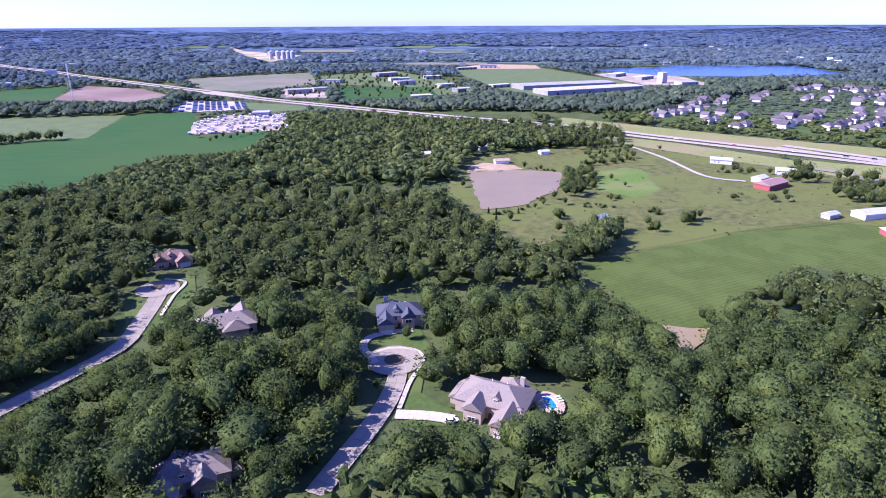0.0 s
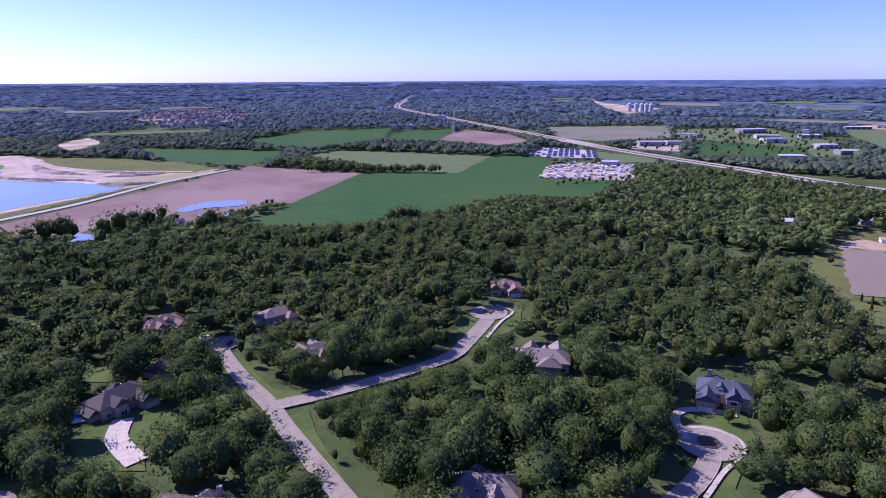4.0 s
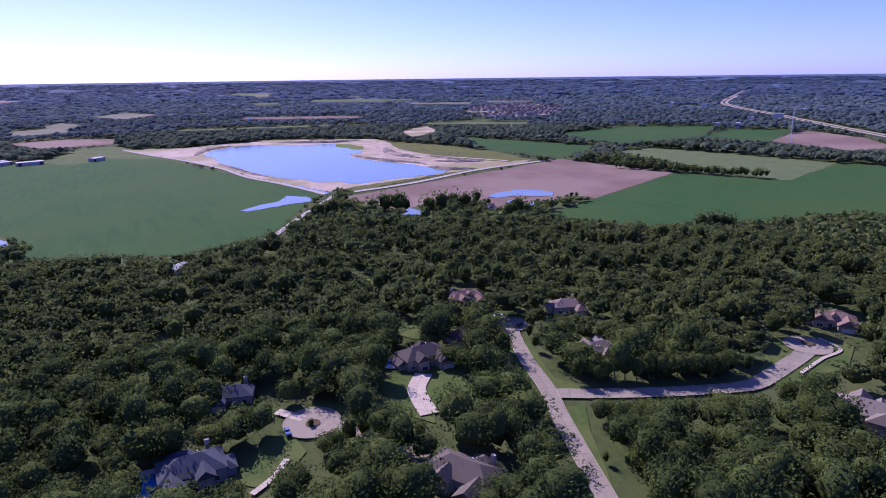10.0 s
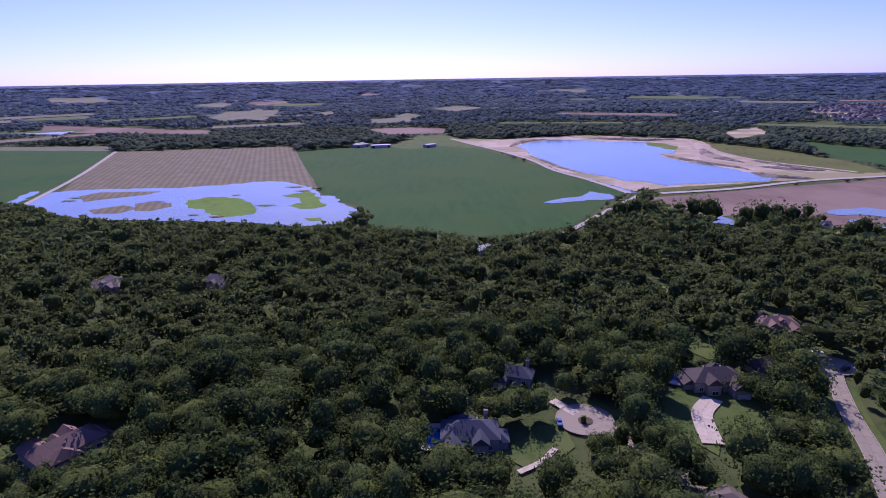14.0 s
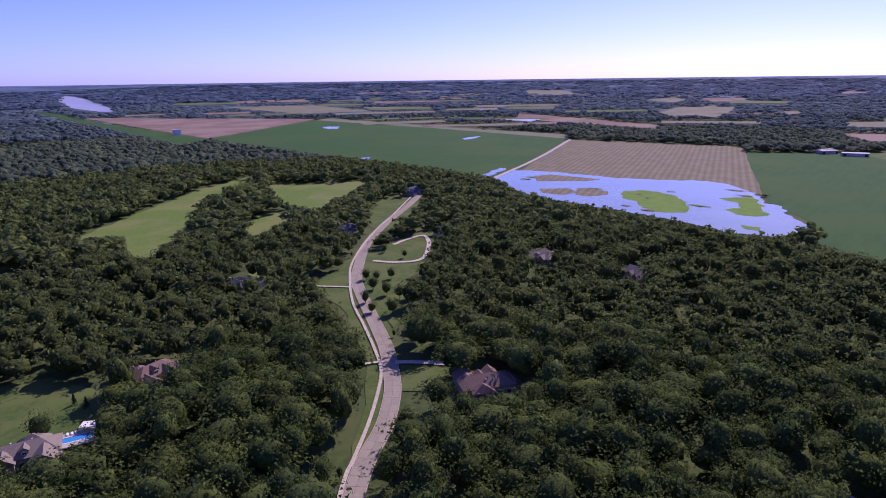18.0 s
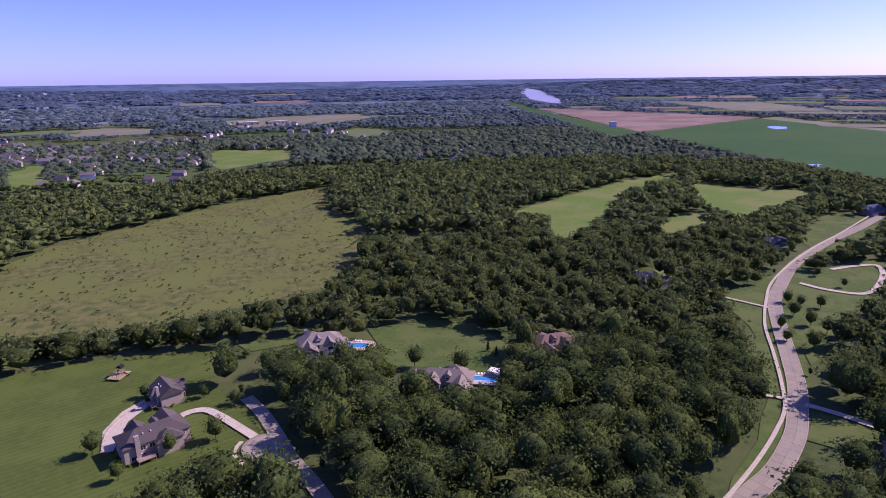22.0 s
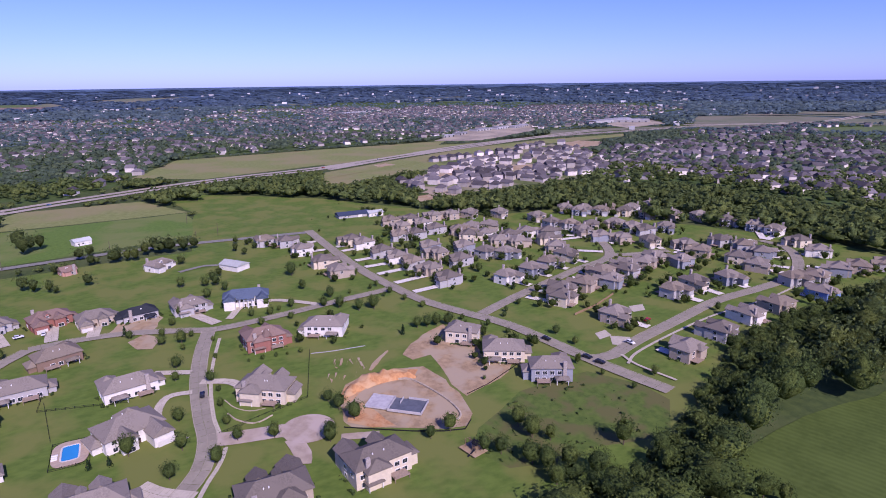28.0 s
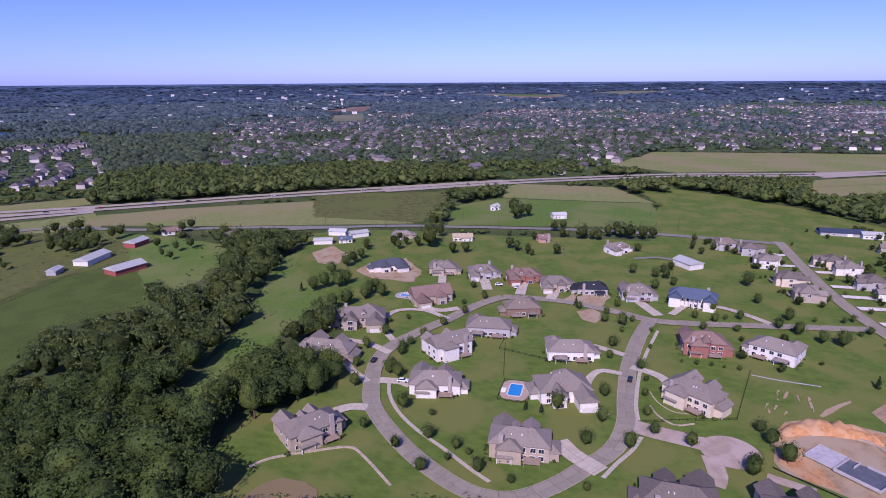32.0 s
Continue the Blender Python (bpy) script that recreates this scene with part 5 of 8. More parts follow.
DRIVES = []


def row_house(x, y, n):
    """A two-storey home of the grid of streets, turned to the nearest street."""
    if any(math.hypot(x - a, y - b) < 11.0 for a, b, _ in HOMES):
        return
    d = nearest_way(x, y)
    turn = math.degrees(math.atan2(d[1], d[0])) + 90
    if 14 < math.hypot(*d) < 45:
        DRIVES.append((x, y, d))
    if len(ROW_KINDS) < 9:
        i = len(ROW_KINDS)
        ob = house(x, y, turn, (13, 14, 12.5)[i % 3], (12, 11.5, 13)[i % 3], 2, ("tan", "grey", "cream", "bluegrey", "tan", "grey", "white", "tan", "blue")[i],
                   ("grey", "brown", "darkgrey", "grey", "grey", "darkgrey", "grey", "brown", "grey")[i], "cross", 2.0)
        ob.matrix_basis = pose(x, y, 0, 0, 0, turn)
        tagged(ob, group="homes of the grid of streets")
        ROW_KINDS.append(ob)
    else:
        ob = copy_thing(ROW_KINDS[(n * 5 + int(abs(x))) % 8], pose(x, y, 0, 0, 0, turn))
        HOMES.append((x, y, 9))


house(203, 88, -71, 20, 14, 1.6, 'white', 'grey', 'cross')
house(174, 45, -78, 19.5, 13.5, 2, 'tan', 'grey', 'cross')
house(217, 40, -62, 20, 17, 1.8, 'white', 'grey', 'cross')
house(253, 44, -71, 20, 14, 1.6, 'white', 'grey', 'hip')
house(235, 95, -38, 18, 13, 2.4, 'white', 'grey', 'gable')
house(265, 86, -76, 21, 14, 1.6, 'grey', 'grey', 'hip')
house(296, 78, -64, 18, 14, 1.6, 'brown', 'brown', 'hip')
house(296, 131, -47, 22, 15, 1.6, 'tan', 'redbrown', 'gable')
house(252, 151, -63, 25, 16, 1.8, 'tan', 'grey', 'cross')
house(213, 146, -81, 25, 14, 1.6, 'tan', 'grey', 'cross')
house(155, 115, -31, 19, 13.5, 2, 'tan', 'grey', 'cross')
house(340, 180, -48, 22, 13, 1.3, 'white', 'slate', 'cross')
house(346, 144, -69, 17, 13, 1.6, 'tan', 'grey', 'cross')
house(348, 118, -65, 17, 13, 1.6, 'grey', 'grey', 'cross')
house(349, 92, -64, 19, 13, 1.7, 'brick', 'redbrown', 'cross')
house(342, 70, -71, 17, 13, 1.6, 'tan', 'grey', 'cross')
house(342, 49, -71, 17, 12, 1.3, 'grey', 'black', 'hip')
house(342, 24, -75, 17, 13, 1.8, 'grey', 'grey', 'cross')
house(342, -6, -94, 24, 12, 2.2, 'white', 'blue', 'manor')
house(280, -11, -79, 18, 13, 2.2, 'brick', 'redbrown', 'turret')
house(285, -41, -113, 19, 14, 2, 'white', 'grey', 'hip')
house(229, -8, -119, 20, 14, 2.2, 'cream', 'grey', 'cross')
house(164, -5, -84, 21, 14, 1.5, 'tan', 'darkgrey', 'cross')
house(166, -37, -76, 19.5, 13.5, 2.4, 'cream', 'darkgrey', 'cross')
house(251, -101, -124, 15, 12, 2.2, 'cream', 'grey', 'hip')
house(227, -111, -113, 18, 14, 2, 'cream', 'grey', 'hip')
house(203, -121, -111, 17, 13, 2.2, 'bluegrey', 'grey', 'hip')
house(427, 161, -69, 15, 8, 1.1, 'white', 'tanroof', 'gable')
house(417, 208, -65, 16, 10, 1.2, 'tan', 'grey', 'cross')
house(446, 102, -58, 9, 8, 1.2, 'pink', 'redbrown', 'gable')
house(436, 46, -44, 16, 11, 1.6, 'white', 'grey', 'cross')
house(417, -2, -137, 16, 11, 1.1, 'white', 'metal', 'barn')
house(408, 261, -76, 14, 8, 1, 'white', 'metal', 'barn')
house(409, 243, -41, 14, 8, 1, 'white', 'metal', 'barn')
house(389, 243, -56, 10, 7, 0.8, 'white', 'blue', 'gable')
house(380, 257, -63, 14, 7, 0.9, 'white', 'metal', 'barn')
house(281, 381, 15, 24, 11, 1, 'white', 'metal', 'barn')
house(273, 340, -7, 22, 12, 1, 'red', 'metal', 'barn')
house(324, 388, 10, 16, 10, 1, 'red', 'metal', 'barn')
house(362, 329, -9, 13, 10, 1.6, 'white', 'grey', 'gable')
house(361, 391, -33, 14, 9, 1, 'white', 'redbrown', 'gable')
house(253, 458, 34, 26, 13, 1.1, 'red', 'redmetal', 'barn')
house(254, 477, 36, 12, 8, 0.9, 'white', 'metal', 'barn')
house(252, 545, -22, 18, 9, 1, 'white', 'metal', 'barn')
house(252, 379, 27, 10, 6, 0.6, 'grey', 'metal', 'barn')
house(53, 548, 10, 13, 7, 0.8, 'white', 'tanroof', 'barn')
house(-17, 577, 23, 22, 10, 1, 'white', 'metal', 'barn')
house(42, 615, 26, 18, 10, 1, 'bluegrey', 'metal', 'barn')
house(98, 589, 18, 9, 7, 0.8, 'white', 'metal', 'barn')
house(292, 498, -23, 26, 10, 1, 'white', 'metal', 'barn')
house(546, 173, -17, 8, 6, 1.4, 'white', 'metal', 'gable')
house(551, -111, -84, 30, 12, 0.8, 'grey', 'solar', 'barn')
house(547, -131, -82, 14, 9, 1, 'white', 'metal', 'barn')
house(-91, 226, 22, 24, 15, 1.5, 'tan', 'grey', 'cross')
house(-19, 234, 7, 19, 14, 1.9, 'tan', 'slate', 'cross')
house(17, 172, -24, 23, 18, 1.6, 'tan', 'grey', 'cross')
house(-71, 137, 22, 21, 14, 1.6, 'tan', 'grey', 'cross')
house(-148, 302, 34, 23, 12, 1.3, 'tan', 'redbrown', 'cross')
house(-215, 111, 92, 20, 14, 1.6, 'tan', 'darkbrown', 'cross')
house(-225, 135, 113, 11, 8, 1.3, 'tan', 'darkbrown', 'gable')
house(-267, 165, 81, 18, 13, 1.4, 'brown', 'redbrown', 'cross')
house(-228, 204, 70, 16, 12, 1.4, 'tan', 'pinkroof', 'hip')
house(-180, 180, 77, 16, 12, 1.4, 'tan', 'grey', 'cross')
house(-136, 84, 27, 22, 14.5, 1.6, 'bluegrey', 'darkgrey', 'cross')
house(-181, 12, 88, 19, 15, 1.6, 'bluegrey', 'slate', 'cross')
house(-224, 33, 70, 15, 11, 1.2, 'bluegrey', 'slate', 'hip')
house(-180, -123, 144, 21, 14, 1.4, 'tan', 'redbrown', 'cross')
house(-483, -427, -180, 20, 12, 1.8, 'bluegrey', 'blue', 'cross')
house(-370, -292, 176, 17, 11, 1.4, 'grey', 'slate', 'cross')
house(-349, -194, 139, 20, 13, 1.3, 'tan', 'grey', 'cross')
house(-349, -126, 74, 14, 12, 1.5, 'tan', 'grey', 'gable')
house(-348, -193, 87, 19, 12, 1.2, 'tan', 'grey', 'cross')
house(-514, -585, 139, 20, 12, 1.3, 'brown', 'slate', 'cross')
house(-329, -362, 178, 16, 10, 1.2, 'bluegrey', 'slate', 'cross')
house(57, -199, -151, 21, 13, 2, 'tan', 'darkbrown', 'manorgable')
house(59, -232, 119, 12, 10, 1.6, 'tan', 'darkbrown', 'gable')
house(-1, -263, -173, 19, 14, 1.8, 'white', 'grey', 'cross')
house(-49, -218, 158, 23, 13, 1.2, 'tan', 'grey', 'cross')
house(-104, -238, -174, 18, 13, 1.5, 'tan', 'redbrown', 'cross')
house(-193, -306, 100, 16, 12, 1.6, 'white', 'slate', 'cross')
house(-459, 308, 83, 14, 9, 1, 'white', 'grey', 'gable')
house(-403, 288, 82, 13, 9, 1, 'tan', 'grey', 'gable')
house(-412, 36, 131, 14, 8, 0.9, 'white', 'metal', 'barn')
house(533, 109, -60, 12, 9, 1, 'white', 'metal', 'barn')
for n, (hx, hy) in enumerate(((245, -183), (264, -236), (271, -257), (270, -282), (197, -187), (208, -217), (219, -246), (224, -272), (229, -309), (277, -171), (293, -196), (292, -214), (305, -235), (315, -256), (309, -281), (323, -159), (331, -180), (340, -198), (352, -219), (334, -125), (356, -121), (376, -115), (392, -109), (410, -103))):
    row_house(hx, hy, n)
for n, (hx, hy) in enumerate(((438, -96), (375, -64), (400, -58), (389, -138), (369, -147), (371, -157), (478, -138), (483, -158), (461, -162), (429, -178), (428, -191), (405, -191), (396, -203), (421, -224), (396, -228), (373, -223), (475, -307), (468, -326), (456, -343), (440, -357), (428, -374), (415, -392), (391, -399), (368, -405))):
    row_house(hx, hy, n)
for n, (hx, hy) in enumerate(((350, -408), (317, -395), (292, -385), (390, -315), (391, -336), (419, -307), (420, -284), (430, -270), (387, -272), (375, -282), (360, -296), (341, -313), (323, -310), (340, -343), (323, -348), (304, -345), (284, -319), (301, -321), (257, -358), (256, -374), (253, -395), (247, -414), (251, -332), (254, -316))):
    row_house(hx, hy, n)
for n, (hx, hy) in enumerate(((473, -26), (464, -41), (436, -49), (408, -55), (380, -59), (449, -89), (413, -96), (390, -102), (376, -109), (358, -114), (341, -120), (504, -135), (502, -153), (507, -176), (506, -193), (505, -210), (496, -236), (491, -302), (481, -317), (480, -342), (466, -359), (471, -383), (451, -128), (450, -141), (447, -176), (455, -190), (454, -206), (469, -260), (441, -259), (410, -139), (388, -142), (400, -162), (406, -181), (416, -207), (426, -233), (414, -240), (423, -263), (407, -268), (391, -274), (403, -313), (394, -329), (369, -143), (379, -170), (372, -182), (390, -206), (388, -222), (374, -226), (367, -279), (332, -171), (323, -153), (341, -193), (351, -209), (356, -223), (289, -178), (296, -195), (308, -219), (315, -242), (323, -270))):
    row_house(hx, hy, n)

# ---- trees ----
def ico(sub):
    bm = bmesh.new()
    bmesh.ops.create_icosphere(bm, subdivisions=sub, radius=1)
    bmesh.ops.triangulate(bm, faces=bm.faces[:])
    bm.verts.ensure_lookup_table()
    v = np.array([tuple(q.co) for q in bm.verts])
    f = np.array([[q.index for q in t.verts] for t in bm.faces])
    bm.free()
    return v, f


ICO1, ICO2 = ico(1), ico(2)


def crown_shape(rng, clumps, leaves, size, core_sub, spread=1.0, conifer=False):
    """A crown one metre in radius, from z 0 to about 2: rounded clumps, each covered by small leaf sprays."""
    vs, fs, k = [], [], 0
    cv, cf = ICO1 if core_sub == 1 else ICO2
    centres = []
    for i in range(clumps):
        if conifer:
            z = (i + 0.5) / clumps
            r = 0.62 * (1 - z) + 0.06
            a = i * 2.4
            centres.append((r * 0.45 * math.cos(a), r * 0.45 * math.sin(a), 0.1 + z * 2.3, r))
        else:
            # clumps spread evenly over a broad dome
            a, u = i * 2.399 + rng.uniform(-0.3, 0.3), (i + 0.5) / clumps
            up = -0.15 + 1.1 * u
            reach = math.sqrt(max(0.0, 1 - min(1.0, up) ** 2)) * rng.uniform(0.55, 1.02) * spread
            centres.append((reach * math.cos(a), reach * math.sin(a), 0.78 + 0.80 * min(1.0, up) * rng.uniform(0.70, 1.22), rng.uniform(0.20, 0.42)))
    if not conifer:
        bv, bf = ICO2 if clumps > 12 else ICO1
        vs.append(bv * np.array((0.68, 0.68, 0.70)) * (1 + rng.uniform(-0.2, 0.2, (len(bv), 1))) + (0, 0, 0.78))
        fs.append(bf)
        k += len(bv)
    for x, y, z, r in centres:
        if not conifer and clumps > 6:
            # the rounded leafy mass of the clump
            vs.append(cv * (1 + rng.uniform(-0.28, 0.22, (len(cv), 1))) * r * np.array((1.0, 1.0, 0.88)) + (x, y, z))
            fs.append(cf)
            k += len(cv)
        d = rng.normal(size=(leaves, 3))
        d[:, 2] = d[:, 2] * 0.75 + 0.35
        d /= np.linalg.norm(d, axis=1)[:, None]
        c = np.array((x, y, z)) + d * r * rng.uniform(0.85, 1.12, (leaves, 1))
        nrm = d + rng.normal(scale=0.28, size=d.shape)
        nrm /= np.linalg.norm(nrm, axis=1)[:, None]
        u = np.cross(nrm, rng.normal(size=d.shape))
        u /= np.linalg.norm(u, axis=1)[:, None]
        w = np.cross(nrm, u)
        s = size * rng.uniform(0.65, 1.4, (leaves, 1))
        q = np.stack([c + u * s, c - u * s * 0.6 + w * s * 0.8 - nrm * s * 0.3, c - u * s * 0.6 - w * s * 0.8 - nrm * s * 0.3], 1)
        vs.append(q.reshape(-1, 3))
        fs.append(np.arange(leaves * 3).reshape(-1, 3) + k)
        k += leaves * 3
    return np.concatenate(vs), np.concatenate(fs)


def lump_shape(rng, v, f, low=-0.25, rough=0.25):
    """A far crown: a knobbly half ball."""
    keep = v[f].mean(1)[:, 2] > low
    w = v * (1 + rng.uniform(-rough, rough, (len(v), 1)))
    return w * np.array((1, 1, 0.95)) + (0, 0, 0.85), f[keep]


def lobed_shape(rng, lobes):
    """A low bush of a few rounded lobes."""
    vs, fs, k = [], [], 0
    for i in range(lobes):
        v, f = ICO1
        f = f[v[f].mean(1)[:, 2] > -0.55]
        a, q = i * 2 * math.pi / (lobes - 1) + rng.uniform(-0.4, 0.4), rng.uniform(0.40, 0.72) if i else 0.0
        r = rng.uniform(0.32, 0.55) if i else 0.62
        vs.append(v * (1 + rng.uniform(-0.32, 0.30, (len(v), 1))) * r + (q * math.cos(a), q * math.sin(a), rng.uniform(0.75, 1.25) if i else 1.25))
        fs.append(f + k)
        k += len(v)
    return np.concatenate(vs), np.concatenate(fs)


def trunk_mesh(rng, height, radius):
    """A tapered trunk with four limbs."""
    bm = bmesh.new()
    def limb(p, q, r0, r1):
        d = Vector(q) - Vector(p)
        m = Matrix.Translation((Vector(p) + Vector(q)) / 2) @ d.to_track_quat("Z", "Y").to_matrix().to_4x4()
        bmesh.ops.create_cone(bm, cap_ends=True, segments=6, radius1=r0, radius2=r1, depth=d.length, matrix=m)
    limb((0, 0, -0.3), (0.1, 0, height), radius, radius * 0.55)
    for i in range(4):
        a = i * 1.57 + rng.uniform(-0.4, 0.4)
        limb((0.1, 0, height * rng.uniform(0.75, 1.0)), (height * 0.5 * math.cos(a), height * 0.5 * math.sin(a), height * 1.6), radius * 0.5, radius * 0.15)
    return mesh_bm("trunk", bm, BARK)


rg = np.random.default_rng(7)
NEAR_SHAPES = [crown_shape(rg, 26, 19, 0.060, 1) for _ in range(8)]
MID_SHAPES = [crown_shape(rg, 11, 8, 0.095, 1) for _ in range(8)]
OUTER_SHAPES = [crown_shape(rg, 5, 8, 0.25, 1) for _ in range(8)]
SHRUB_SHAPES = [lobed_shape(rg, 3) for _ in range(4)]
FAR_SHAPES = [lump_shape(rg, *ICO1, low=0.0, rough=0.36) for _ in range(8)]
PAIR_SHAPES = []   # two or three knobbly heads side by side
for _ in range(8):
    heads = [lump_shape(rg, *ICO1, low=0.0, rough=0.34) for _ in range(2)]
    PAIR_SHAPES.append((np.concatenate([v * q + o for (v, f), q, o in zip(heads, (0.80, 0.62), ((-0.25, 0.1, 0.1), (0.52, -0.2, -0.05)))]), np.concatenate([heads[0][1], heads[1][1] + len(heads[0][0])])))
FIR_SHAPES = [crown_shape(rg, 9, 40, 0.14, 1, conifer=True) for _ in range(2)]


def scatter(name, shapes, at, size, material, label, cat="trees", seed=1):
    """Many crowns as one mesh: at are their feet, size their radius and height over the ground."""
    rs = np.random.default_rng(seed)
    which = rs.integers(0, len(shapes), len(at))
    vs, fs, k = [], [], 0
    for s, (v, f) in enumerate(shapes):
        idx = np.where(which == s)[0]
        if not len(idx):
            continue
        a = rs.uniform(0, 2 * math.pi, len(idx))
        c, sn = np.cos(a)[:, None], np.sin(a)[:, None]
        r, h = size[idx, 0][:, None], size[idx, 1][:, None]
        lean = rs.uniform(0.82, 1.24, (len(idx), 1))
        x = (v[:, 0] * lean * c - v[:, 1] / lean * sn) * r + at[idx, 0][:, None]
        y = (v[:, 0] * lean * sn + v[:, 1] / lean * c) * r + at[idx, 1][:, None]
        z = v[:, 2][None] * (h * 0.41) + h * 0.16 + at[idx, 2][:, None]
        vs.append(np.stack([x, y, z], -1).reshape(-1, 3))
        fs.append((f[None] + (np.arange(len(idx)) * len(v))[:, None, None]).reshape(-1, f.shape[1]) + k)
        k += len(idx) * len(v)
    if not vs:
        return None
    v, f = np.concatenate(vs), np.concatenate(fs)
    me = bpy.data.meshes.new(name)
    me.vertices.add(len(v))
    me.vertices.foreach_set("co", v.astype(np.float32).ravel())
    loops, starts = f.ravel(), np.arange(0, f.size, 3)
    me.loops.add(len(loops))
    me.loops.foreach_set("vertex_index", loops.astype(np.int32))
    me.polygons.add(len(starts))
    me.polygons.foreach_set("loop_start", starts.astype(np.int32))
    me.polygons.foreach_set("use_smooth", np.ones(len(starts), bool))
    me.update(calc_edges=True)
    me.materials.append(material)
    return tagged(new(name, me), label, cat, kind="stuff")


def shape_mesh(name, shape, material):
    v, f = shape
    me = bpy.data.meshes.new(name)
    me.from_pydata(v.tolist(), [], f.tolist())
    me.polygons.foreach_set("use_smooth", np.ones(len(f), bool))
    me.materials.append(material)
    return me


CROWNS = [shape_mesh("crown", s, LEAF) for s in NEAR_SHAPES]
FIR_CROWNS = [shape_mesh("crown", s, NEEDLE) for s in FIR_SHAPES]
TRUNKS = [trunk_mesh(random.Random(i), 1.0, 0.055) for i in range(3)]
TREE_SPOTS, FIELD_TREES = [], []


def tree(x, y, r, h, label, group, fir=False):
    rs = random.Random(int(x * 13 + y * 7))
    ob = tagged(new("tree"), label, "tree", group)
    ob.matrix_basis = pose(x, y, float(far_rise(x, y)), 0, 0, rs.uniform(0, 360))
    lift = 0.16 if not fir else 0.02
    part("trunk", TRUNKS[rs.randrange(3)], ob, at=Matrix.Diagonal((h * 0.4, h * 0.4, h * 0.35, 1)))
    cs = (FIR_CROWNS if fir else CROWNS)
    part("crown", cs[rs.randrange(len(cs))], ob, at=Matrix.Translation((0, 0, h * lift)) @ Matrix.Diagonal((r, r, h * (0.40 if fir else 0.41), 1)))
    return ob


def garden_tree(x, y, h):
    rs = random.Random(int(x * 5 + y * 3))
    if any(math.hypot(x - a, y - b) < 5 for a, b in TREE_SPOTS):
        return
    TREE_SPOTS.append((x, y))
    if math.hypot(x, y) > 400:
        FIELD_TREES.append((x, y, h))
        return
    fir = h in (4.5, 5, 6) or (h == 12 and x > 400)
    r = h * (0.30 if fir else rs.uniform(0.29, 0.37))
    tree(x, y, r, h, "small dark conifer standing on the lawn" if fir else "tall spreading green tree at a field edge" if h >= 13 else "round leafy green tree on a mown lawn", "garden trees", fir)


for tx, ty, th in ((177, -59, 7), (159, 84, 7), (151, 71, 7), (166, 65, 7), (157, 54, 8), (167, 49, 4), (192, 119, 8), (225, 132, 8), (207, 127, 7), (242, 131, 8), (230, 116, 7), (212, 112, 7), (247, 113, 7), (264, 110, 7), (265, 130, 4), (258, 137, 4), (282, 105, 7), (240, 10, 4), (273, 11, 4), (294, 12, 4), (200, 4, 7), (197, -8, 8), (199, -37, 10), (193, -27, 7), (216, -30, 7), (308, -63, 9), (312, -72, 8), (338, 2, 7), (334, -16, 8), (210, -94, 3),):
    garden_tree(tx, ty, th)
for tx, ty, th in ((356, -39, 8), (264, -3, 2.5), (264, -6, 3), (264, -9, 3.5), (264, -12, 2.5), (265, -15, 3), (265, -17, 3.5), (265, -20, 2.5), (265, -23, 3), (265, -26, 3.5), (200, 50, 4.5), (200, 47, 4.5), (200, 44, 4.5), (165, 60, 4), (183, 81, 4),):
    garden_tree(tx, ty, th)
for tx, ty, th in ((-581, 601, 10), (-573, 605, 12), (-565, 610, 14), (-556, 614, 11), (-548, 618, 13), (-540, 622, 10), (-532, 626, 12), (-524, 631, 14), (-516, 635, 11), (-508, 639, 13), (-500, 643, 10), (-493, 647, 12), (-485, 651, 14), (-477, 655, 11), (-470, 659, 13), (-462, 663, 10), (-455, 667, 12), (-447, 671, 14), (-440, 675, 11), (-433, 679, 13), (-739, 805, 12), (-726, 810, 12), (-714, 815, 12), (-702, 821, 12), (-690, 826, 12), (-679, 831, 12), (-667, 836, 12), (-656, 841, 12), (-644, 846, 12), (-633, 851, 12),):
    garden_tree(tx, ty, th)
for tx, ty, th in ((-622, 856, 12), (-611, 861, 12), (-600, 866, 12), (-589, 871, 12), (-579, 876, 12), (-568, 881, 12), (-558, 886, 12), (-547, 891, 12), (-537, 896, 12), (-527, 901, 12), (-517, 906, 12), (-507, 911, 12), (-497, 916, 12), (-487, 921, 12), (-477, 926, 12), (-467, 931, 12), (-458, 936, 12), (-448, 941, 12), (-439, 946, 12), (-430, 951, 12), (-253, 659, 7), (-251, 672, 8), (-248, 685, 9), (-237, 678, 7), (-234, 692, 8), (-231, 705, 9), (-220, 698, 7), (-217, 712, 8), (-213, 726, 9), (-203, 719, 7),):
    garden_tree(tx, ty, th)
for tx, ty, th in ((-200, 733, 8), (-196, 747, 9), (-201, 794, 7), (-301, 404, 20), (-296, 410, 22), (-291, 415, 20), (-287, 420, 18), (-173, 61, 12), (-174, 67, 11), (-168, 55, 12),):
    garden_tree(tx, ty, th)
for tx, ty, th in ((-190, 53, 4),):
    garden_tree(tx, ty, th)
for tx, ty, th in ((-489, 157, 25.2), (-491, 170, 28), (-490, 182, 25.2), (-490, 207, 22.4), (-488, 218, 28), (-486, 230, 28), (-485, 237, 19.6), (-463, 249, 25.2), (-461, 261, 28), (-460, 272, 28), (-458, 284, 25.2), (-481, 311, 19.6), (-473, 319, 10), (-418, 303, 19.6), (-414, 310, 25.2), (-409, 318, 18.2), (-440, 351, 10), (-439, 361, 10), (-457, 403, 7), (-460, 411, 8),):
    garden_tree(tx, ty, th)
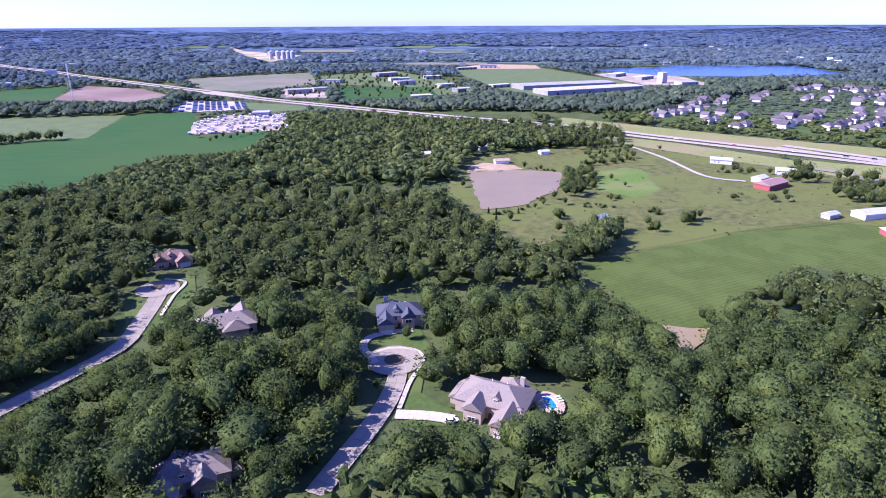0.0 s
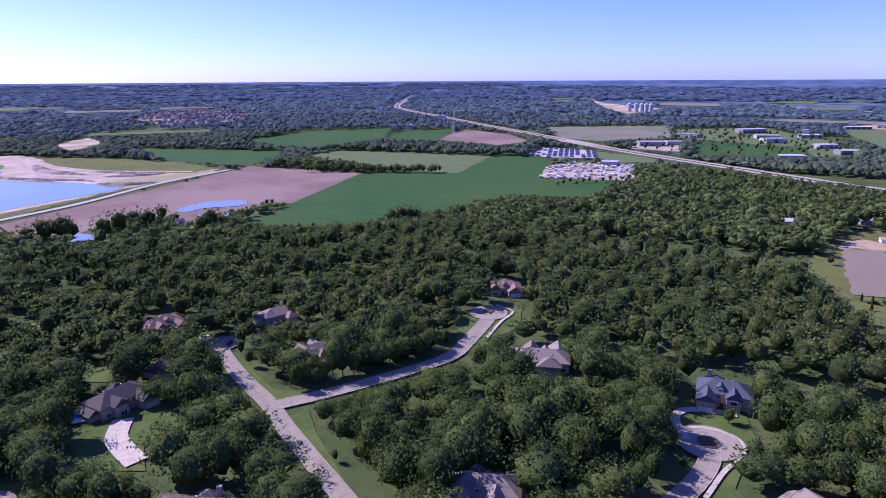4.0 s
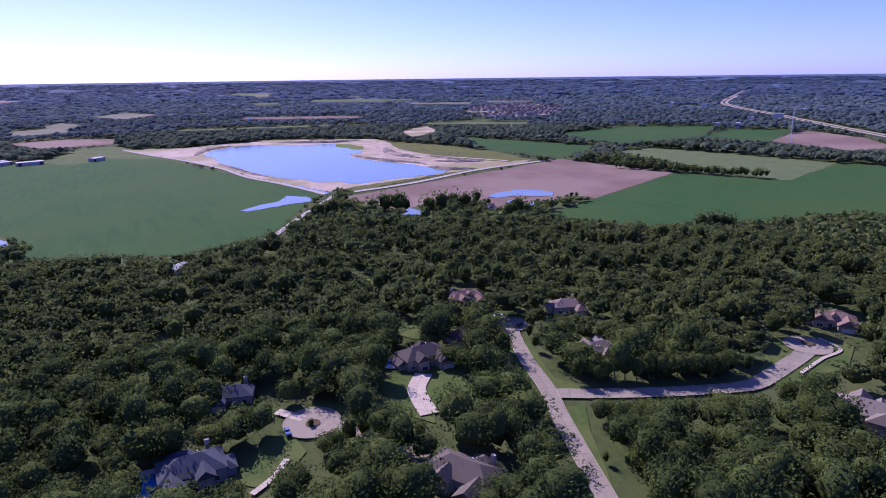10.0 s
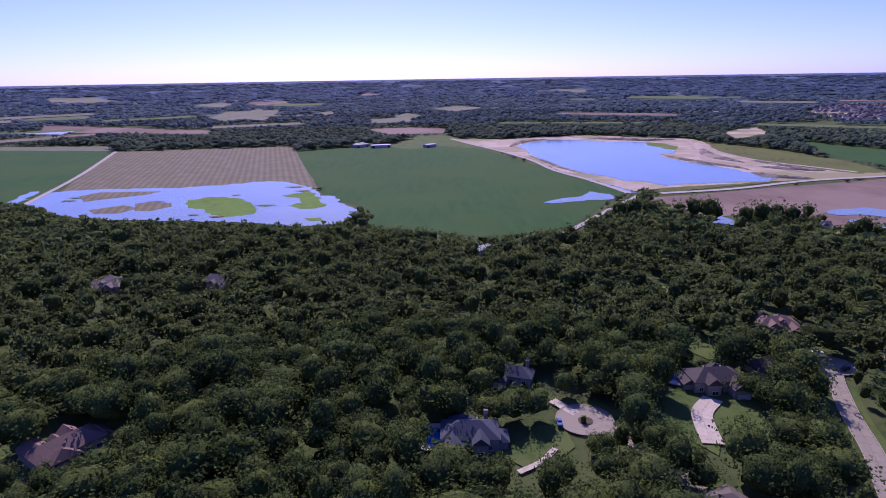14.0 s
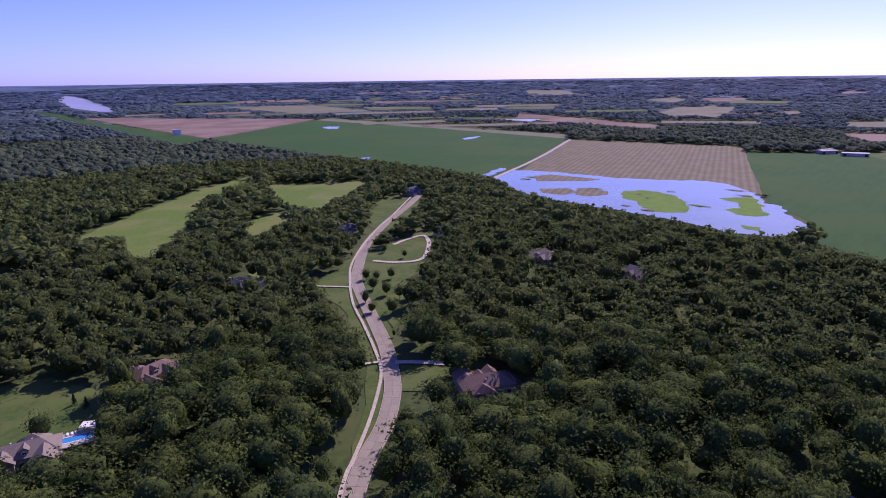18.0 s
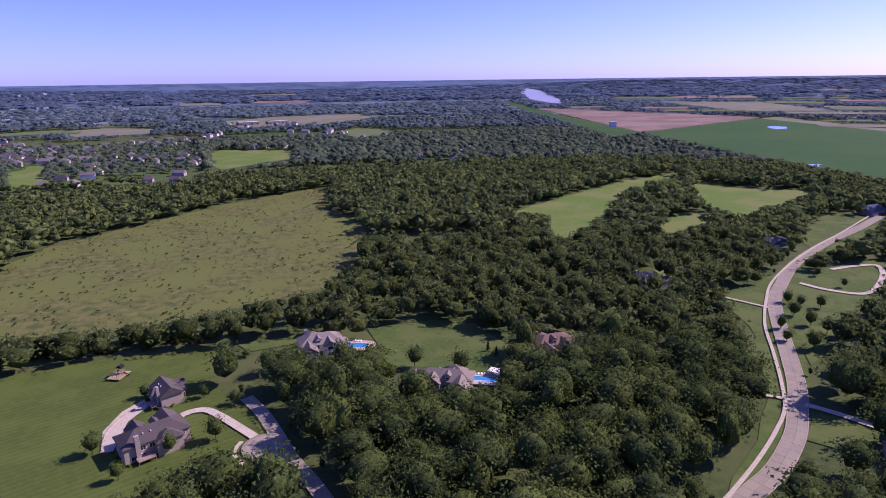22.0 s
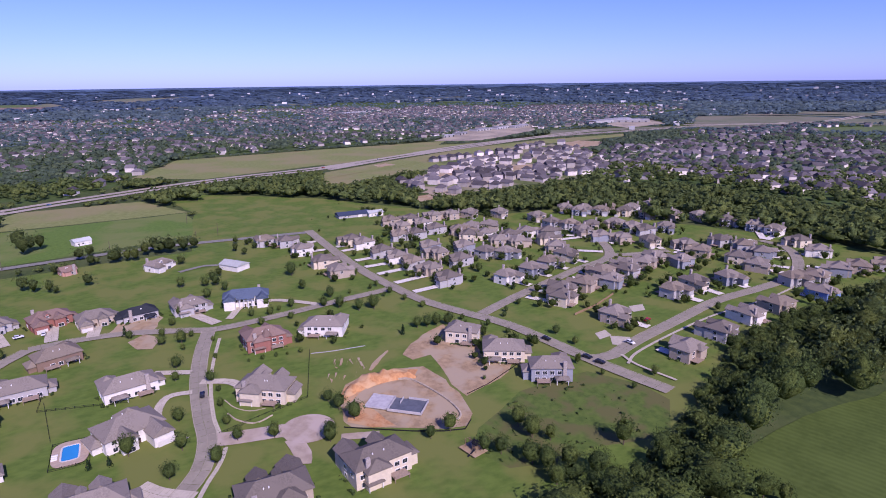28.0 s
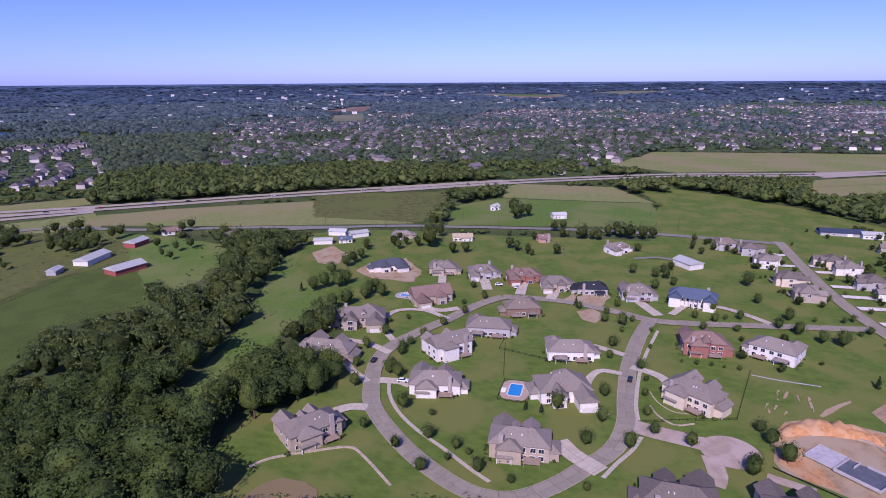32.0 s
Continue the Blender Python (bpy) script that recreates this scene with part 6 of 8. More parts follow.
for tx, ty, th in ((183, 93, 9), (205, 106, 9), (247, 116, 8), (261, 108, 8), (204, 39, 10), (201, 22, 9), (185, 25, 8), (269, 27, 8), (297, 26, 9), (317, 53, 6), (250, 13, 7), (221, 24, 8), (199, 4, 8), (196, -8, 9), (188, -26, 9), (188, 11, 9), (215, -31, 9), (202, -37, 9), (173, -91, 11), (307, -66, 12), (273, -85, 8), (272, -95, 9), (336, 29, 8), (339, 6, 9), (386, -36, 12), (319, -17, 7), (321, -46, 8), (327, -29, 7), (300, -47, 6), (237, 11, 7),):
    garden_tree(tx, ty, th)
for tx, ty, th in ((168, 76, 8), (162, 64, 8), (207, 111, 9), (240, 130, 8), (222, 130, 8), (205, 126, 8), (188, 119, 9), (227, 115, 8), (244, 99, 8), (280, 101, 8), (308, 103, 7), (323, 115, 7), (298, 35, 7), (344, -1, 10), (163, -73, 9), (268, -76, 6),):
    garden_tree(tx, ty, th)
for tx, ty, th in ((284, 201, 12), (291, 198, 13), (295, 191, 14), (302, 189, 12), (315, 208, 11), (283, 166, 10), (290, 159, 11), (298, 167, 10), (188, 144, 15), (184, 138, 16), (186, 135, 15), (174, 134, 15), (176, 130, 14), (180, 130, 13), (198, 152, 14), (197, 144, 14), (388, 154, 12), (393, 146, 12), (415, 120, 14), (410, 113, 12), (406, 104, 12), (412, 84, 12), (447, 109, 10), (461, 91, 12), (512, 143, 18), (460, 76, 16), (462, 63, 14), (474, 41, 18), (440, 32, 10), (485, -5, 9),):
    garden_tree(tx, ty, th)
for tx, ty, th in ((383, 10, 10), (402, 8, 9), (395, 175, 22), (454, 197, 18), (396, 185, 12), (384, 195, 12), (380, 219, 10), (387, 30, 9), (361, 15, 8), (583, 235, 12), (588, 228, 13), (592, 221, 13), (597, 215, 14), (601, 208, 14), (606, 201, 13), (611, 194, 14), (622, 192, 12), (439, -173, 10), (423, -182, 9), (407, -190, 10), (379, -197, 9), (343, -195, 8), (337, -202, 9), (347, -151, 9), (371, -138, 9), (412, -122, 10), (427, -122, 10), (419, -128, 9), (341, -219, 8), (308, -156, 6),):
    garden_tree(tx, ty, th)
for tx, ty, th in ((469, 75, 14), (463, 68, 13), (476, 58, 15), (485, 53, 16), (477, 32, 15), (482, 25, 14), (408, 179, 20), (429, 181, 16), (430, 191, 15), (396, 179, 13), (480, 101, 13), (488, 96, 12), (534, 151, 20), (522, 141, 18), (526, 135, 16), (374, 216, 10), (352, 208, 12), (342, 208, 12), (333, 208, 12), (391, 202, 12), (397, 195, 10), (462, -4, 9), (450, -10, 8), (396, 12, 8), (384, 16, 9), (371, 5, 8), (403, 100, 8), (410, 207, 9),):
    garden_tree(tx, ty, th)
for tx, ty, th in ((165, -92, 11), (150, -119, 13), (161, -97, 8), (179, -67, 9), (208, -33, 9), (160, -78, 9), (307, -71, 11), (272, -90, 9), (271, -101, 9), (267, -78, 8), (335, -52, 9), (316, -54, 9), (76, -199, 10), (64, -182, 8), (51, -194, 9), (37, -198, 11), (33, -222, 7), (45, -230, 7), (68, -236, 7), (112, -140, 11), (108, -144, 9), (115, -137, 9), (126, -131, 12), (131, -122, 13), (141, -127, 11), (120, -122, 10), (100, -127, 9),):
    garden_tree(tx, ty, th)
for tx, ty, th in ((-58, -226, 13), (-40, -235, 12), (-75, -243, 5), (-77, -237, 5),):
    garden_tree(tx, ty, th)
for tx, ty, th in ((-249, -260, 9), (-239, -244, 10), (-237, -231, 10), (-220, -231, 9), (-217, -208, 11), (-260, -249, 9), (-252, -254, 8), (-364, -332, 9), (-347, -314, 9), (-301, -294, 8), (-299, -273, 8), (-212, -218, 8), (-235, -235, 9), (-237, -221, 10), (-329, -348, 9)):
    garden_tree(tx, ty, th)
for tx, ty, th in ((130, 352, 9), (152, 365, 11), (140, 389, 7), (84, 314, 14), (94, 333, 12), (104, 347, 11), (80, 323, 11), (71, 315, 14), (60, 298, 14), (74, 378, 9), (112, 230, 9), (101, 436, 12), (94, 444, 12), (112, 460, 10), (35, 388, 5), (50, 390, 5), (70, 421, 5), (30, 390, 5), (122, 428, 5), (106, 407, 4), (208, 421, 7), (282, 471, 16), (289, 471, 12), (273, 476, 10), (233, 417, 8), (244, 417, 8), (290, 422, 14), (299, 415, 14), (310, 412, 14), (286, 429, 12),):
    garden_tree(tx, ty, th)
for tx, ty, th in ((247, 508, 9), (237, 508, 9), (216, 604, 7), (273, 499, 8), (-15, 218, 8), (80, 425, 9), (85, 411, 8), (129, 366, 7), (159, 372, 10), (166, 377, 9), (22, 359, 9), (29, 351, 10), (141, 460, 6), (136, 482, 7), (84, 517, 7), (71, 526, 8), (15, 461, 8), (8, 604, 9), (16, 595, 10), (28, 612, 9), (53, 612, 10), (67, 611, 12), (79, 611, 12), (91, 617, 13), (102, 617, 13), (114, 617, 13), (125, 617, 13), (135, 611, 12), (147, 612, 12), (159, 618, 12),):
    garden_tree(tx, ty, th)
for tx, ty, th in ((172, 624, 12), (184, 624, 11), (190, 612, 7), (127, 535, 8), (135, 537, 8), (143, 539, 8), (152, 544, 8), (161, 549, 7), (90, 434, 12), (96, 431, 13), (104, 440, 12), (115, 452, 9), (23, 378, 4), (34, 376, 5), (50, 394, 4), (63, 403, 5), (70, 411, 5), (43, 375, 7), (120, 421, 6), (149, 363, 12), (155, 363, 11), (235, 508, 9), (245, 508, 9), (250, 502, 8), (296, 496, 14), (280, 480, 11), (295, 476, 11), (229, 417, 8), (236, 417, 8),):
    garden_tree(tx, ty, th)
for tx, ty, th in ((177, 141, 14), (178, 137, 15), (184, 135, 14), (186, 131, 14), (192, 129, 13), (200, 132, 12), (186, 143, 14), (194, 141, 14), (201, 138, 13), (157, 141, 22), (174, 159, 14), (174, 148, 13), (165, 147, 12), (167, 141, 12), (161, 155, 14), (252, 176, 12), (262, 174, 12), (270, 170, 13), (280, 168, 12), (290, 167, 12), (232, 168, 12), (229, 161, 11), (282, 208, 6), (297, 434, 15), (298, 422, 16), (303, 416, 16), (312, 412, 15), (328, 418, 15), (337, 419, 14), (278, 472, 17),):
    garden_tree(tx, ty, th)
for tx, ty, th in ((300, 491, 16), (297, 470, 11), (250, 431, 8), (322, 365, 12), (306, 343, 9), (303, 332, 9), (321, 345, 11), (331, 341, 12), (367, 385, 13), (378, 386, 13), (367, 340, 14), (356, 322, 13), (364, 323, 14),):
    garden_tree(tx, ty, th)
for tx, ty, th in ((-463, 251, 17), (-458, 259, 18), (-453, 267, 17), (-439, 273, 16), (-489, 233, 13), (-416, 307, 13), (-406, 314, 12), (-433, 358, 10), (-464, 412, 9), (-458, 416, 8),):
    garden_tree(tx, ty, th)

# young trees set along the streets
rs = random.Random(19)
for street in ("west_loop", "north_loop", "main_street", "vale_street", "glen_street"):
    line, half = next((l, w) for n, l, w in LINES if n == street)
    d = np.gradient(line, axis=0)
    d /= np.hypot(d[:, 0], d[:, 1])[:, None]
    for i in range(2, len(line) - 2, 3):
        for side in (-1, 1):
            if rs.random() < 0.42:
                continue
            x, y = line[i, 0] - d[i, 1] * side * (half + 1.4 + rs.uniform(0, 2.5)), line[i, 1] + d[i, 0] * side * (half + 1.4 + rs.uniform(0, 2.5))
            if min(np.hypot(q[:, 0] - x, q[:, 1] - y).min() - w for n, q, w in LINES) < 0.6 or any(math.hypot(x - a, y - b) < r for a, b, r in HOMES):
                continue
            garden_tree(x, y, rs.uniform(3.6, 6.8))

# ---- woods ----
def inside(poly, x, y):
    x0, y0 = poly[:, 0], poly[:, 1]
    x1, y1 = np.roll(x0, -1), np.roll(y0, -1)
    out = np.zeros(x.shape, bool)
    box = (x >= x0.min()) & (x <= x0.max()) & (y >= y0.min()) & (y <= y0.max())
    if not box.any():
        return out
    px, py = x[box], y[box]
    odd = np.zeros(px.shape, bool)
    for a, b, c, d in zip(x0, y0, x1, y1):
        if b != d:
            odd ^= ((b > py) != (d > py)) & (px < (c - a) * (py - b) / (d - b) + a)
    out[box] = odd
    return out


def near_line(line, reach, x, y):
    box = (x > line[:, 0].min() - reach) & (x < line[:, 0].max() + reach) & (y > line[:, 1].min() - reach) & (y < line[:, 1].max() + reach)
    out = np.zeros(x.shape, bool)
    if box.any():
        px, py = x[box], y[box]
        d = np.full(px.shape, 1e9)
        for (a, b), (c, e) in zip(line[:-1], line[1:]):
            u, w = c - a, e - b
            t = np.clip(((px - a) * u + (py - b) * w) / max(1e-6, u * u + w * w), 0, 1)
            d = np.minimum(d, np.hypot(px - a - t * u, py - b - t * w))
        out[box] = d < reach
    return out


# ---- yards, pools, walls, vehicles ----
NEW_DRIVE = mat("new_drive_concrete", (0.660, 0.610, 0.520), (0.580, 0.535, 0.455), 0.5, 0.9, island=0.06)
for hx, hy, d in DRIVES:
    u = d / np.hypot(*d)
    p, q = np.array((hx, hy)) + u * 6.0, np.array((hx, hy)) + d - u * 4.6
    side = np.array((-u[1], u[0])) * 2.5
    v, f = ribbon(np.array([p + side, (p + q) / 2 + side, q + side]), 2.6, next_layer(), 0.01)
    tagged(new("driveway", mesh_of("driveway", v, f, NEW_DRIVE)), "short pale concrete driveway before a home", "driveway", kind="structure")

POOL_WATER = water_mat("pool_water", (0.02, 0.26, 0.55), 0.06, 0.1)
COPING = mat("pool_coping", (0.62, 0.58, 0.52), (0.52, 0.48, 0.43), 1.5, 0.8)
DECKS = {"tan": mat("pool_deck_tan", (0.44, 0.34, 0.25), (0.36, 0.28, 0.21), 0.8, 0.9), "grey": mat("pool_deck_grey", (0.40, 0.38, 0.36), (0.33, 0.31, 0.30), 0.8, 0.9),
         "white": mat("pool_deck_white", (0.72, 0.70, 0.66), (0.63, 0.61, 0.58), 0.8, 0.85)}
STONE = mat("wall_stone", (0.46, 0.38, 0.28), (0.34, 0.28, 0.21), 1.2, 0.95, island=0.12)
CONCRETE = mat("new_concrete", (0.46, 0.44, 0.43), (0.36, 0.34, 0.34), 0.6, 0.9)
SLAB = mat("wet_slab", (0.12, 0.13, 0.15), (0.09, 0.10, 0.12), 0.4, 0.5)
WOOD = mat("fence_wood", (0.30, 0.20, 0.12), (0.20, 0.13, 0.08), 2.0, 0.9)
BLACK = mat("black_metal", (0.02, 0.02, 0.022), (0.012, 0.012, 0.014), 2.0, 0.6)
PAINTS = {k: mat(k + "_car_paint", c, tuple(v * 0.92 for v in c), 2.0, 0.25, spec=0.5) for k, c in {
    "white": (0.75, 0.75, 0.75), "black": (0.02, 0.02, 0.025), "red": (0.40, 0.03, 0.03), "blue": (0.10, 0.18, 0.38)}.items()}
TYRE = mat("tyre_rubber", (0.02, 0.02, 0.02), (0.015, 0.015, 0.015), 4.0, 0.9)


def curve_ring(l, w, rounded, grow, n=36):
    out = []
    for i in range(n):
        a = 2 * math.pi * i / n
        c, s = math.cos(a), math.sin(a)
        e = 1.0 if rounded else 0.28
        k = 1 + (0.16 * math.cos(2 * a + 0.6) if rounded else 0)
        out.append(((l / 2) * k * math.copysign(abs(c) ** e, c) + grow * c * 1.2, (w / 2) * k * math.copysign(abs(s) ** e, s) + grow * s * 1.2))
    return out


def slab_of(name, outer, inner, z0, z1, material):
    """A slab with an outline and, if given, a hole."""
    bm = bmesh.new()
    n = len(outer)
    rings = []
    for z in (z0, z1):
        rings.append([[bm.verts.new((x, y, z)) for x, y in ring] for ring in ((outer, inner) if inner else (outer,))])
    for i in range(n):
        j = (i + 1) % n
        bm.faces.new((rings[0][0][i], rings[0][0][j], rings[1][0][j], rings[1][0][i]))
        if inner:
            bm.faces.new((rings[1][0][i], rings[1][0][j], rings[1][1][j], rings[1][1][i]))
            bm.faces.new((rings[1][1][i], rings[1][1][j], rings[0][1][j], rings[0][1][i]))
    if not inner:
        bm.faces.new(rings[1][0])
    bmesh.ops.recalc_face_normals(bm, faces=bm.faces[:])
    return mesh_bm(name, bm, material)


def pool(x, y, turn, l, w, deck, rounded, fenced):
    ob = tagged(new("swimming_pool"), f"{'curved' if rounded else 'rectangular'} blue swimming pool with a {deck} paved deck", "swimming pool", "pools")
    ob.matrix_basis = pose(x, y, LAYER[0] + 0.02, 0, 0, turn)
    HOMES.append((x, y, l * 0.5 + 4.5))
    c0, c1, c2 = curve_ring(l, w, rounded, 0), curve_ring(l, w, rounded, 0.45), curve_ring(l, w, rounded, 2.6)
    part("deck", slab_of("deck", c2, c1, -0.3, 0.10, DECKS[deck]), ob)
    part("coping", slab_of("coping", c1, c0, -0.3, 0.16, COPING), ob)
    part("water", slab_of("water", c0, None, -0.3, 0.03, POOL_WATER), ob, "clear blue pool water")
    f = box_mesh("lounger", (0.7, 1.9, 0.4), TRIM, 0.08)
    for i in range(3):
        part("lounger", f, ob, "white sun lounger", pose(-l * 0.3 + i * 1.3, w / 2 + 2.0, 0.10))
    if fenced:
        pts = [(-l / 2 - 3.4, -w / 2 - 3.4), (l / 2 + 3.4, -w / 2 - 3.4), (l / 2 + 3.4, w / 2 + 3.4), (-l / 2 - 3.4, w / 2 + 3.4), (-l / 2 - 3.4, -w / 2 - 3.4)]
        m = pose(x, y, 0, 0, 0, turn)
        fence([tuple((m @ Vector((*p, 0)))[:2]) for p in pts], 1.3, "black", "black metal fence round a pool")


def fence(pts, h, kind, label):
    """Posts with two rails, or with boards, along a line."""
    ob = tagged(new("fence"), label, "fence")
    m = WOOD if kind == "wood" else BLACK
    base = Vector((*pts[0], 0))
    ob.location = base
    post = box_mesh("post", (0.14, 0.14, h + 0.1), m)
    for a, b in zip(pts, pts[1:]):
        d = math.hypot(b[0] - a[0], b[1] - a[1])
        n = max(1, int(d / (7.0 if d > 60 else 3.0)))
        t = math.degrees(math.atan2(b[1] - a[1], b[0] - a[0]))
        for i in range(n):
            part("post", post, ob, at=pose(a[0] + (b[0] - a[0]) * i / n - base.x, a[1] + (b[1] - a[1]) * i / n - base.y, 0, 0, 0, t))
        bm = bmesh.new()
        solid = label.startswith(("brown board", "black silt"))
        for z in ([(0.1, h)] if solid else [(h * 0.35, h * 0.35 + 0.1), (h * 0.85, h * 0.85 + 0.1)]):
            add_box(bm, 0, d, -0.03, 0.03, *z)
        part("rail", mesh_bm("rail", bm, m), ob, at=pose(a[0] - base.x, a[1] - base.y, 0, 0, 0, t))


def stone_wall(pts, h, w, label):
    """A low wall of separate rough blocks."""
    line = smooth_line(pts, 1.1)
    rs = np.random.default_rng(len(pts) * 7 + int(h * 10))
    d = np.gradient(line, axis=0)
    d /= np.maximum(1e-6, np.hypot(d[:, 0], d[:, 1]))[:, None]
    nrm = np.stack([-d[:, 1], d[:, 0]], 1)
    v, f = [], []
    for i in range(len(line) - 1):
        for c in range(max(1, int(h / 0.35))):
            z0, z1 = c * 0.35 - (0.2 if c == 0 else 0), c * 0.35 + 0.345
            k, e = len(v), w / 2 * (1 - 0.06 * c) + rs.uniform(-0.03, 0.03)
            for z in (z0, z1 + rs.uniform(-0.015, 0.02)):
                for q, side in ((i, -e), (i + 1, -e), (i + 1, e), (i, e)):
                    p = line[q] + nrm[q] * side
                    v.append((p[0], p[1], z))
            f += [(k + 4, k + 5, k + 6, k + 7), (k, k + 1, k + 5, k + 4), (k + 1, k + 2, k + 6, k + 5), (k + 2, k + 3, k + 7, k + 6), (k + 3, k, k + 4, k + 7)]
    cen = np.array((*line[0], 0.0))
    me = mesh_of("stones", np.array(v) - cen, f, CONCRETE if "pipe" in label else STONE)
    ob = tagged(new("wall_strip" if "pipe" in label else "retaining_wall", me), label, "wall")
    ob.location = cen


def car_meshes(paint):
    def body():
        bm = bmesh.new()
        side = ((-2.3, 0.45), (-2.25, 0.95), (-1.3, 1.0), (-0.75, 1.05), (0.9, 1.05), (1.75, 0.98), (2.3, 0.8), (2.35, 0.4))
        a = [bm.verts.new((x, -0.9, z)) for x, z in side]
        b = [bm.verts.new((x, 0.9, z)) for x, z in side]
        bm.faces.new(a)
        bm.faces.new(b[::-1])
        for i in range(len(side)):
            j = (i + 1) % len(side)
            bm.faces.new((a[j], a[i], b[i], b[j]))
        bmesh.ops.recalc_face_normals(bm, faces=bm.faces[:])
        return mesh_bm("body", bm, PAINTS[paint])

    def cabin(name, grow, z0, z1, m):
        bm = bmesh.new()
        lo = [bm.verts.new(p) for p in ((-1.9, -0.82, z0), (1.15, -0.82, z0), (1.15, 0.82, z0), (-1.9, 0.82, z0))]
        hi = [bm.verts.new(p) for p in ((-1.45 - grow, -0.68 - grow, z1), (0.4 + grow, -0.68 - grow, z1), (0.4 + grow, 0.68 + grow, z1), (-1.45 - grow, 0.68 + grow, z1))]
        bm.faces.new(hi)
        for i in range(4):
            bm.faces.new((lo[i], lo[(i + 1) % 4], hi[(i + 1) % 4], hi[i]))
        return mesh_bm(name, bm, m)

    def wheel():
        bm = bmesh.new()
        bmesh.ops.create_cone(bm, cap_ends=True, segments=14, radius1=0.34, radius2=0.34, depth=0.22, matrix=Matrix.Rotation(math.pi / 2, 4, "X"))
        return mesh_bm("wheel", bm, TYRE)
    return (shared(("car", paint), body), shared("cabin", lambda: cabin("cabin_glass", 0, 1.0, 1.45, GLASS)),
            shared(("car_roof", paint), lambda: box_mesh("car_roof", (1.8, 1.36, 0.06), PAINTS[paint], 0.02)), shared("wheel", wheel))


def car(x, y, turn, paint):
    ob = tagged(new("car"), f"{paint} car standing on the pavement", "car", "cars")
    ob.matrix_basis = pose(x, y, LAYER[0] + 0.01, 0, 0, turn)
    b, c, r, w = car_meshes(paint)
    part("body", b, ob)
    part("cabin_glass", c, ob, "dark car windows")
    part("car_roof", r, ob, at=pose(-0.52, 0, 1.44))
    for px in (-1.45, 1.45):
        for py in (-0.82, 0.82):
            part("wheel", w, ob, at=pose(px, py, 0.34))


def foundation(x, y, turn):
    ob = tagged(new("house_foundation"), "new house foundation of pale concrete walls round a dark slab", "foundation")
    ob.matrix_basis = pose(x, y, LAYER[0], 0, 0, turn)
    part("slab", box_mesh("slab", (13, 10, 0.2), SLAB), ob, "dark wet basement slab", pose(2.5, 0, -0.05))
    part("slab", box_mesh("slab", (9, 9.4, 0.35), CONCRETE), ob, "pale garage slab", pose(-9.0, 0.5, -0.05))
    for px, py, l, w, h in ((2.5, -5.1, 13.6, 0.22, 1.1), (5.2, 5.1, 8.2, 0.22, 1.1), (9.15, 0, 0.22, 9.9, 1.1), (-4.15, 0, 0.22, 9.9, 1.1), (-9, 5.4, 9.4, 0.22, 0.6), (-13.6, 0.5, 0.22, 9.6, 0.6), (-9, -4.4, 9.4, 0.22, 0.4), (-1.0, 3.0, 0.22, 4.2, 1.1)):
        part("wall", box_mesh("wall", (l, w, h), CONCRETE, 0.02), ob, at=pose(px, py, -0.1))


def clay_bank(pts, half=5.0, high=3.4, kind="dug", label="long heap of dug orange clay"):
    """A heaped bank of dug earth."""
    line = smooth_line(pts, half * 0.3)
    d = np.gradient(line, axis=0)
    d /= np.hypot(d[:, 0], d[:, 1])[:, None]
    nrm = np.stack([-d[:, 1], d[:, 0]], 1)
    v, m = [], 9
    for i, (p, n) in enumerate(zip(line, nrm)):
        e = math.sin(math.pi * (i + 0.5) / len(line)) ** 0.5
        for j in range(m):
            u = j / (m - 1) * 2 - 1
            q = p + n * u * half * e
            z = (1 - u * u) * high * e * (1 + 0.8 * noise.noise(Vector((q[0] * 0.4, q[1] * 0.4, 0)))) + 0.6 * noise.noise(Vector((q[0] * 1.1, q[1] * 1.3, 3)))
            v.append((q[0], q[1], max(0.05, z) if abs(u) < 1 else -0.1))
    f = [(i * m + j, i * m + j + 1, (i + 1) * m + j + 1, (i + 1) * m + j) for i in range(len(line) - 1) for j in range(m - 1)]
    cen = np.array((*line[len(line) // 2], 0.0))
    ob = tagged(new("clay_mound", mesh_of("clay_mound", np.array(v) - cen, f, GROUND_KINDS[kind][0], True)), label, "mound")
    ob.location = cen


def play_set(x, y, turn):
    ob = tagged(new("play_set"), "wooden garden play set with a slide on bark mulch", "play set", "play sets")
    ob.matrix_basis = pose(x, y, LAYER[0], 0, 0, turn)
    part("mulch_bed", box_mesh("mulch_bed", (8, 6, 0.12), GROUND_KINDS["clay"][0]), ob)
    leg = box_mesh("post", (0.16, 0.16, 3.0), WOOD)
    for px, py in ((-2.4, -1), (-2.4, 1), (-0.6, -1), (-0.6, 1), (2.8, -1), (2.8, 1)):
        part("post", leg, ob, at=pose(px, py, 0.1))
    part("platform", box_mesh("platform", (2.0, 2.2, 0.12), WOOD), ob, at=pose(-1.5, 0, 1.4))
    part("roof", roof_mesh(2.0, 2.2, "gable", 0.8, BLACK, 0.2), ob, "dark canopy roof", pose(-1.5, 0, 3.0))
    part("beam", box_mesh("beam", (3.6, 0.16, 0.16), WOOD), ob, at=pose(1.1, 0, 3.0))
    part("slide", box_mesh("slide", (0.6, 3.2, 0.08), PAINTS["black"]), ob, at=pose(-1.5, 2.4, 0.2, -24))
    seat = box_mesh("swing", (0.5, 0.25, 0.05), BLACK)
    for px in (0.4, 1.8):
        part("swing", seat, ob, at=pose(px, 0, 0.7))


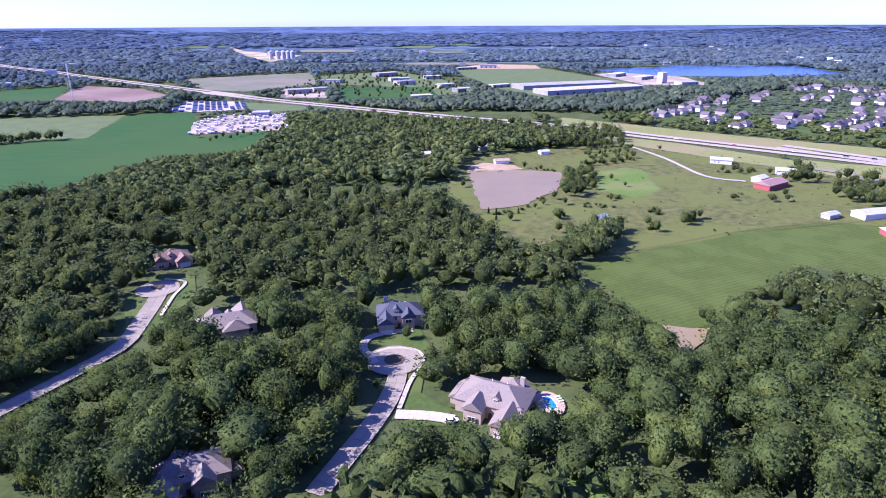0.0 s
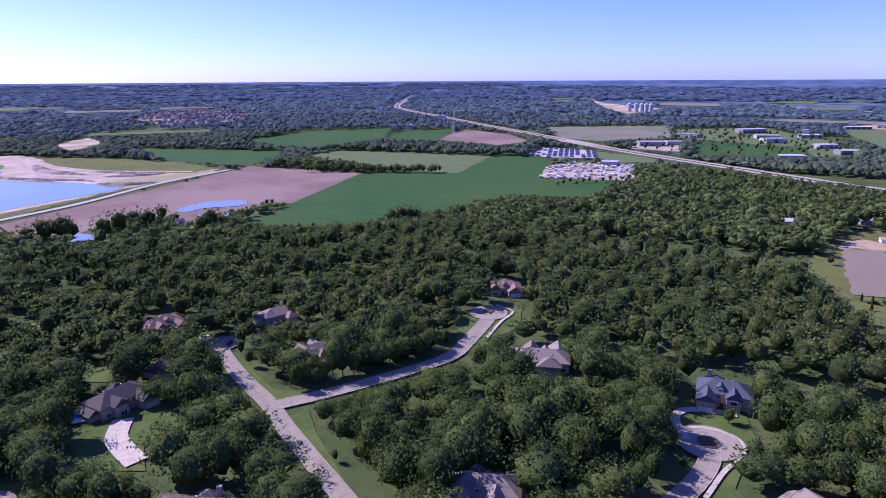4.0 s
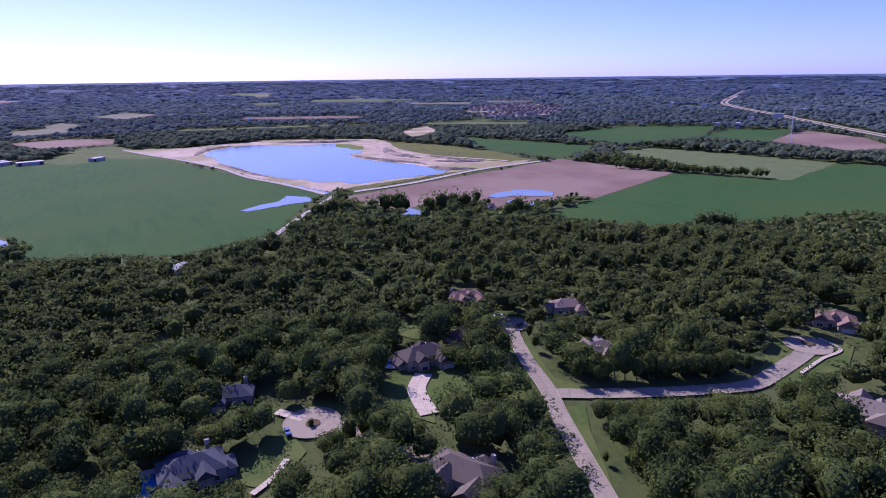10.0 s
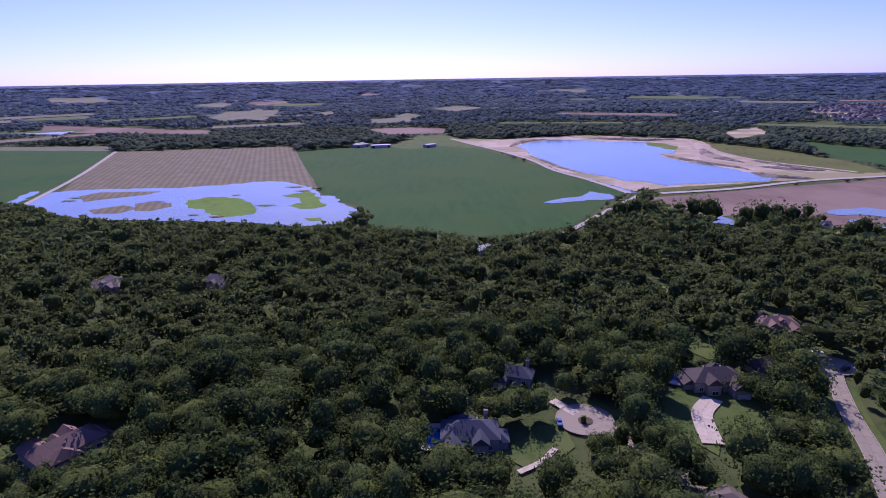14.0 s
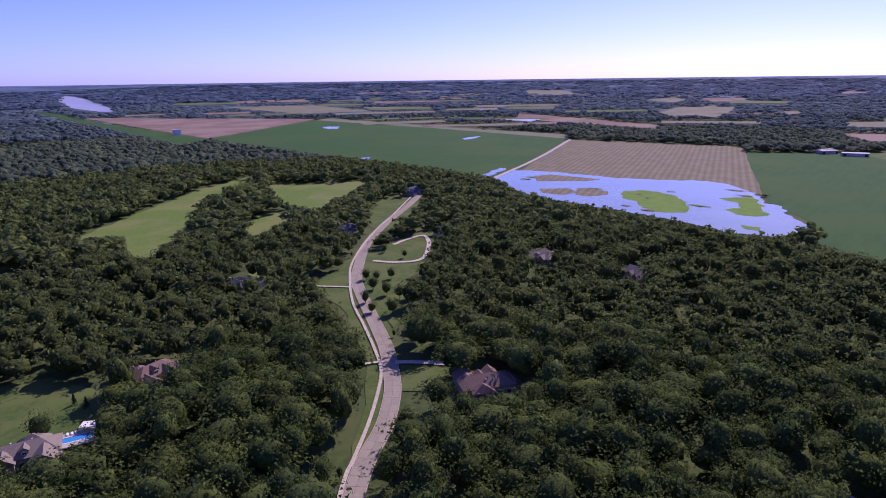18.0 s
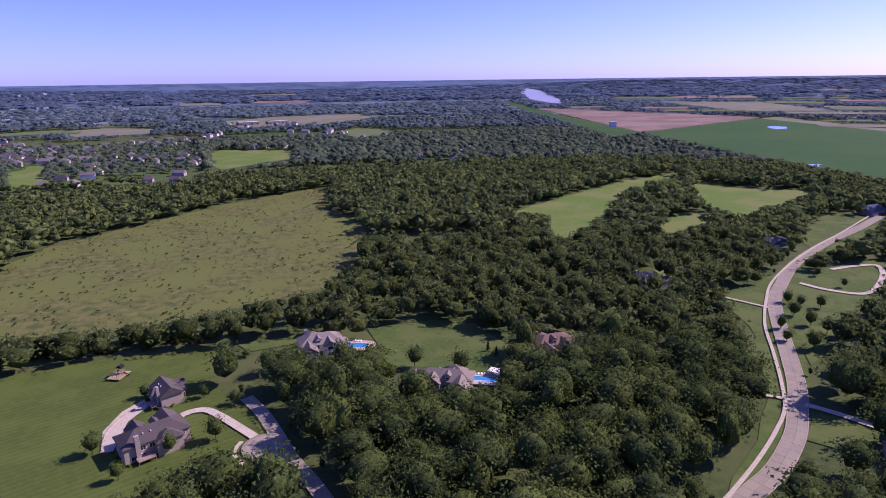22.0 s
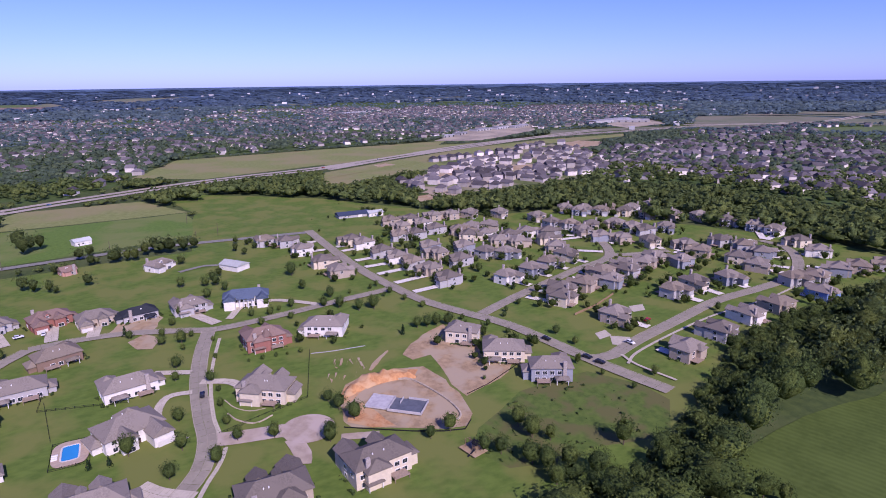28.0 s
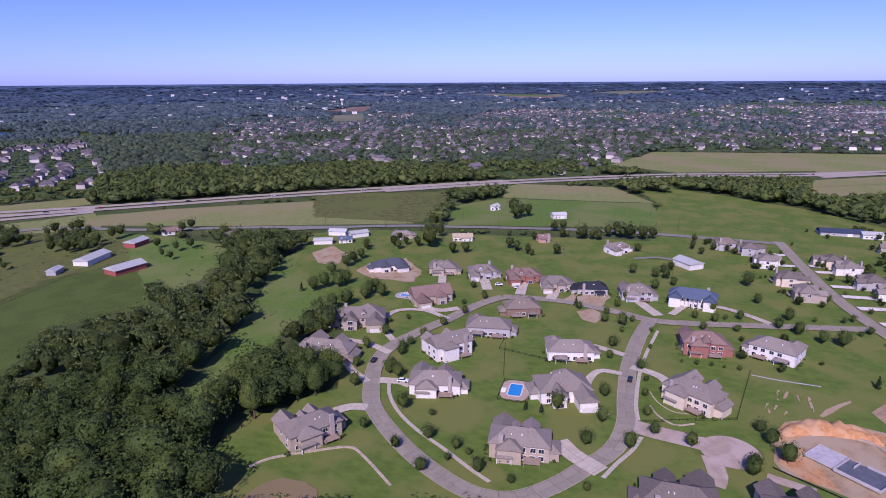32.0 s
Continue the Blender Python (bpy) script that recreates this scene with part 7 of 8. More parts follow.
def pergola(x, y, turn):
    ob = tagged(new("pergola"), "white flat-roofed pool shelter on posts", "pergola")
    ob.matrix_basis = pose(x, y, 0, 0, 0, turn)
    part("roof", box_mesh("roof", (10.5, 4.2, 0.25), TRIM, 0.03), ob, at=pose(0, 0, 2.9))
    post = box_mesh("post", (0.2, 0.2, 2.95), TRIM)
    for px in (-4.9, 0, 4.9):
        for py in (-1.8, 1.8):
            part("post", post, ob, at=pose(px, py, 0))


WORKS_WALL = mat("works_cladding", (0.34, 0.33, 0.32), (0.27, 0.26, 0.26), 0.1, 0.7, per_object=0.4)
WORKS_ROOF = mat("works_roof", (0.40, 0.39, 0.385), (0.31, 0.30, 0.30), 0.06, 0.7, per_object=0.4)


def works(x, y, turn, l, d, h, wall):
    ob = tagged(new("industrial_building"), "long white flat-roofed industrial building" if l > 100 else "pale metal commercial building with a flat roof", "building", "industrial buildings")
    ob.matrix_basis = pose(x, y, float(far_rise(x, y)), 0, 0, turn)
    part("wall", wall_mesh(l, d, h, WORKS_WALL), ob)
    part("roof", roof_mesh(l, d, "gable", 0.05, WORKS_ROOF, 0.4), ob, at=pose(0, 0, h))
    dr = shared("dock_door", lambda: box_mesh("dock_door", (4, 0.2, 4), GLASS))
    for i in range(min(6, max(1, int(l / 12)))):
        part("dock_door", dr, ob, "dark loading door", pose(-l * 0.4 + i * l * 0.8 / max(1, min(6, int(l / 12)) - 0.999), -d / 2 - 0.1, 0))


def silo(x, y):
    z = float(far_rise(x, y))
    ob = tagged(new("silo"), "pale concrete silo at a far plant", "silo", "silos")
    ob.location = (x, y, z)
    bm = bmesh.new()
    bmesh.ops.create_cone(bm, cap_ends=True, segments=16, radius1=8, radius2=8, depth=28, matrix=Matrix.Translation((0, 0, 14)))
    part("shell", mesh_bm("shell", bm, CONCRETE), ob)
    bm = bmesh.new()
    bmesh.ops.create_cone(bm, cap_ends=True, segments=16, radius1=8.4, radius2=2, depth=4, matrix=Matrix.Translation((0, 0, 30)))
    part("cap", mesh_bm("cap", bm, CONCRETE), ob)


def mast(x, y, h):
    ob = tagged(new("lattice_mast"), "tall pale lattice mast beside fields", "mast")
    ob.location = (x, y, 0)
    leg = box_mesh("leg", (0.35, 0.35, h), TRIM)
    for i in range(3):
        part("leg", leg, ob, at=pose(1.0 * math.cos(i * 2.094), 1.0 * math.sin(i * 2.094), 0))
    brace = box_mesh("brace", (2.1, 0.2, 0.2), TRIM)
    for i in range(int(h / 6)):
        part("brace", brace, ob, at=pose(0, 0, i * 6 + 3, 0, 0, i * 60))


def water_tower(x, y):
    z = float(far_rise(x, y))
    ob = tagged(new("water_tower"), "white water tower on the far skyline", "water tower")
    ob.location = (x, y, z)
    bm = bmesh.new()
    bmesh.ops.create_cone(bm, cap_ends=True, segments=12, radius1=3.5, radius2=2.5, depth=30, matrix=Matrix.Translation((0, 0, 15)))
    part("stem", mesh_bm("stem", bm, TRIM), ob)
    bm = bmesh.new()
    bmesh.ops.create_uvsphere(bm, u_segments=16, v_segments=10, radius=8, matrix=Matrix.Translation((0, 0, 34)) @ Matrix.Diagonal((1, 1, 0.7, 1)))
    part("tank", mesh_bm("tank", bm, TRIM), ob)


def pole(x, y):
    ob = tagged(new("utility_pole"), "grey wooden utility pole beside the road", "utility pole", "utility poles")
    ob.location = (x, y, 0)
    bm = bmesh.new()
    bmesh.ops.create_cone(bm, cap_ends=True, segments=7, radius1=0.2, radius2=0.13, depth=11, matrix=Matrix.Translation((0, 0, 5.3)))
    part("pole", shared("pole", lambda: mesh_bm("pole", bm, BARK)), ob)
    part("crossarm", shared("crossarm", lambda: box_mesh("crossarm", (2.4, 0.14, 0.14), BARK)), ob, at=pose(0, 0, 9.8, 0, 0, 20))


def rows_of_trailers():
    """Parked trailers in the storage lot, and the dark basins and panels of the plant beside it."""
    rs = np.random.default_rng(5)
    for lot, gap, size, m, label in (("storage_lot", (4.2, 15.0), (8.5, 2.7, 3.0), mat("trailer_white", (0.55, 0.53, 0.50), (0.45, 0.43, 0.41), 0.3, 0.5, island=0.55), "rows of white trailers parked in a lot"),
                                     ("plant_lot", (9.0, 20.0), (17.0, 6.0, 1.5), mat("basin_dark", (0.05, 0.07, 0.11), (0.04, 0.05, 0.08), 0.3, 0.4, island=0.3), "rows of dark basins of a treatment plant")):
        poly = LOTS[lot]
        lo, hi = poly.min(0), poly.max(0)
        t = 0.35
        c, s = math.cos(t), math.sin(t)
        v, f = [], []
        for i in range(-60, 60):
            for j in range(-30, 30):
                x, y = poly.mean(0) + np.array((i * gap[0] * c - j * gap[1] * s, i * gap[0] * s + j * gap[1] * c))
                if not inside(poly, np.array([x]), np.array([y]))[0] or rs.random() < (0.45 if lot == "storage_lot" else 0.12):
                    continue
                k, l, w, h = len(v), size[0] * rs.uniform(0.7, 1.1), size[1], size[2] * rs.uniform(0.75, 1.1)
                for z in (0.5, h):
                    for a, b in ((-w / 2, -l / 2), (w / 2, -l / 2), (w / 2, l / 2), (-w / 2, l / 2)):
                        v.append((x + a * c - b * s, y + a * s + b * c, z))
                f += [(k + 4, k + 5, k + 6, k + 7), (k, k + 1, k + 5, k + 4), (k + 1, k + 2, k + 6, k + 5), (k + 2, k + 3, k + 7, k + 6), (k + 3, k, k + 4, k + 7)]
        if v:
            tagged(new("parked_trailers" if lot == "storage_lot" else "plant_basins", mesh_of(lot, v, f, m)), label, "trailers" if lot == "storage_lot" else "basins", kind="stuff")


pool(212.2, 57.4, 7, 9.5, 5, 'tan', False, True)
pool(35.1, 172.4, -71, 6.5, 4, 'tan', True, False)
pool(-18.3, -261.8, 161, 9, 4.6, 'tan', False, False)
pool(-65.5, -216.1, 159, 10, 3.6, 'grey', False, False)
pool(-183.3, -0.0, 174, 10, 5, 'white', False, False)
pool(-219.5, 98.0, 51, 6.5, 3.8, 'white', True, False)
pool(295.9, 146.8, -84, 5, 3, 'grey', False, False)
car(214.2, 122.5, 10, 'black')
car(201.9, 102.2, -76, 'white')
car(237.6, 16.1, 0, 'black')
car(235.4, -137.6, -156, 'black')
car(211.3, -144.5, -153, 'black')
car(237.0, -197.2, -63, 'red')
car(285.7, 131.1, -61, 'black')
car(332.5, 102.1, -66, 'white')
car(332.7, 91.2, 6, 'white')
car(337.4, 20.0, -3, 'black')
car(-189.3, 44.3, -6, 'blue')
car(-245.8, 158.3, 53, 'white')
car(-223.6, 170.1, 118, 'black')
car(-238.7, 168.0, 68, 'white')
car(204.8, -146.8, -148, 'black')
car(217.1, -171.7, -167, 'white')
car(71.7, -147.2, -139, 'white')
car(2.3, 162.1, 11, 'white')
car(378.6, 566.3, -22, 'black')
car(396.8, 553.2, -22, 'black')
car(411.6, 534.8, -22, 'red')
car(446.3, 502.6, -23, 'blue')
car(469.7, 479.8, -23, 'black')
car(525.2, 415.0, -24, 'white')
car(590.6, 342.5, -25, 'white')
car(633.1, 286.0, -47, 'white')
car(668.7, 245.2, -47, 'black')
car(728.1, 172.4, -46, 'blue')
car(827.4, 21.8, -47, 'red')
car(895.1, -140.6, -49, 'red')
car(959.9, -240.0, -49, 'white')
car(298.4, 621.3, -46, 'red')
car(253.2, 660.5, -47, 'white')
car(341.8, 589.4, -46, 'white')
car(202.4, 701.3, -48, 'red')
stone_wall([(231.5, 7.9), (224.0, 4.4), (219.1, -1.0), (219.1, -6.7)], 1, 0.5, 'low tan stone retaining wall on a lawn')
stone_wall([(220.5, 7.0), (214.0, 3.5), (209.8, -2.5), (213.2, -8.7)], 1, 0.5, 'low tan stone retaining wall on a lawn')
stone_wall([(132.7, 123.2), (139.4, 119.4), (148.6, 107.9), (154.1, 99.2), (151.9, 92.5), (141.5, 76.8)], 0.7, 0.9, 'pale stone edging above a clay pond')
stone_wall([(73.7, -199.9), (75.5, -210.8), (73.1, -221.4), (67.0, -230.6)], 0.9, 0.6, 'curved stone patio wall beside the lawn')
stone_wall([(223.3, -60.6), (220.9, -65.5), (209.0, -70.9), (197.6, -74.2), (188.1, -74.7), (184.6, -71.8)], 1.2, 0.7, 'tan block retaining wall of a building pit')
stone_wall([(262.7, -30.3), (261.7, -40.3), (261.9, -55.5)], 0.35, 0.7, 'pale strip of laid pipe on grass')
fence([(195.0, -32.3), (188.7, -44.5), (183.6, -54.7), (179.7, -64.8), (178.2, -72.5), (183.5, -77.0)], 0.8, 'black', 'black silt fence round a building pit')
fence([(258.6, -167.8), (266.0, -185.8), (278.4, -205.9)], 1.6, 'wood', 'brown board fence behind a house')
fence([(253.9, 74.3), (222.7, 65.6)], 1.2, 'black', 'thin black garden fence')
fence([(272.3, 77.5), (248.3, 75.4), (243.9, 42.8)], 1.2, 'black', 'thin black garden fence')
fence([(265.5, -30.1), (222.2, -23.1), (206.8, 10.2)], 1.3, 'black', 'thin black garden fence')
fence([(194.1, 351.3), (228.0, 359.2), (274.4, 370.9), (294.0, 377.6)], 1.2, 'wood', 'old wooden field fence')
fence([(84.0, 306.5), (123.0, 325.6), (179.0, 350.6), (244.0, 370.4)], 1.2, 'wood', 'old wooden field fence')
fence([(201.4, -82.9), (205.7, -93.6), (211.4, -103.0), (219.5, -116.1)], 0.8, 'black', 'black silt fence round a building pit')
foundation(201.4, -55.8, -125)
clay_bank([(216.4, -36.7), (223.6, -44.2), (227.0, -53.7), (226.2, -62.4), (222.0, -68.0)])
play_set(165, -70, 20)
play_set(82.9, -257.1, 70)
pergola(-72.6, -216.9, 138)
works(241.1, 1250.9, 19, 205, 55, 8, 'white')
works(271.9, 1163.0, 24, 215, 50, 8, 'white')
works(-240.8, 1365.0, -7, 40, 25, 7, 'white')
works(-141.0, 1534.7, 44, 60, 26, 9, 'white')
works(-98.7, 1406.9, 21, 44, 22, 7, 'white')
works(-81.4, 1324.0, 34, 40, 25, 8, 'white')
works(-24.8, 1459.6, 28, 40, 20, 7, 'white')
works(-36.6, 1066.7, 27, 33, 20, 6, 'white')
works(3.6, 1257.4, 38, 35, 20, 7, 'white')
works(37.2, 1171.8, 31, 37, 20, 7, 'white')
works(-267.9, 1154.0, 30, 46, 25, 8, 'white')
works(-233.3, 1190.9, 30, 33, 20, 7, 'white')
works(-253.9, 861.6, 8, 23, 20, 6, 'white')
works(413.6, 1506.6, 51, 58, 24, 7, 'white')
works(452.0, 1421.5, 46, 56, 22, 7, 'white')
works(460.6, 1323.2, 40, 18, 13, 22, 'white')
works(496.3, 1281.4, 24, 44, 22, 7, 'white')
works(63.5, 1759.1, 28, 60, 16, 6, 'white')
works(129.7, 1825.2, -1, 48, 20, 8, 'white')
works(112.2, 1252.9, 32, 42, 16, 6, 'white')
works(1532.1, -1143.1, -113, 120, 40, 8, 'white')
works(320.5, -1760.5, -113, 114, 20, 6, 'white')
works(-1106.2, -122.5, 139, 28, 14, 5, 'white')
works(-1091.9, -85.2, 104, 34, 14, 5, 'white')
works(-1086.1, 2.2, 131, 21, 12, 5, 'white')
works(-650.7, 2511.5, 66, 108, 20, 14, 'white')
works(1565.5, -1134.9, -96, 69, 40, 8, 'white')
works(-1124.0, -128.0, 142, 29, 10, 5, 'white')
works(148.5, -1819.7, -156, 58, 25, 8, 'white')
works(69.1, -1832.0, -155, 61, 20, 8, 'white')
works(1302.8, -483.7, -54, 42, 20, 5, 'white')
works(1354.6, -538.8, -49, 41, 20, 5, 'white')
works(1444.0, -632.5, -61, 63, 25, 5, 'white')
works(1475.6, -699.9, -57, 61, 25, 6, 'white')
works(1499.1, -767.8, -52, 85, 20, 6, 'white')
works(1548.0, -1089.1, -65, 200, 35, 9, 'white')
works(3093.3, 1944.8, -46, 76, 30, 9, 'white')
works(3207.7, 1874.3, -59, 103, 30, 9, 'white')
works(3241.5, 1719.9, -50, 134, 40, 9, 'white')
works(3557.1, 1401.4, -63, 208, 30, 9, 'white')
works(2432.5, -523.8, -56, 157, 30, 8, 'white')
silo(-614.4, 2274.4)
silo(-588.6, 2268.9)
silo(-567.3, 2264.3)
silo(-550.3, 2260.7)
silo(-533.4, 2257.2)
mast(-615.0, 1032.9, 62)
water_tower(2334.8, 1440.9)
pole(438.0, 292.8)
pole(446.0, 238.5)
pole(458.8, 199.5)
pole(474.7, 146.9)
pole(489.1, 82.6)
pole(497.4, 23.7)
pole(858.8, 100.4)
pole(577.7, 33.3)
pole(520.7, 7.7)
pole(464.4, 226.4)
pole(495.9, 186.8)
rows_of_trailers()
for bank, half, high in (([(-984, 445), (-925, 426), (-883, 418), (-849, 424), (-822, 432)], 11, 4.0), ([(-782, 431), (-755, 456), (-738, 492)], 7, 3.0),
                         ([(-736, 396), (-706, 405), (-689, 425), (-690, 443)], 7, 3.0), ([(-925, 355), (-882, 360), (-821, 377), (-782, 400), (-749, 406)], 6, 2.6),
                         ([(-1184, 308), (-1151, 355), (-1128, 403), (-1136, 462)], 10, 4.0), ([(-1061, 141), (-1131, 171), (-1181, 229)], 8, 3.0),
                         ([(-848, 452), (-800, 462), (-750, 482)], 6, 2.4), ([(-945, 154), (-876, 166), (-815, 174), (-751, 193)], 4, 1.8)):
    clay_bank(bank, half, high, "rubble", "dark bank of rubble beside the quarry lake")

def open_ground(x, y, chance, seen=False):
    """Where a clearing, a water, a road or a house is."""
    out = np.zeros(x.shape, bool)
    for kind, poly in CLEAR:
        if kind == "thicket" or (seen and kind in ("lawn", "mead") and np.ptp(poly[:, 0]) * np.ptp(poly[:, 1]) < 3600):
            continue
        hit = inside(poly, x, y)
        if kind == "suburb" and not seen:
            hit &= chance > 0.60
        elif kind == "suburbnew" and not seen:
            hit &= chance > 0.3
        elif kind == "suburbthin":
            hit &= chance > 0.86
        out |= hit
    for name, line, reach in LINES:
        if name != "fir_lane":
            out |= near_line(line, reach, x, y)
    for hx, hy, r in HOMES:
        out |= np.hypot(x - hx, y - hy) < r * (0.74 if seen else 0.95)
    return out


def wood_spots(r0, r1, gap, seed, tall, sight=True, fat=(0.44, 0.60), glades=None):
    """Feet and sizes of the trees of a ring of wood, off all open ground and out of the view of it."""
    rs = np.random.default_rng(seed)
    n = int(r1 / gap) + 2
    gx_, gy_ = np.meshgrid(np.arange(-n, n + 1), np.arange(-n, n + 1))
    x = ((gx_ + 0.5 * (gy_ % 2)) * gap).ravel().astype(float)
    y = (gy_ * gap * 0.87).ravel().astype(float)
    x += rs.uniform(-0.38, 0.38, x.shape) * gap
    y += rs.uniform(-0.38, 0.38, y.shape) * gap
    r = np.hypot(x, y)
    keep = (r >= r0) & (r < r1)
    x, y, r = x[keep], y[keep], r[keep]
    h = tall * rs.uniform(0.62, 1.28, x.shape)
    chance = rs.uniform(0, 1, x.shape)
    bad = open_ground(x, y, chance) | inside(LOTS["young_wood"], x, y) | np.isin(np.floor(x / 15).astype(int) * 4001 + np.floor(y / 15).astype(int), HOME_CELLS)
    if sight:
        # where a crown would hide open ground the tree stays lower, or away
        good, cut = np.zeros(x.shape, bool), np.ones(x.shape)
        for kind, poly in CLEAR:
            if kind == "suburb":
                good |= inside(poly, x, y)
        for lower in (1.0, 0.72, 0.5, 0.32):
            hidden = np.zeros(x.shape, bool)
            for share in (0.2, 0.45, 0.66):
                k = EYE / (EYE - h * lower * share)
                hidden |= open_ground(x * k, y * k, chance, True)
            fits = ~hidden & ~good
            fits &= ~good
            cut = np.where(fits, lower, cut)
            good |= fits
        bad |= ~good
        h = h * cut
    else:
        cut = np.ones(x.shape)
    x, y, h, cut = x[~bad], y[~bad], h[~bad], cut[~bad]
    if glades is not None:
        # thin places and gaps between the far woods
        thin = np.array([noise.noise(Vector((a * 0.0045, b * 0.0045, seed))) + 0.5 * noise.noise(Vector((a * 0.017, b * 0.017, seed + 3))) for a, b in zip(x, y)])
        keep = thin + rs.uniform(-0.12, 0.12, x.shape) < glades
        x, y, h, cut = x[keep], y[keep], h[keep], cut[keep]
        h *= np.clip((4950 - np.hypot(x, y)) / 1700, 0.22, 1.0)
    rad = gap * (fat[0] + fat[1] * rs.uniform(0, 1, x.shape) ** 1.7) * cut ** 0.7
    # no crown reaches far over a road
    for name, line, reach in LINES:
        if reach < 6 and name != "fir_lane" and np.hypot(line[:, 0], line[:, 1]).min() < 520:
            for room in (6.5, 4.5, 3.0, 1.5):
                rad = np.where(near_line(line, reach + room, x, y), np.minimum(rad, room * 0.72 + 0.3), rad)
    h = np.minimum(h, rad * 4.0)
    plot = np.zeros(x.shape, bool)
    for kind, poly in CLEAR:
        if kind == "suburb":
            plot |= inside(poly, x, y)
    h = np.where(inside(LOTS["suburb_east"], x, y), h * 0.5, h)   # low garden trees among newer homes
    h, rad = np.where(plot, h * 0.72, h), np.where(plot, np.minimum(rad, 6.8), rad)
    return np.stack([x, y, far_rise(x, y)], 1), np.stack([rad, h], 1)


# grassy islets in the flood water
rp = random.Random(5)
flood = LOTS["flood_water"]
for _ in range(16):
    x, y = rp.uniform(flood[:, 0].min(), flood[:, 0].max()), rp.uniform(flood[:, 1].min(), flood[:, 1].max())
    if not inside(flood, np.array([x]), np.array([y]))[0]:
        continue
    a0, b0 = rp.uniform(1.5, 4), rp.uniform(3, 14)
    area(rp.choice(("marsh", "stubble")), "islet", [(x + a0 * math.cos(q) * rp.uniform(0.4, 1.2), y + b0 * math.sin(q) * rp.uniform(0.4, 1.2)) for q in np.linspace(0, 5.6, 9)])

# far patchwork of fields between the woods
rp = random.Random(77)
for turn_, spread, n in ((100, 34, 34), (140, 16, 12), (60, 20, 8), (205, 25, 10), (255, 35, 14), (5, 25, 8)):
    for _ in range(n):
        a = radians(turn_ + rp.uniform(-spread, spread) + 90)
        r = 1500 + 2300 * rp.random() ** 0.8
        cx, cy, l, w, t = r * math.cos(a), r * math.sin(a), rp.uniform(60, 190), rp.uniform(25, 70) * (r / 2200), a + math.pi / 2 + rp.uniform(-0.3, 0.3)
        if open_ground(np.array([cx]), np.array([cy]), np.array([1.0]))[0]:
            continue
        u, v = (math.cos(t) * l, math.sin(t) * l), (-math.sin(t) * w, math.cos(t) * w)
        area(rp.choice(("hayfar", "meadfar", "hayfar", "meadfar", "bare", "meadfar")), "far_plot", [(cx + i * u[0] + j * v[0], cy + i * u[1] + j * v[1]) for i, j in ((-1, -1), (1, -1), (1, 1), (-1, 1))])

# ---- far homes ----
rs = np.random.default_rng(31)
wv, wf, rv, rf, FAR_HOMES = [], [], [], [], []


def far_home(x, y, t, l, w, h):
    FAR_HOMES.append((x, y))
    c, s = math.cos(t), math.sin(t)
    z = float(far_rise(x, y))
    def put(a, b, q):
        return (x + a * c - b * s, y + a * s + b * c, z + q)
    k = len(wv)
    wv.extend(put(a * l / 2, b * w / 2, q) for q in (-0.5, h) for a, b in ((-1, -1), (1, -1), (1, 1), (-1, 1)))
    wf.extend([(k, k + 1, k + 5, k + 4), (k + 1, k + 2, k + 6, k + 5), (k + 2, k + 3, k + 7, k + 6), (k + 3, k, k + 4, k + 7)])
    k = len(rv)
    e, g = 0.6, l / 2 - w / 2 * rs.choice((0.0, 0.9))
    rv.extend([put(-l / 2 - e, -w / 2 - e, h), put(l / 2 + e, -w / 2 - e, h), put(l / 2 + e, w / 2 + e, h), put(-l / 2 - e, w / 2 + e, h), put(-g, 0, h + w * 0.36), put(g, 0, h + w * 0.36)])
    rf.extend([(k, k + 1, k + 5, k + 4), (k + 1, k + 2, k + 5, k + 5), (k + 2, k + 3, k + 4, k + 5), (k + 3, k, k + 4, k + 4)])


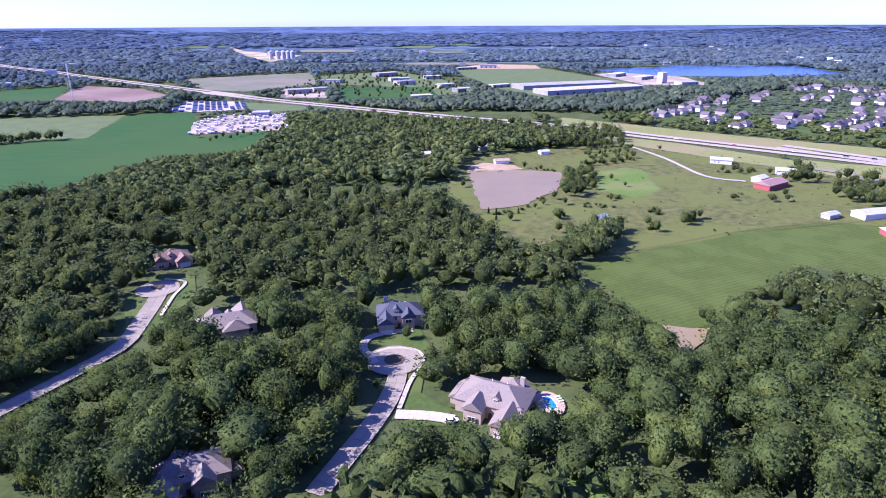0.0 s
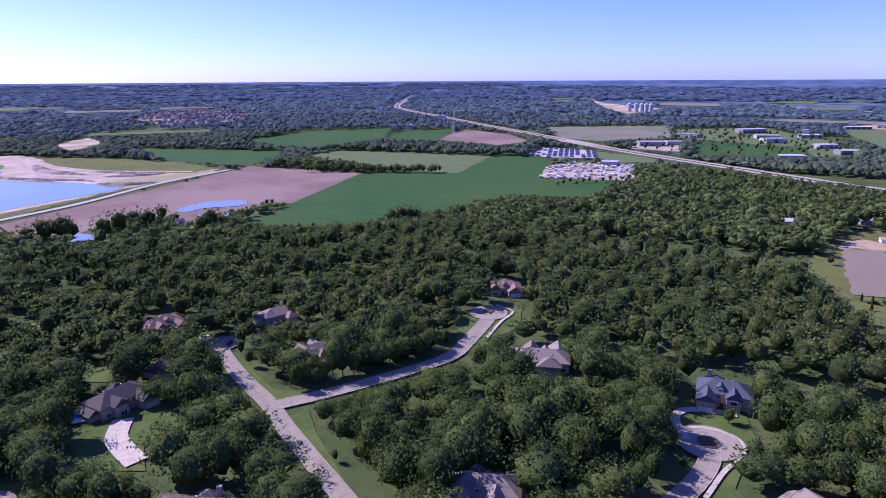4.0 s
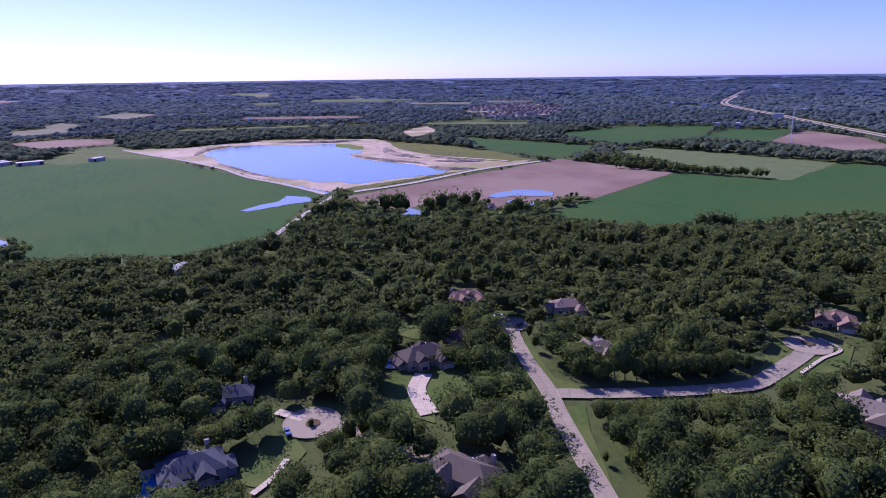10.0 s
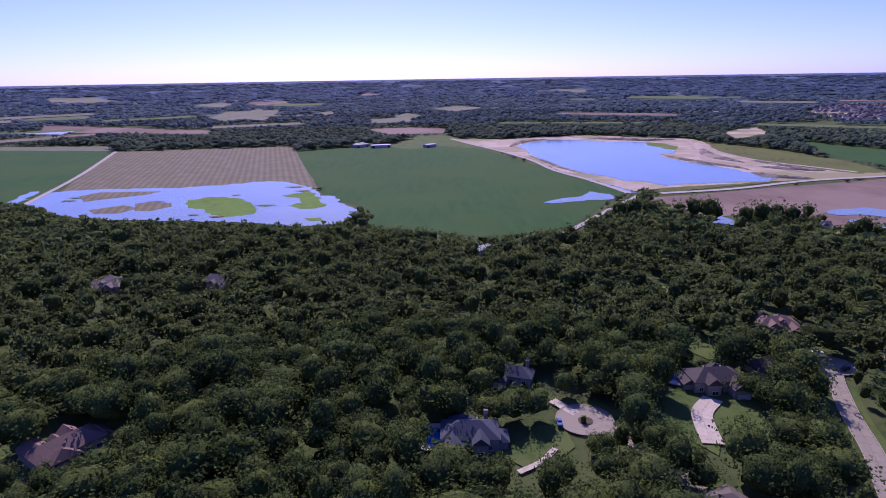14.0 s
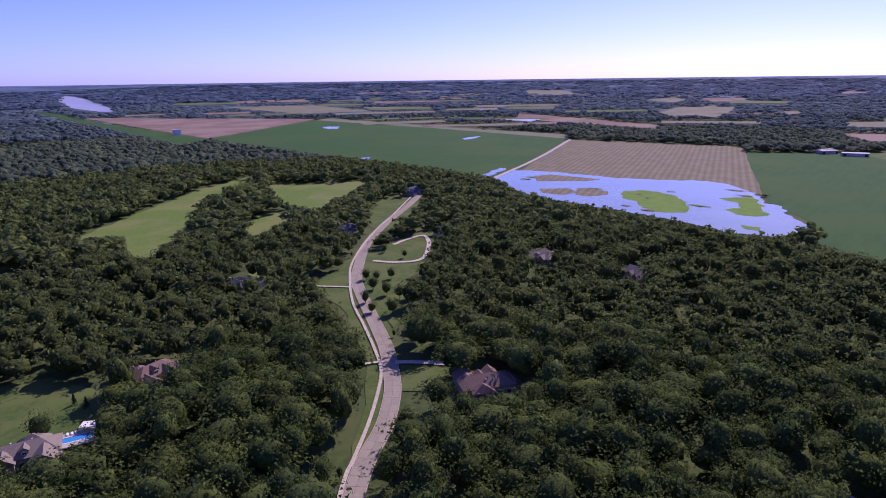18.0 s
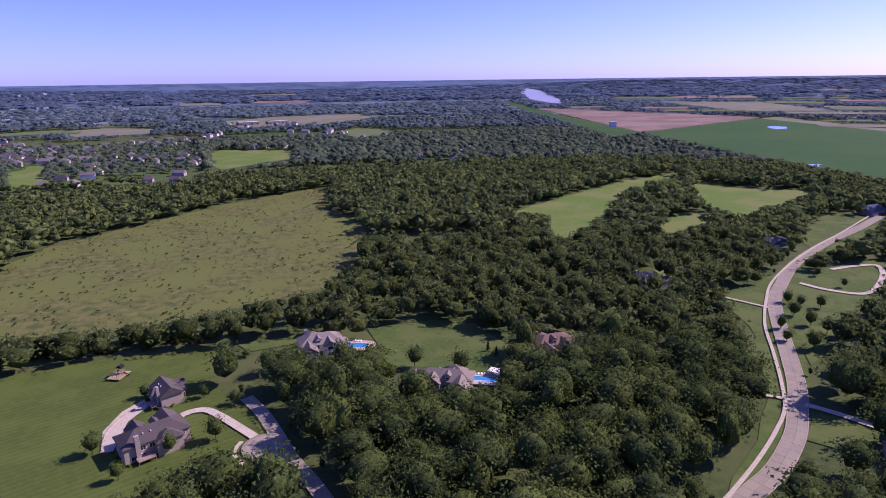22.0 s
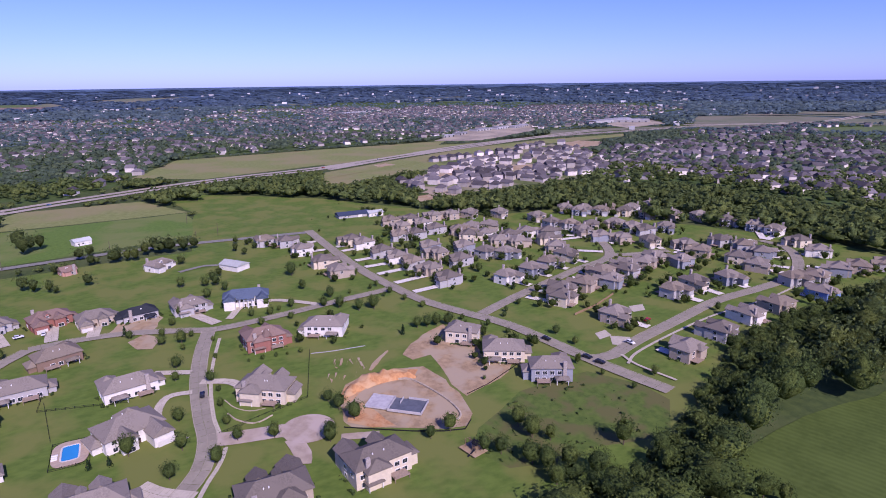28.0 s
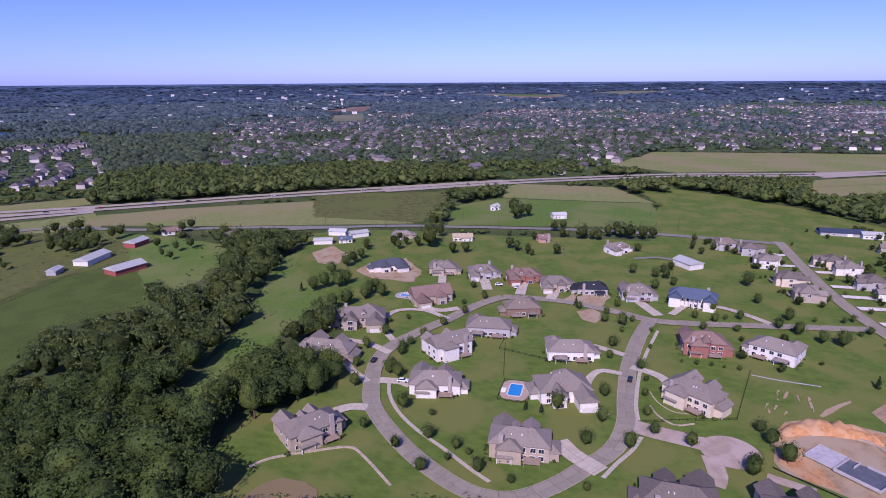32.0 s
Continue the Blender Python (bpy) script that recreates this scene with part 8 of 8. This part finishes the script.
for number, (kind, poly) in enumerate(CLEAR[:]):
    if not kind.startswith("suburb"):
        continue
    lo, hi = poly.min(0), poly.max(0)
    far = float(np.hypot(*poly.mean(0)))
    grow = 1.0 if kind == "suburbnew" else 1.0 if far < 1100 else 1.35
    reach = int(np.hypot(*(hi - lo)) / 19) + 4
    gx_, gy_ = np.meshgrid(np.arange(-reach, reach), np.arange(-reach // 2, reach // 2))
    # homes stand back to back in rows along gently bent streets
    u = gx_.ravel() * 21.0 * grow + rs.uniform(-4, 4, gx_.size)
    v = (gy_.ravel() * 36.0 + np.where(gy_.ravel() % 2, -4, 4)) * grow + rs.uniform(-3, 3, gx_.size) + 22 * np.sin(u / 95.0)
    tilt_ = rs.uniform(0, 1.5)
    px = (lo[0] + hi[0]) / 2 + u * math.cos(tilt_) - v * math.sin(tilt_)
    py = (lo[1] + hi[1]) / 2 + u * math.sin(tilt_) + v * math.cos(tilt_)
    ok = inside(poly, px, py) & (np.hypot(px, py) < 2900)
    if np.hypot(*(poly.mean(0) - LOTS["suburb_town"].mean(0))) < 40:   # built as rows below
        ok &= False
    for k2, p2 in CLEAR:
        if not k2.startswith("suburb"):
            ok &= ~inside(p2, px, py)
    for name, line, half in LINES:
        ok &= ~near_line(line, half + 6, px, py)
    for x, y, bend in zip(px[ok], py[ok], u[ok]):
        if noise.noise(Vector((x * 0.006, y * 0.006, number))) + rs.uniform(-0.22, 0.22) < {"suburb": -0.12, "suburbthin": 0.1, "suburbnew": -0.3}[kind]:
            continue
        far_home(x, y, tilt_ + 0.23 * math.cos(bend / 95.0) + rs.choice((0, math.pi / 2)) + rs.uniform(-0.12, 0.12), rs.uniform(11, 17), rs.uniform(9, 12.5), rs.uniform(4.2, 6.6))
# new homes in rows beside the highway
for x0, y0, x1, y1 in ((900, -314, 920, -379), (847, -341, 885, -446), (945, -411, 950, -487), (995, -510, 1022, -563), (933, -506, 947, -578), (690, -263, 698, -389),
                       (738, -292, 750, -358), (753, -418, 754, -501), (704, -204, 665, -212), (815, -524, 858, -567), (690, -410, 684, -470)):
    d = math.hypot(x1 - x0, y1 - y0)
    for i in range(max(2, int(d / 15.5)) + 1):
        q = i / max(2, int(d / 15.5))
        far_home(x0 + (x1 - x0) * q + rs.uniform(-2, 2), y0 + (y1 - y0) * q, math.atan2(y1 - y0, x1 - x0) + rs.choice((0, math.pi / 2)) * (rs.random() < 0.4), rs.uniform(11, 14), rs.uniform(9.5, 12), rs.uniform(5.6, 7.6))
HOME_WALL = mat("far_home_wall", (0.58, 0.52, 0.47), (0.40, 0.35, 0.32), 0.05, 0.9, island=0.5)
HOME_ROOF = mat("far_home_roof", (0.130, 0.115, 0.118), (0.10, 0.088, 0.090), 0.05, 0.9, island=0.5)
tagged(new("suburb_homes", mesh_of("suburb_homes", wv, wf, HOME_WALL)), "many pale two-storey suburban homes far away", "houses", kind="stuff")
me = bpy.data.meshes.new("suburb_roofs")
me.from_pydata(rv, [], [tuple(dict.fromkeys(q)) for q in rf])
me.materials.append(HOME_ROOF)
tagged(new("suburb_roofs", me), "grey-brown roofs of far suburban homes", "roofs", kind="stuff")
HOME_CELLS = np.unique(np.array([int(a // 15) * 4001 + int(b // 15) for a, b in FAR_HOMES]))

at, size = wood_spots(0, 265, 11.6, 11, 18.0, fat=(0.50, 0.42))
# the trees nearest to the eye's view stand singly, the rest of the wood is one mass
rr = np.hypot(at[:, 0], at[:, 1])
order = np.argsort(np.where(rr > 158, rr, 1e6))[:45]
for i in order:
    tree(at[i, 0], at[i, 1], size[i, 0], size[i, 1], "tall broad-leaved tree in dense summer woodland", "trees of the near wood")
rest = np.ones(len(at), bool)
rest[order] = False
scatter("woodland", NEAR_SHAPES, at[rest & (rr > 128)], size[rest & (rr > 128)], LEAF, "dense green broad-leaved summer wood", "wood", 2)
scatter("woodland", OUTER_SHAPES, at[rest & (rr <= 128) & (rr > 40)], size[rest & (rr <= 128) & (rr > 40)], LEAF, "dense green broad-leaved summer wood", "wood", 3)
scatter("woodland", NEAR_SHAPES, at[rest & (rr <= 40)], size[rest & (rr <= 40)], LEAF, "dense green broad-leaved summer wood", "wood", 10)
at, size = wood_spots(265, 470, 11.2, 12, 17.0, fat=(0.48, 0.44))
scatter("woodland", MID_SHAPES, at, size, LEAF_MID_HAZE, "dense green broad-leaved summer wood", "wood", 4)
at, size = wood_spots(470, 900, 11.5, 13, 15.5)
scatter("woodland", OUTER_SHAPES, at, size, LEAF_MID_HAZE, "dense green wood between fields", "wood", 5)
# from here outward the leaf colours carry the painted haze
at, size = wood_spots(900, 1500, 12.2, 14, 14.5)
scatter("distant_woodland", PAIR_SHAPES, at, size, LEAF_FAR_HAZE, "far dark green wood with blue haze in its colour", "wood", 6)
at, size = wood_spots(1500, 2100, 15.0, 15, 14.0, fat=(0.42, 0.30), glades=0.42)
scatter("distant_woodland", FAR_SHAPES, at, size, LEAF_BEYOND_HAZE, "far dark green wood with blue haze in its colour", "wood", 7)
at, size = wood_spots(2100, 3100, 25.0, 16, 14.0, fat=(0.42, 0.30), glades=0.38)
scatter("backdrop_woodland", FAR_SHAPES, at, size, LEAF_DISTANCE_HAZE, "hazy blue-green woods far away", "wood", 8)
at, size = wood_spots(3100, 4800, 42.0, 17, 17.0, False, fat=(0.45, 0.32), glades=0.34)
scatter("backdrop_woodland", FAR_SHAPES, at, size, LEAF_RIM_HAZE, "hazy blue woods before the horizon", "wood", 9)

# groves beside the highway, the pond and the farms
rs = np.random.default_rng(61)
for poly, gap, tall in (([(-1, 804), (53, 770), (138, 767), (164, 753), (197, 674), (185, 619), (125, 620), (68, 634), (-1, 623)], 10.5, 15),
                        ([(140, 596), (159, 619), (191, 610), (178, 564), (155, 557), (128, 545)], 9, 9),
                        ([(310, 478), (331, 487), (359, 481), (300, 396), (288, 406), (286, 428)], 10, 13),
                        ([(-590, 592), (-430, 672), (-425, 690), (-585, 612)], 7, 13), ([(-745, 798), (-430, 942), (-425, 962), (-742, 815)], 9, 14),
                        ([(69, 351), (97, 362), (115, 362), (103, 331), (83, 301), (67, 316)], 8, 13), ([(-320, 1080), (60, 1060), (120, 1240), (-60, 1560), (-300, 1560)], 27, 11),
                        ([(104, 512), (128, 511), (121, 463), (95, 438), (90, 447)], 8, 11)):
    poly = np.array(poly, float)
    gx_, gy_ = np.meshgrid(np.arange(poly[:, 0].min(), poly[:, 0].max(), gap), np.arange(poly[:, 1].min(), poly[:, 1].max(), gap))
    px, py = gx_.ravel() + rs.uniform(-0.4, 0.4, gx_.size) * gap, gy_.ravel() + rs.uniform(-0.4, 0.4, gx_.size) * gap
    ok = inside(poly, px, py) & (rs.uniform(0, 1, px.shape) < 0.85)
    for name, line, reach in LINES:
        ok &= ~near_line(line, reach + 3, px, py)
    for x, y, r in HOMES:
        ok &= np.hypot(px - x, py - y) > r + 3
    FIELD_TREES += [(x, y, tall * rs.uniform(0.6, 1.2)) for x, y in zip(px[ok], py[ok])]

# young growth between the lawn and the homes, and the tall trees at the wood's edge
poly = LOTS["young_wood"]
gx_, gy_ = np.meshgrid(np.arange(poly[:, 0].min(), poly[:, 0].max(), 3.6), np.arange(poly[:, 1].min(), poly[:, 1].max(), 3.6))
px, py = gx_.ravel() + rs.uniform(-1.6, 1.6, gx_.size), gy_.ravel() + rs.uniform(-1.6, 1.6, gx_.size)
ok = inside(poly, px, py) & (rs.uniform(0, 1, px.shape) < 0.9)
for name, line, reach in LINES:
    ok &= ~near_line(line, reach + 1, px, py)
hs_ = 2.5 + 8.5 * rs.uniform(0, 1, px.shape) ** 2.2
scatter("young_wood", MID_SHAPES, np.stack([px, py, 0 * px], 1)[ok], np.stack([1.3 + hs_ * 0.24, hs_], 1)[ok], LEAF_YOUNG, "light green young trees and brush", "trees", 33)
poly = np.array([(153, -84), (148, -93), (140, -105), (129, -116), (115, -108), (149, -76)], float)
gx_, gy_ = np.meshgrid(np.arange(poly[:, 0].min(), poly[:, 0].max(), 7.5), np.arange(poly[:, 1].min(), poly[:, 1].max(), 7.5))
px, py = gx_.ravel() + rs.uniform(-2, 2, gx_.size), gy_.ravel() + rs.uniform(-2, 2, gx_.size)
for x, y in zip(px[inside(poly, px, py)], py[inside(poly, px, py)]):
    tree(x, y, rs.uniform(3.2, 5.0), rs.uniform(8, 12), "leafy green tree at the edge of a lawn", "trees of the lawn edge")

# tall trees that shade the lane up to the turning circle
edge = np.array([(-165, 164), (-155, 178), (-145, 197), (-139, 214)], float)
for i, q in enumerate(np.linspace(0, 2.99, 13)):
    a, b = edge[int(q)], edge[int(q) + 1]
    p = a + (b - a) * (q % 1) + rs.uniform(-1.2, 1.2, 2)
    tree(p[0], p[1], rs.uniform(4.2, 5.4), rs.uniform(12.5, 15.5), "tall leafy tree shading a narrow street", "trees of the shaded lane")

# the wood's edge along the verge of the street
edge = np.array([(-137, 146), (-124, 138.5), (-108, 131), (-92, 124)], float)
px, py, hs_ = [], [], []
for i in range(30):
    q = rs.uniform(0, 2.999)
    a, b = edge[int(q)], edge[int(q) + 1]
    p = a + (b - a) * (q % 1) + np.array((0.4, 0.9)) * rs.uniform(0, 9)
    px.append(p[0])
    py.append(p[1])
    hs_.append(rs.uniform(6, 12.5))
px, py, hs_ = np.array(px), np.array(py), np.array(hs_)
scatter("wood_edge", NEAR_SHAPES, np.stack([px, py, 0 * px - 0.15 * hs_], 1), np.stack([1.2 + hs_ * 0.30, hs_ * 1.15], 1), LEAF, "leafy green trees at the edge of a wood", "trees", 37)

# the thick hedgerow between the wide lawn and the scrub meadow
edge = np.array([(152, -262), (135, -278), (114, -280), (91, -281), (68, -284), (50, -284)], float)
px, py, hs_ = [], [], []
for a, b in zip(edge, edge[1:]):
    for i in range(int(np.hypot(*(b - a)) / 1.5)):
        p = a + (b - a) * rs.uniform() + np.array((0.0, -rs.uniform(0.5, 11)))
        px.append(p[0])
        py.append(p[1])
        hs_.append(2.2 + 7.5 * rs.uniform() ** 1.4)
px, py, hs_ = np.array(px), np.array(py), np.array(hs_)
scatter("hedgerow", MID_SHAPES, np.stack([px, py, 0 * px - 0.25 * hs_], 1), np.stack([1.4 + hs_ * 0.30, hs_ * 1.25], 1), LEAF, "thick overgrown green hedgerow beside a wide lawn", "hedge", 35)

# the larger trees and dark bushes of the pond meadow
FIELD_TREES += [(99, 467, 15), (90, 446, 13), (108, 478, 11), (122, 486, 9), (77, 383, 7), (155, 372, 9), (161, 376, 9), (305, 516, 14), (285, 487, 10), (296, 489, 12), (252, 513, 8), (110, 232, 9)]
px, py, hs_ = [], [], []
for x, y, h, n in ((124, 428, 4, 3), (112, 407, 2.6, 5), (142, 389, 5, 3), (130, 357, 4.5, 3), (131, 373, 3, 2), (157, 374, 5, 5), (238, 506, 4, 4), (262, 511, 5, 4), (239, 425, 5, 5), (213, 431, 3.5, 3),
                   (34, 390, 3, 3), (42, 392, 3, 4), (55, 402, 3, 3), (70, 425, 3, 4), (99, 408, 2.5, 5), (77, 383, 4, 3), (93, 514, 3, 3), (84, 521, 3, 3), (48, 516, 2, 3), (130, 540, 5, 5), (145, 548, 5, 5),
                   (160, 555, 5, 5), (172, 561, 5, 4), (99, 462, 6, 5), (116, 481, 5, 5), (290, 490, 5, 6), (302, 512, 6, 4)):
    for _ in range(n):
        px.append(x + rs.uniform(-1, 1) * (1.5 + n * 0.8))
        py.append(y + rs.uniform(-1, 1) * (1.5 + n * 0.8))
        hs_.append(h * rs.uniform(0.6, 1.15))
px, py, hs_ = np.array(px), np.array(py), np.array(hs_)
scatter("meadow_bushes", MID_SHAPES, np.stack([px, py, -0.3 * hs_], 1), np.stack([0.8 + hs_ * 0.36, hs_ * 1.3], 1), LEAF, "dense dark green bushes round a pond and over its meadow", "bushes", 36)

# single trees out in the fields and along field edges
far_trees = np.array(FIELD_TREES, float)
scatter("field_trees", MID_SHAPES, np.stack([far_trees[:, 0], far_trees[:, 1], far_rise(far_trees[:, 0], far_trees[:, 1])], 1), np.stack([far_trees[:, 2] * 0.36, far_trees[:, 2]], 1), LEAF_MID_HAZE, "spreading green trees scattered over fields and farmyards", "trees", 24)

# small trees and hedges in the plots of the grid of streets
rs = np.random.default_rng(41)
px, py = [], []
for x, y, r in HOMES:
    if x > 225 and y < -20:
        for _ in range(7):
            a, q = rs.uniform(0, 6.28), r + rs.uniform(1.0, 7)
            px.append(x + q * math.cos(a))
            py.append(y + q * math.sin(a))
px, py = np.array(px), np.array(py)
ok = np.ones(px.shape, bool)
for name, line, reach in LINES:
    ok &= ~near_line(line, reach + 0.5, px, py)
for x, y, r in HOMES:
    ok &= np.hypot(px - x, py - y) > r * 0.85
hs_ = rs.uniform(3.0, 8.5, px.shape)
scatter("plot_trees", MID_SHAPES, np.stack([px, py, 0 * px], 1)[ok], np.stack([hs_ * 0.4, hs_], 1)[ok], LEAF, "small garden trees among rows of homes", "trees", 21)
# planting along the walls of the houses
px, py, hs_ = [], [], []
for x, y, turn, l, w in PLOTS:
    if math.hypot(x, y) > 430:
        continue
    c, s_ = math.cos(radians(turn)), math.sin(radians(turn))
    for _ in range(22):
        if rs.random() < 0.65:
            a, b = rs.uniform(-0.5, 0.5) * l, (w * 0.4 + rs.uniform(0.8, 2.4)) * rs.choice((-1, 1, 1))
        else:
            a, b = (l / 2 + rs.uniform(0.7, 1.8)) * rs.choice((-1, 1)), rs.uniform(-0.5, 0.5) * w
        px.append(x + a * c - b * s_)
        py.append(y + a * s_ + b * c)
        hs_.append(rs.uniform(0.7, 2.0))
px, py, hs_ = np.array(px), np.array(py), np.array(hs_)
ok = np.ones(px.shape, bool)
for name, line, reach in LINES:
    ok &= ~near_line(line, reach - 0.3, px, py)
scatter("wall_shrubs", SHRUB_SHAPES, np.stack([px, py, 0 * px - 0.1], 1)[ok], np.stack([hs_ * 0.6, hs_], 1)[ok], BUSH, "low garden shrubs along house walls", "shrubs", 23)
# shrubs of the rough meadow and of the pond meadow
for plot, n, lo, hi, m in (("scrub_meadow", 1500, 0.45, 2.0, BUSH), ("pond_meadow", 110, 0.5, 1.6, BUSH), ("home_green", 60, 0.6, 1.6, BUSH), ("rough_green", 70, 0.5, 1.8, BUSH), ("paddock_west", 60, 0.8, 2.4, BUSH)):
    poly = LOTS[plot]
    a, b = poly.min(0), poly.max(0)
    px, py = rs.uniform(a[0], b[0], n * 2), rs.uniform(a[1], b[1], n * 2)
    ok = inside(poly, px, py)
    for name, line, reach in LINES:
        ok &= ~near_line(line, reach + 1, px, py)
    for k2, p2 in CLEAR:
        if k2 in ("muddy", "clay", "flood", "stripe"):
            ok &= ~inside(p2, px, py)
    for x, y, r in HOMES:
        ok &= np.hypot(px - x, py - y) > r
    px, py = px[ok][:n], py[ok][:n]
    hs_ = lo + (hi - lo) * rs.uniform(0, 1, px.shape) ** 2
    scatter("meadow_shrubs", SHRUB_SHAPES, np.stack([px, py, 0 * px - hs_ * 0.12], 1), np.stack([hs_ * 0.65, hs_], 1), m, "small dark shrubs dotted over a meadow", "shrubs", 22)

# far white roofs scattered over the distance
v, f = [], []
for i in range(800):
    a, r = rs.uniform(0, 2 * math.pi), rs.uniform(1500, 3600)
    if i >= 300:   # towns lie beyond the homes
        a, r = radians(rs.uniform(190, 320) + 90), rs.uniform(1900, 4300)
    x, y = r * math.cos(a), r * math.sin(a)
    if open_ground(np.array([x]), np.array([y]), np.array([1.0]))[0]:
        continue
    k, l, w, h, z, c, s = len(v), rs.uniform(8, 26), rs.uniform(6, 11), rs.uniform(8, 13), float(far_rise(x, y)), math.cos(a), math.sin(a)
    for q in (0, h):
        v += [(x + i * w * c - j * l * s, y + i * w * s + j * l * c, z + q) for i, j in ((-0.5, -0.5), (0.5, -0.5), (0.5, 0.5), (-0.5, 0.5))]
    f += [(k + 4, k + 5, k + 6, k + 7), (k, k + 1, k + 5, k + 4), (k + 1, k + 2, k + 6, k + 5), (k + 2, k + 3, k + 7, k + 6), (k + 3, k, k + 4, k + 7)]
tagged(new("far_buildings", mesh_of("far_buildings", v, f, mat("far_white", (0.55, 0.54, 0.54), (0.42, 0.40, 0.40), 0.02, 0.8, island=0.4))), "pale farm and town buildings far away", "buildings", kind="stuff")
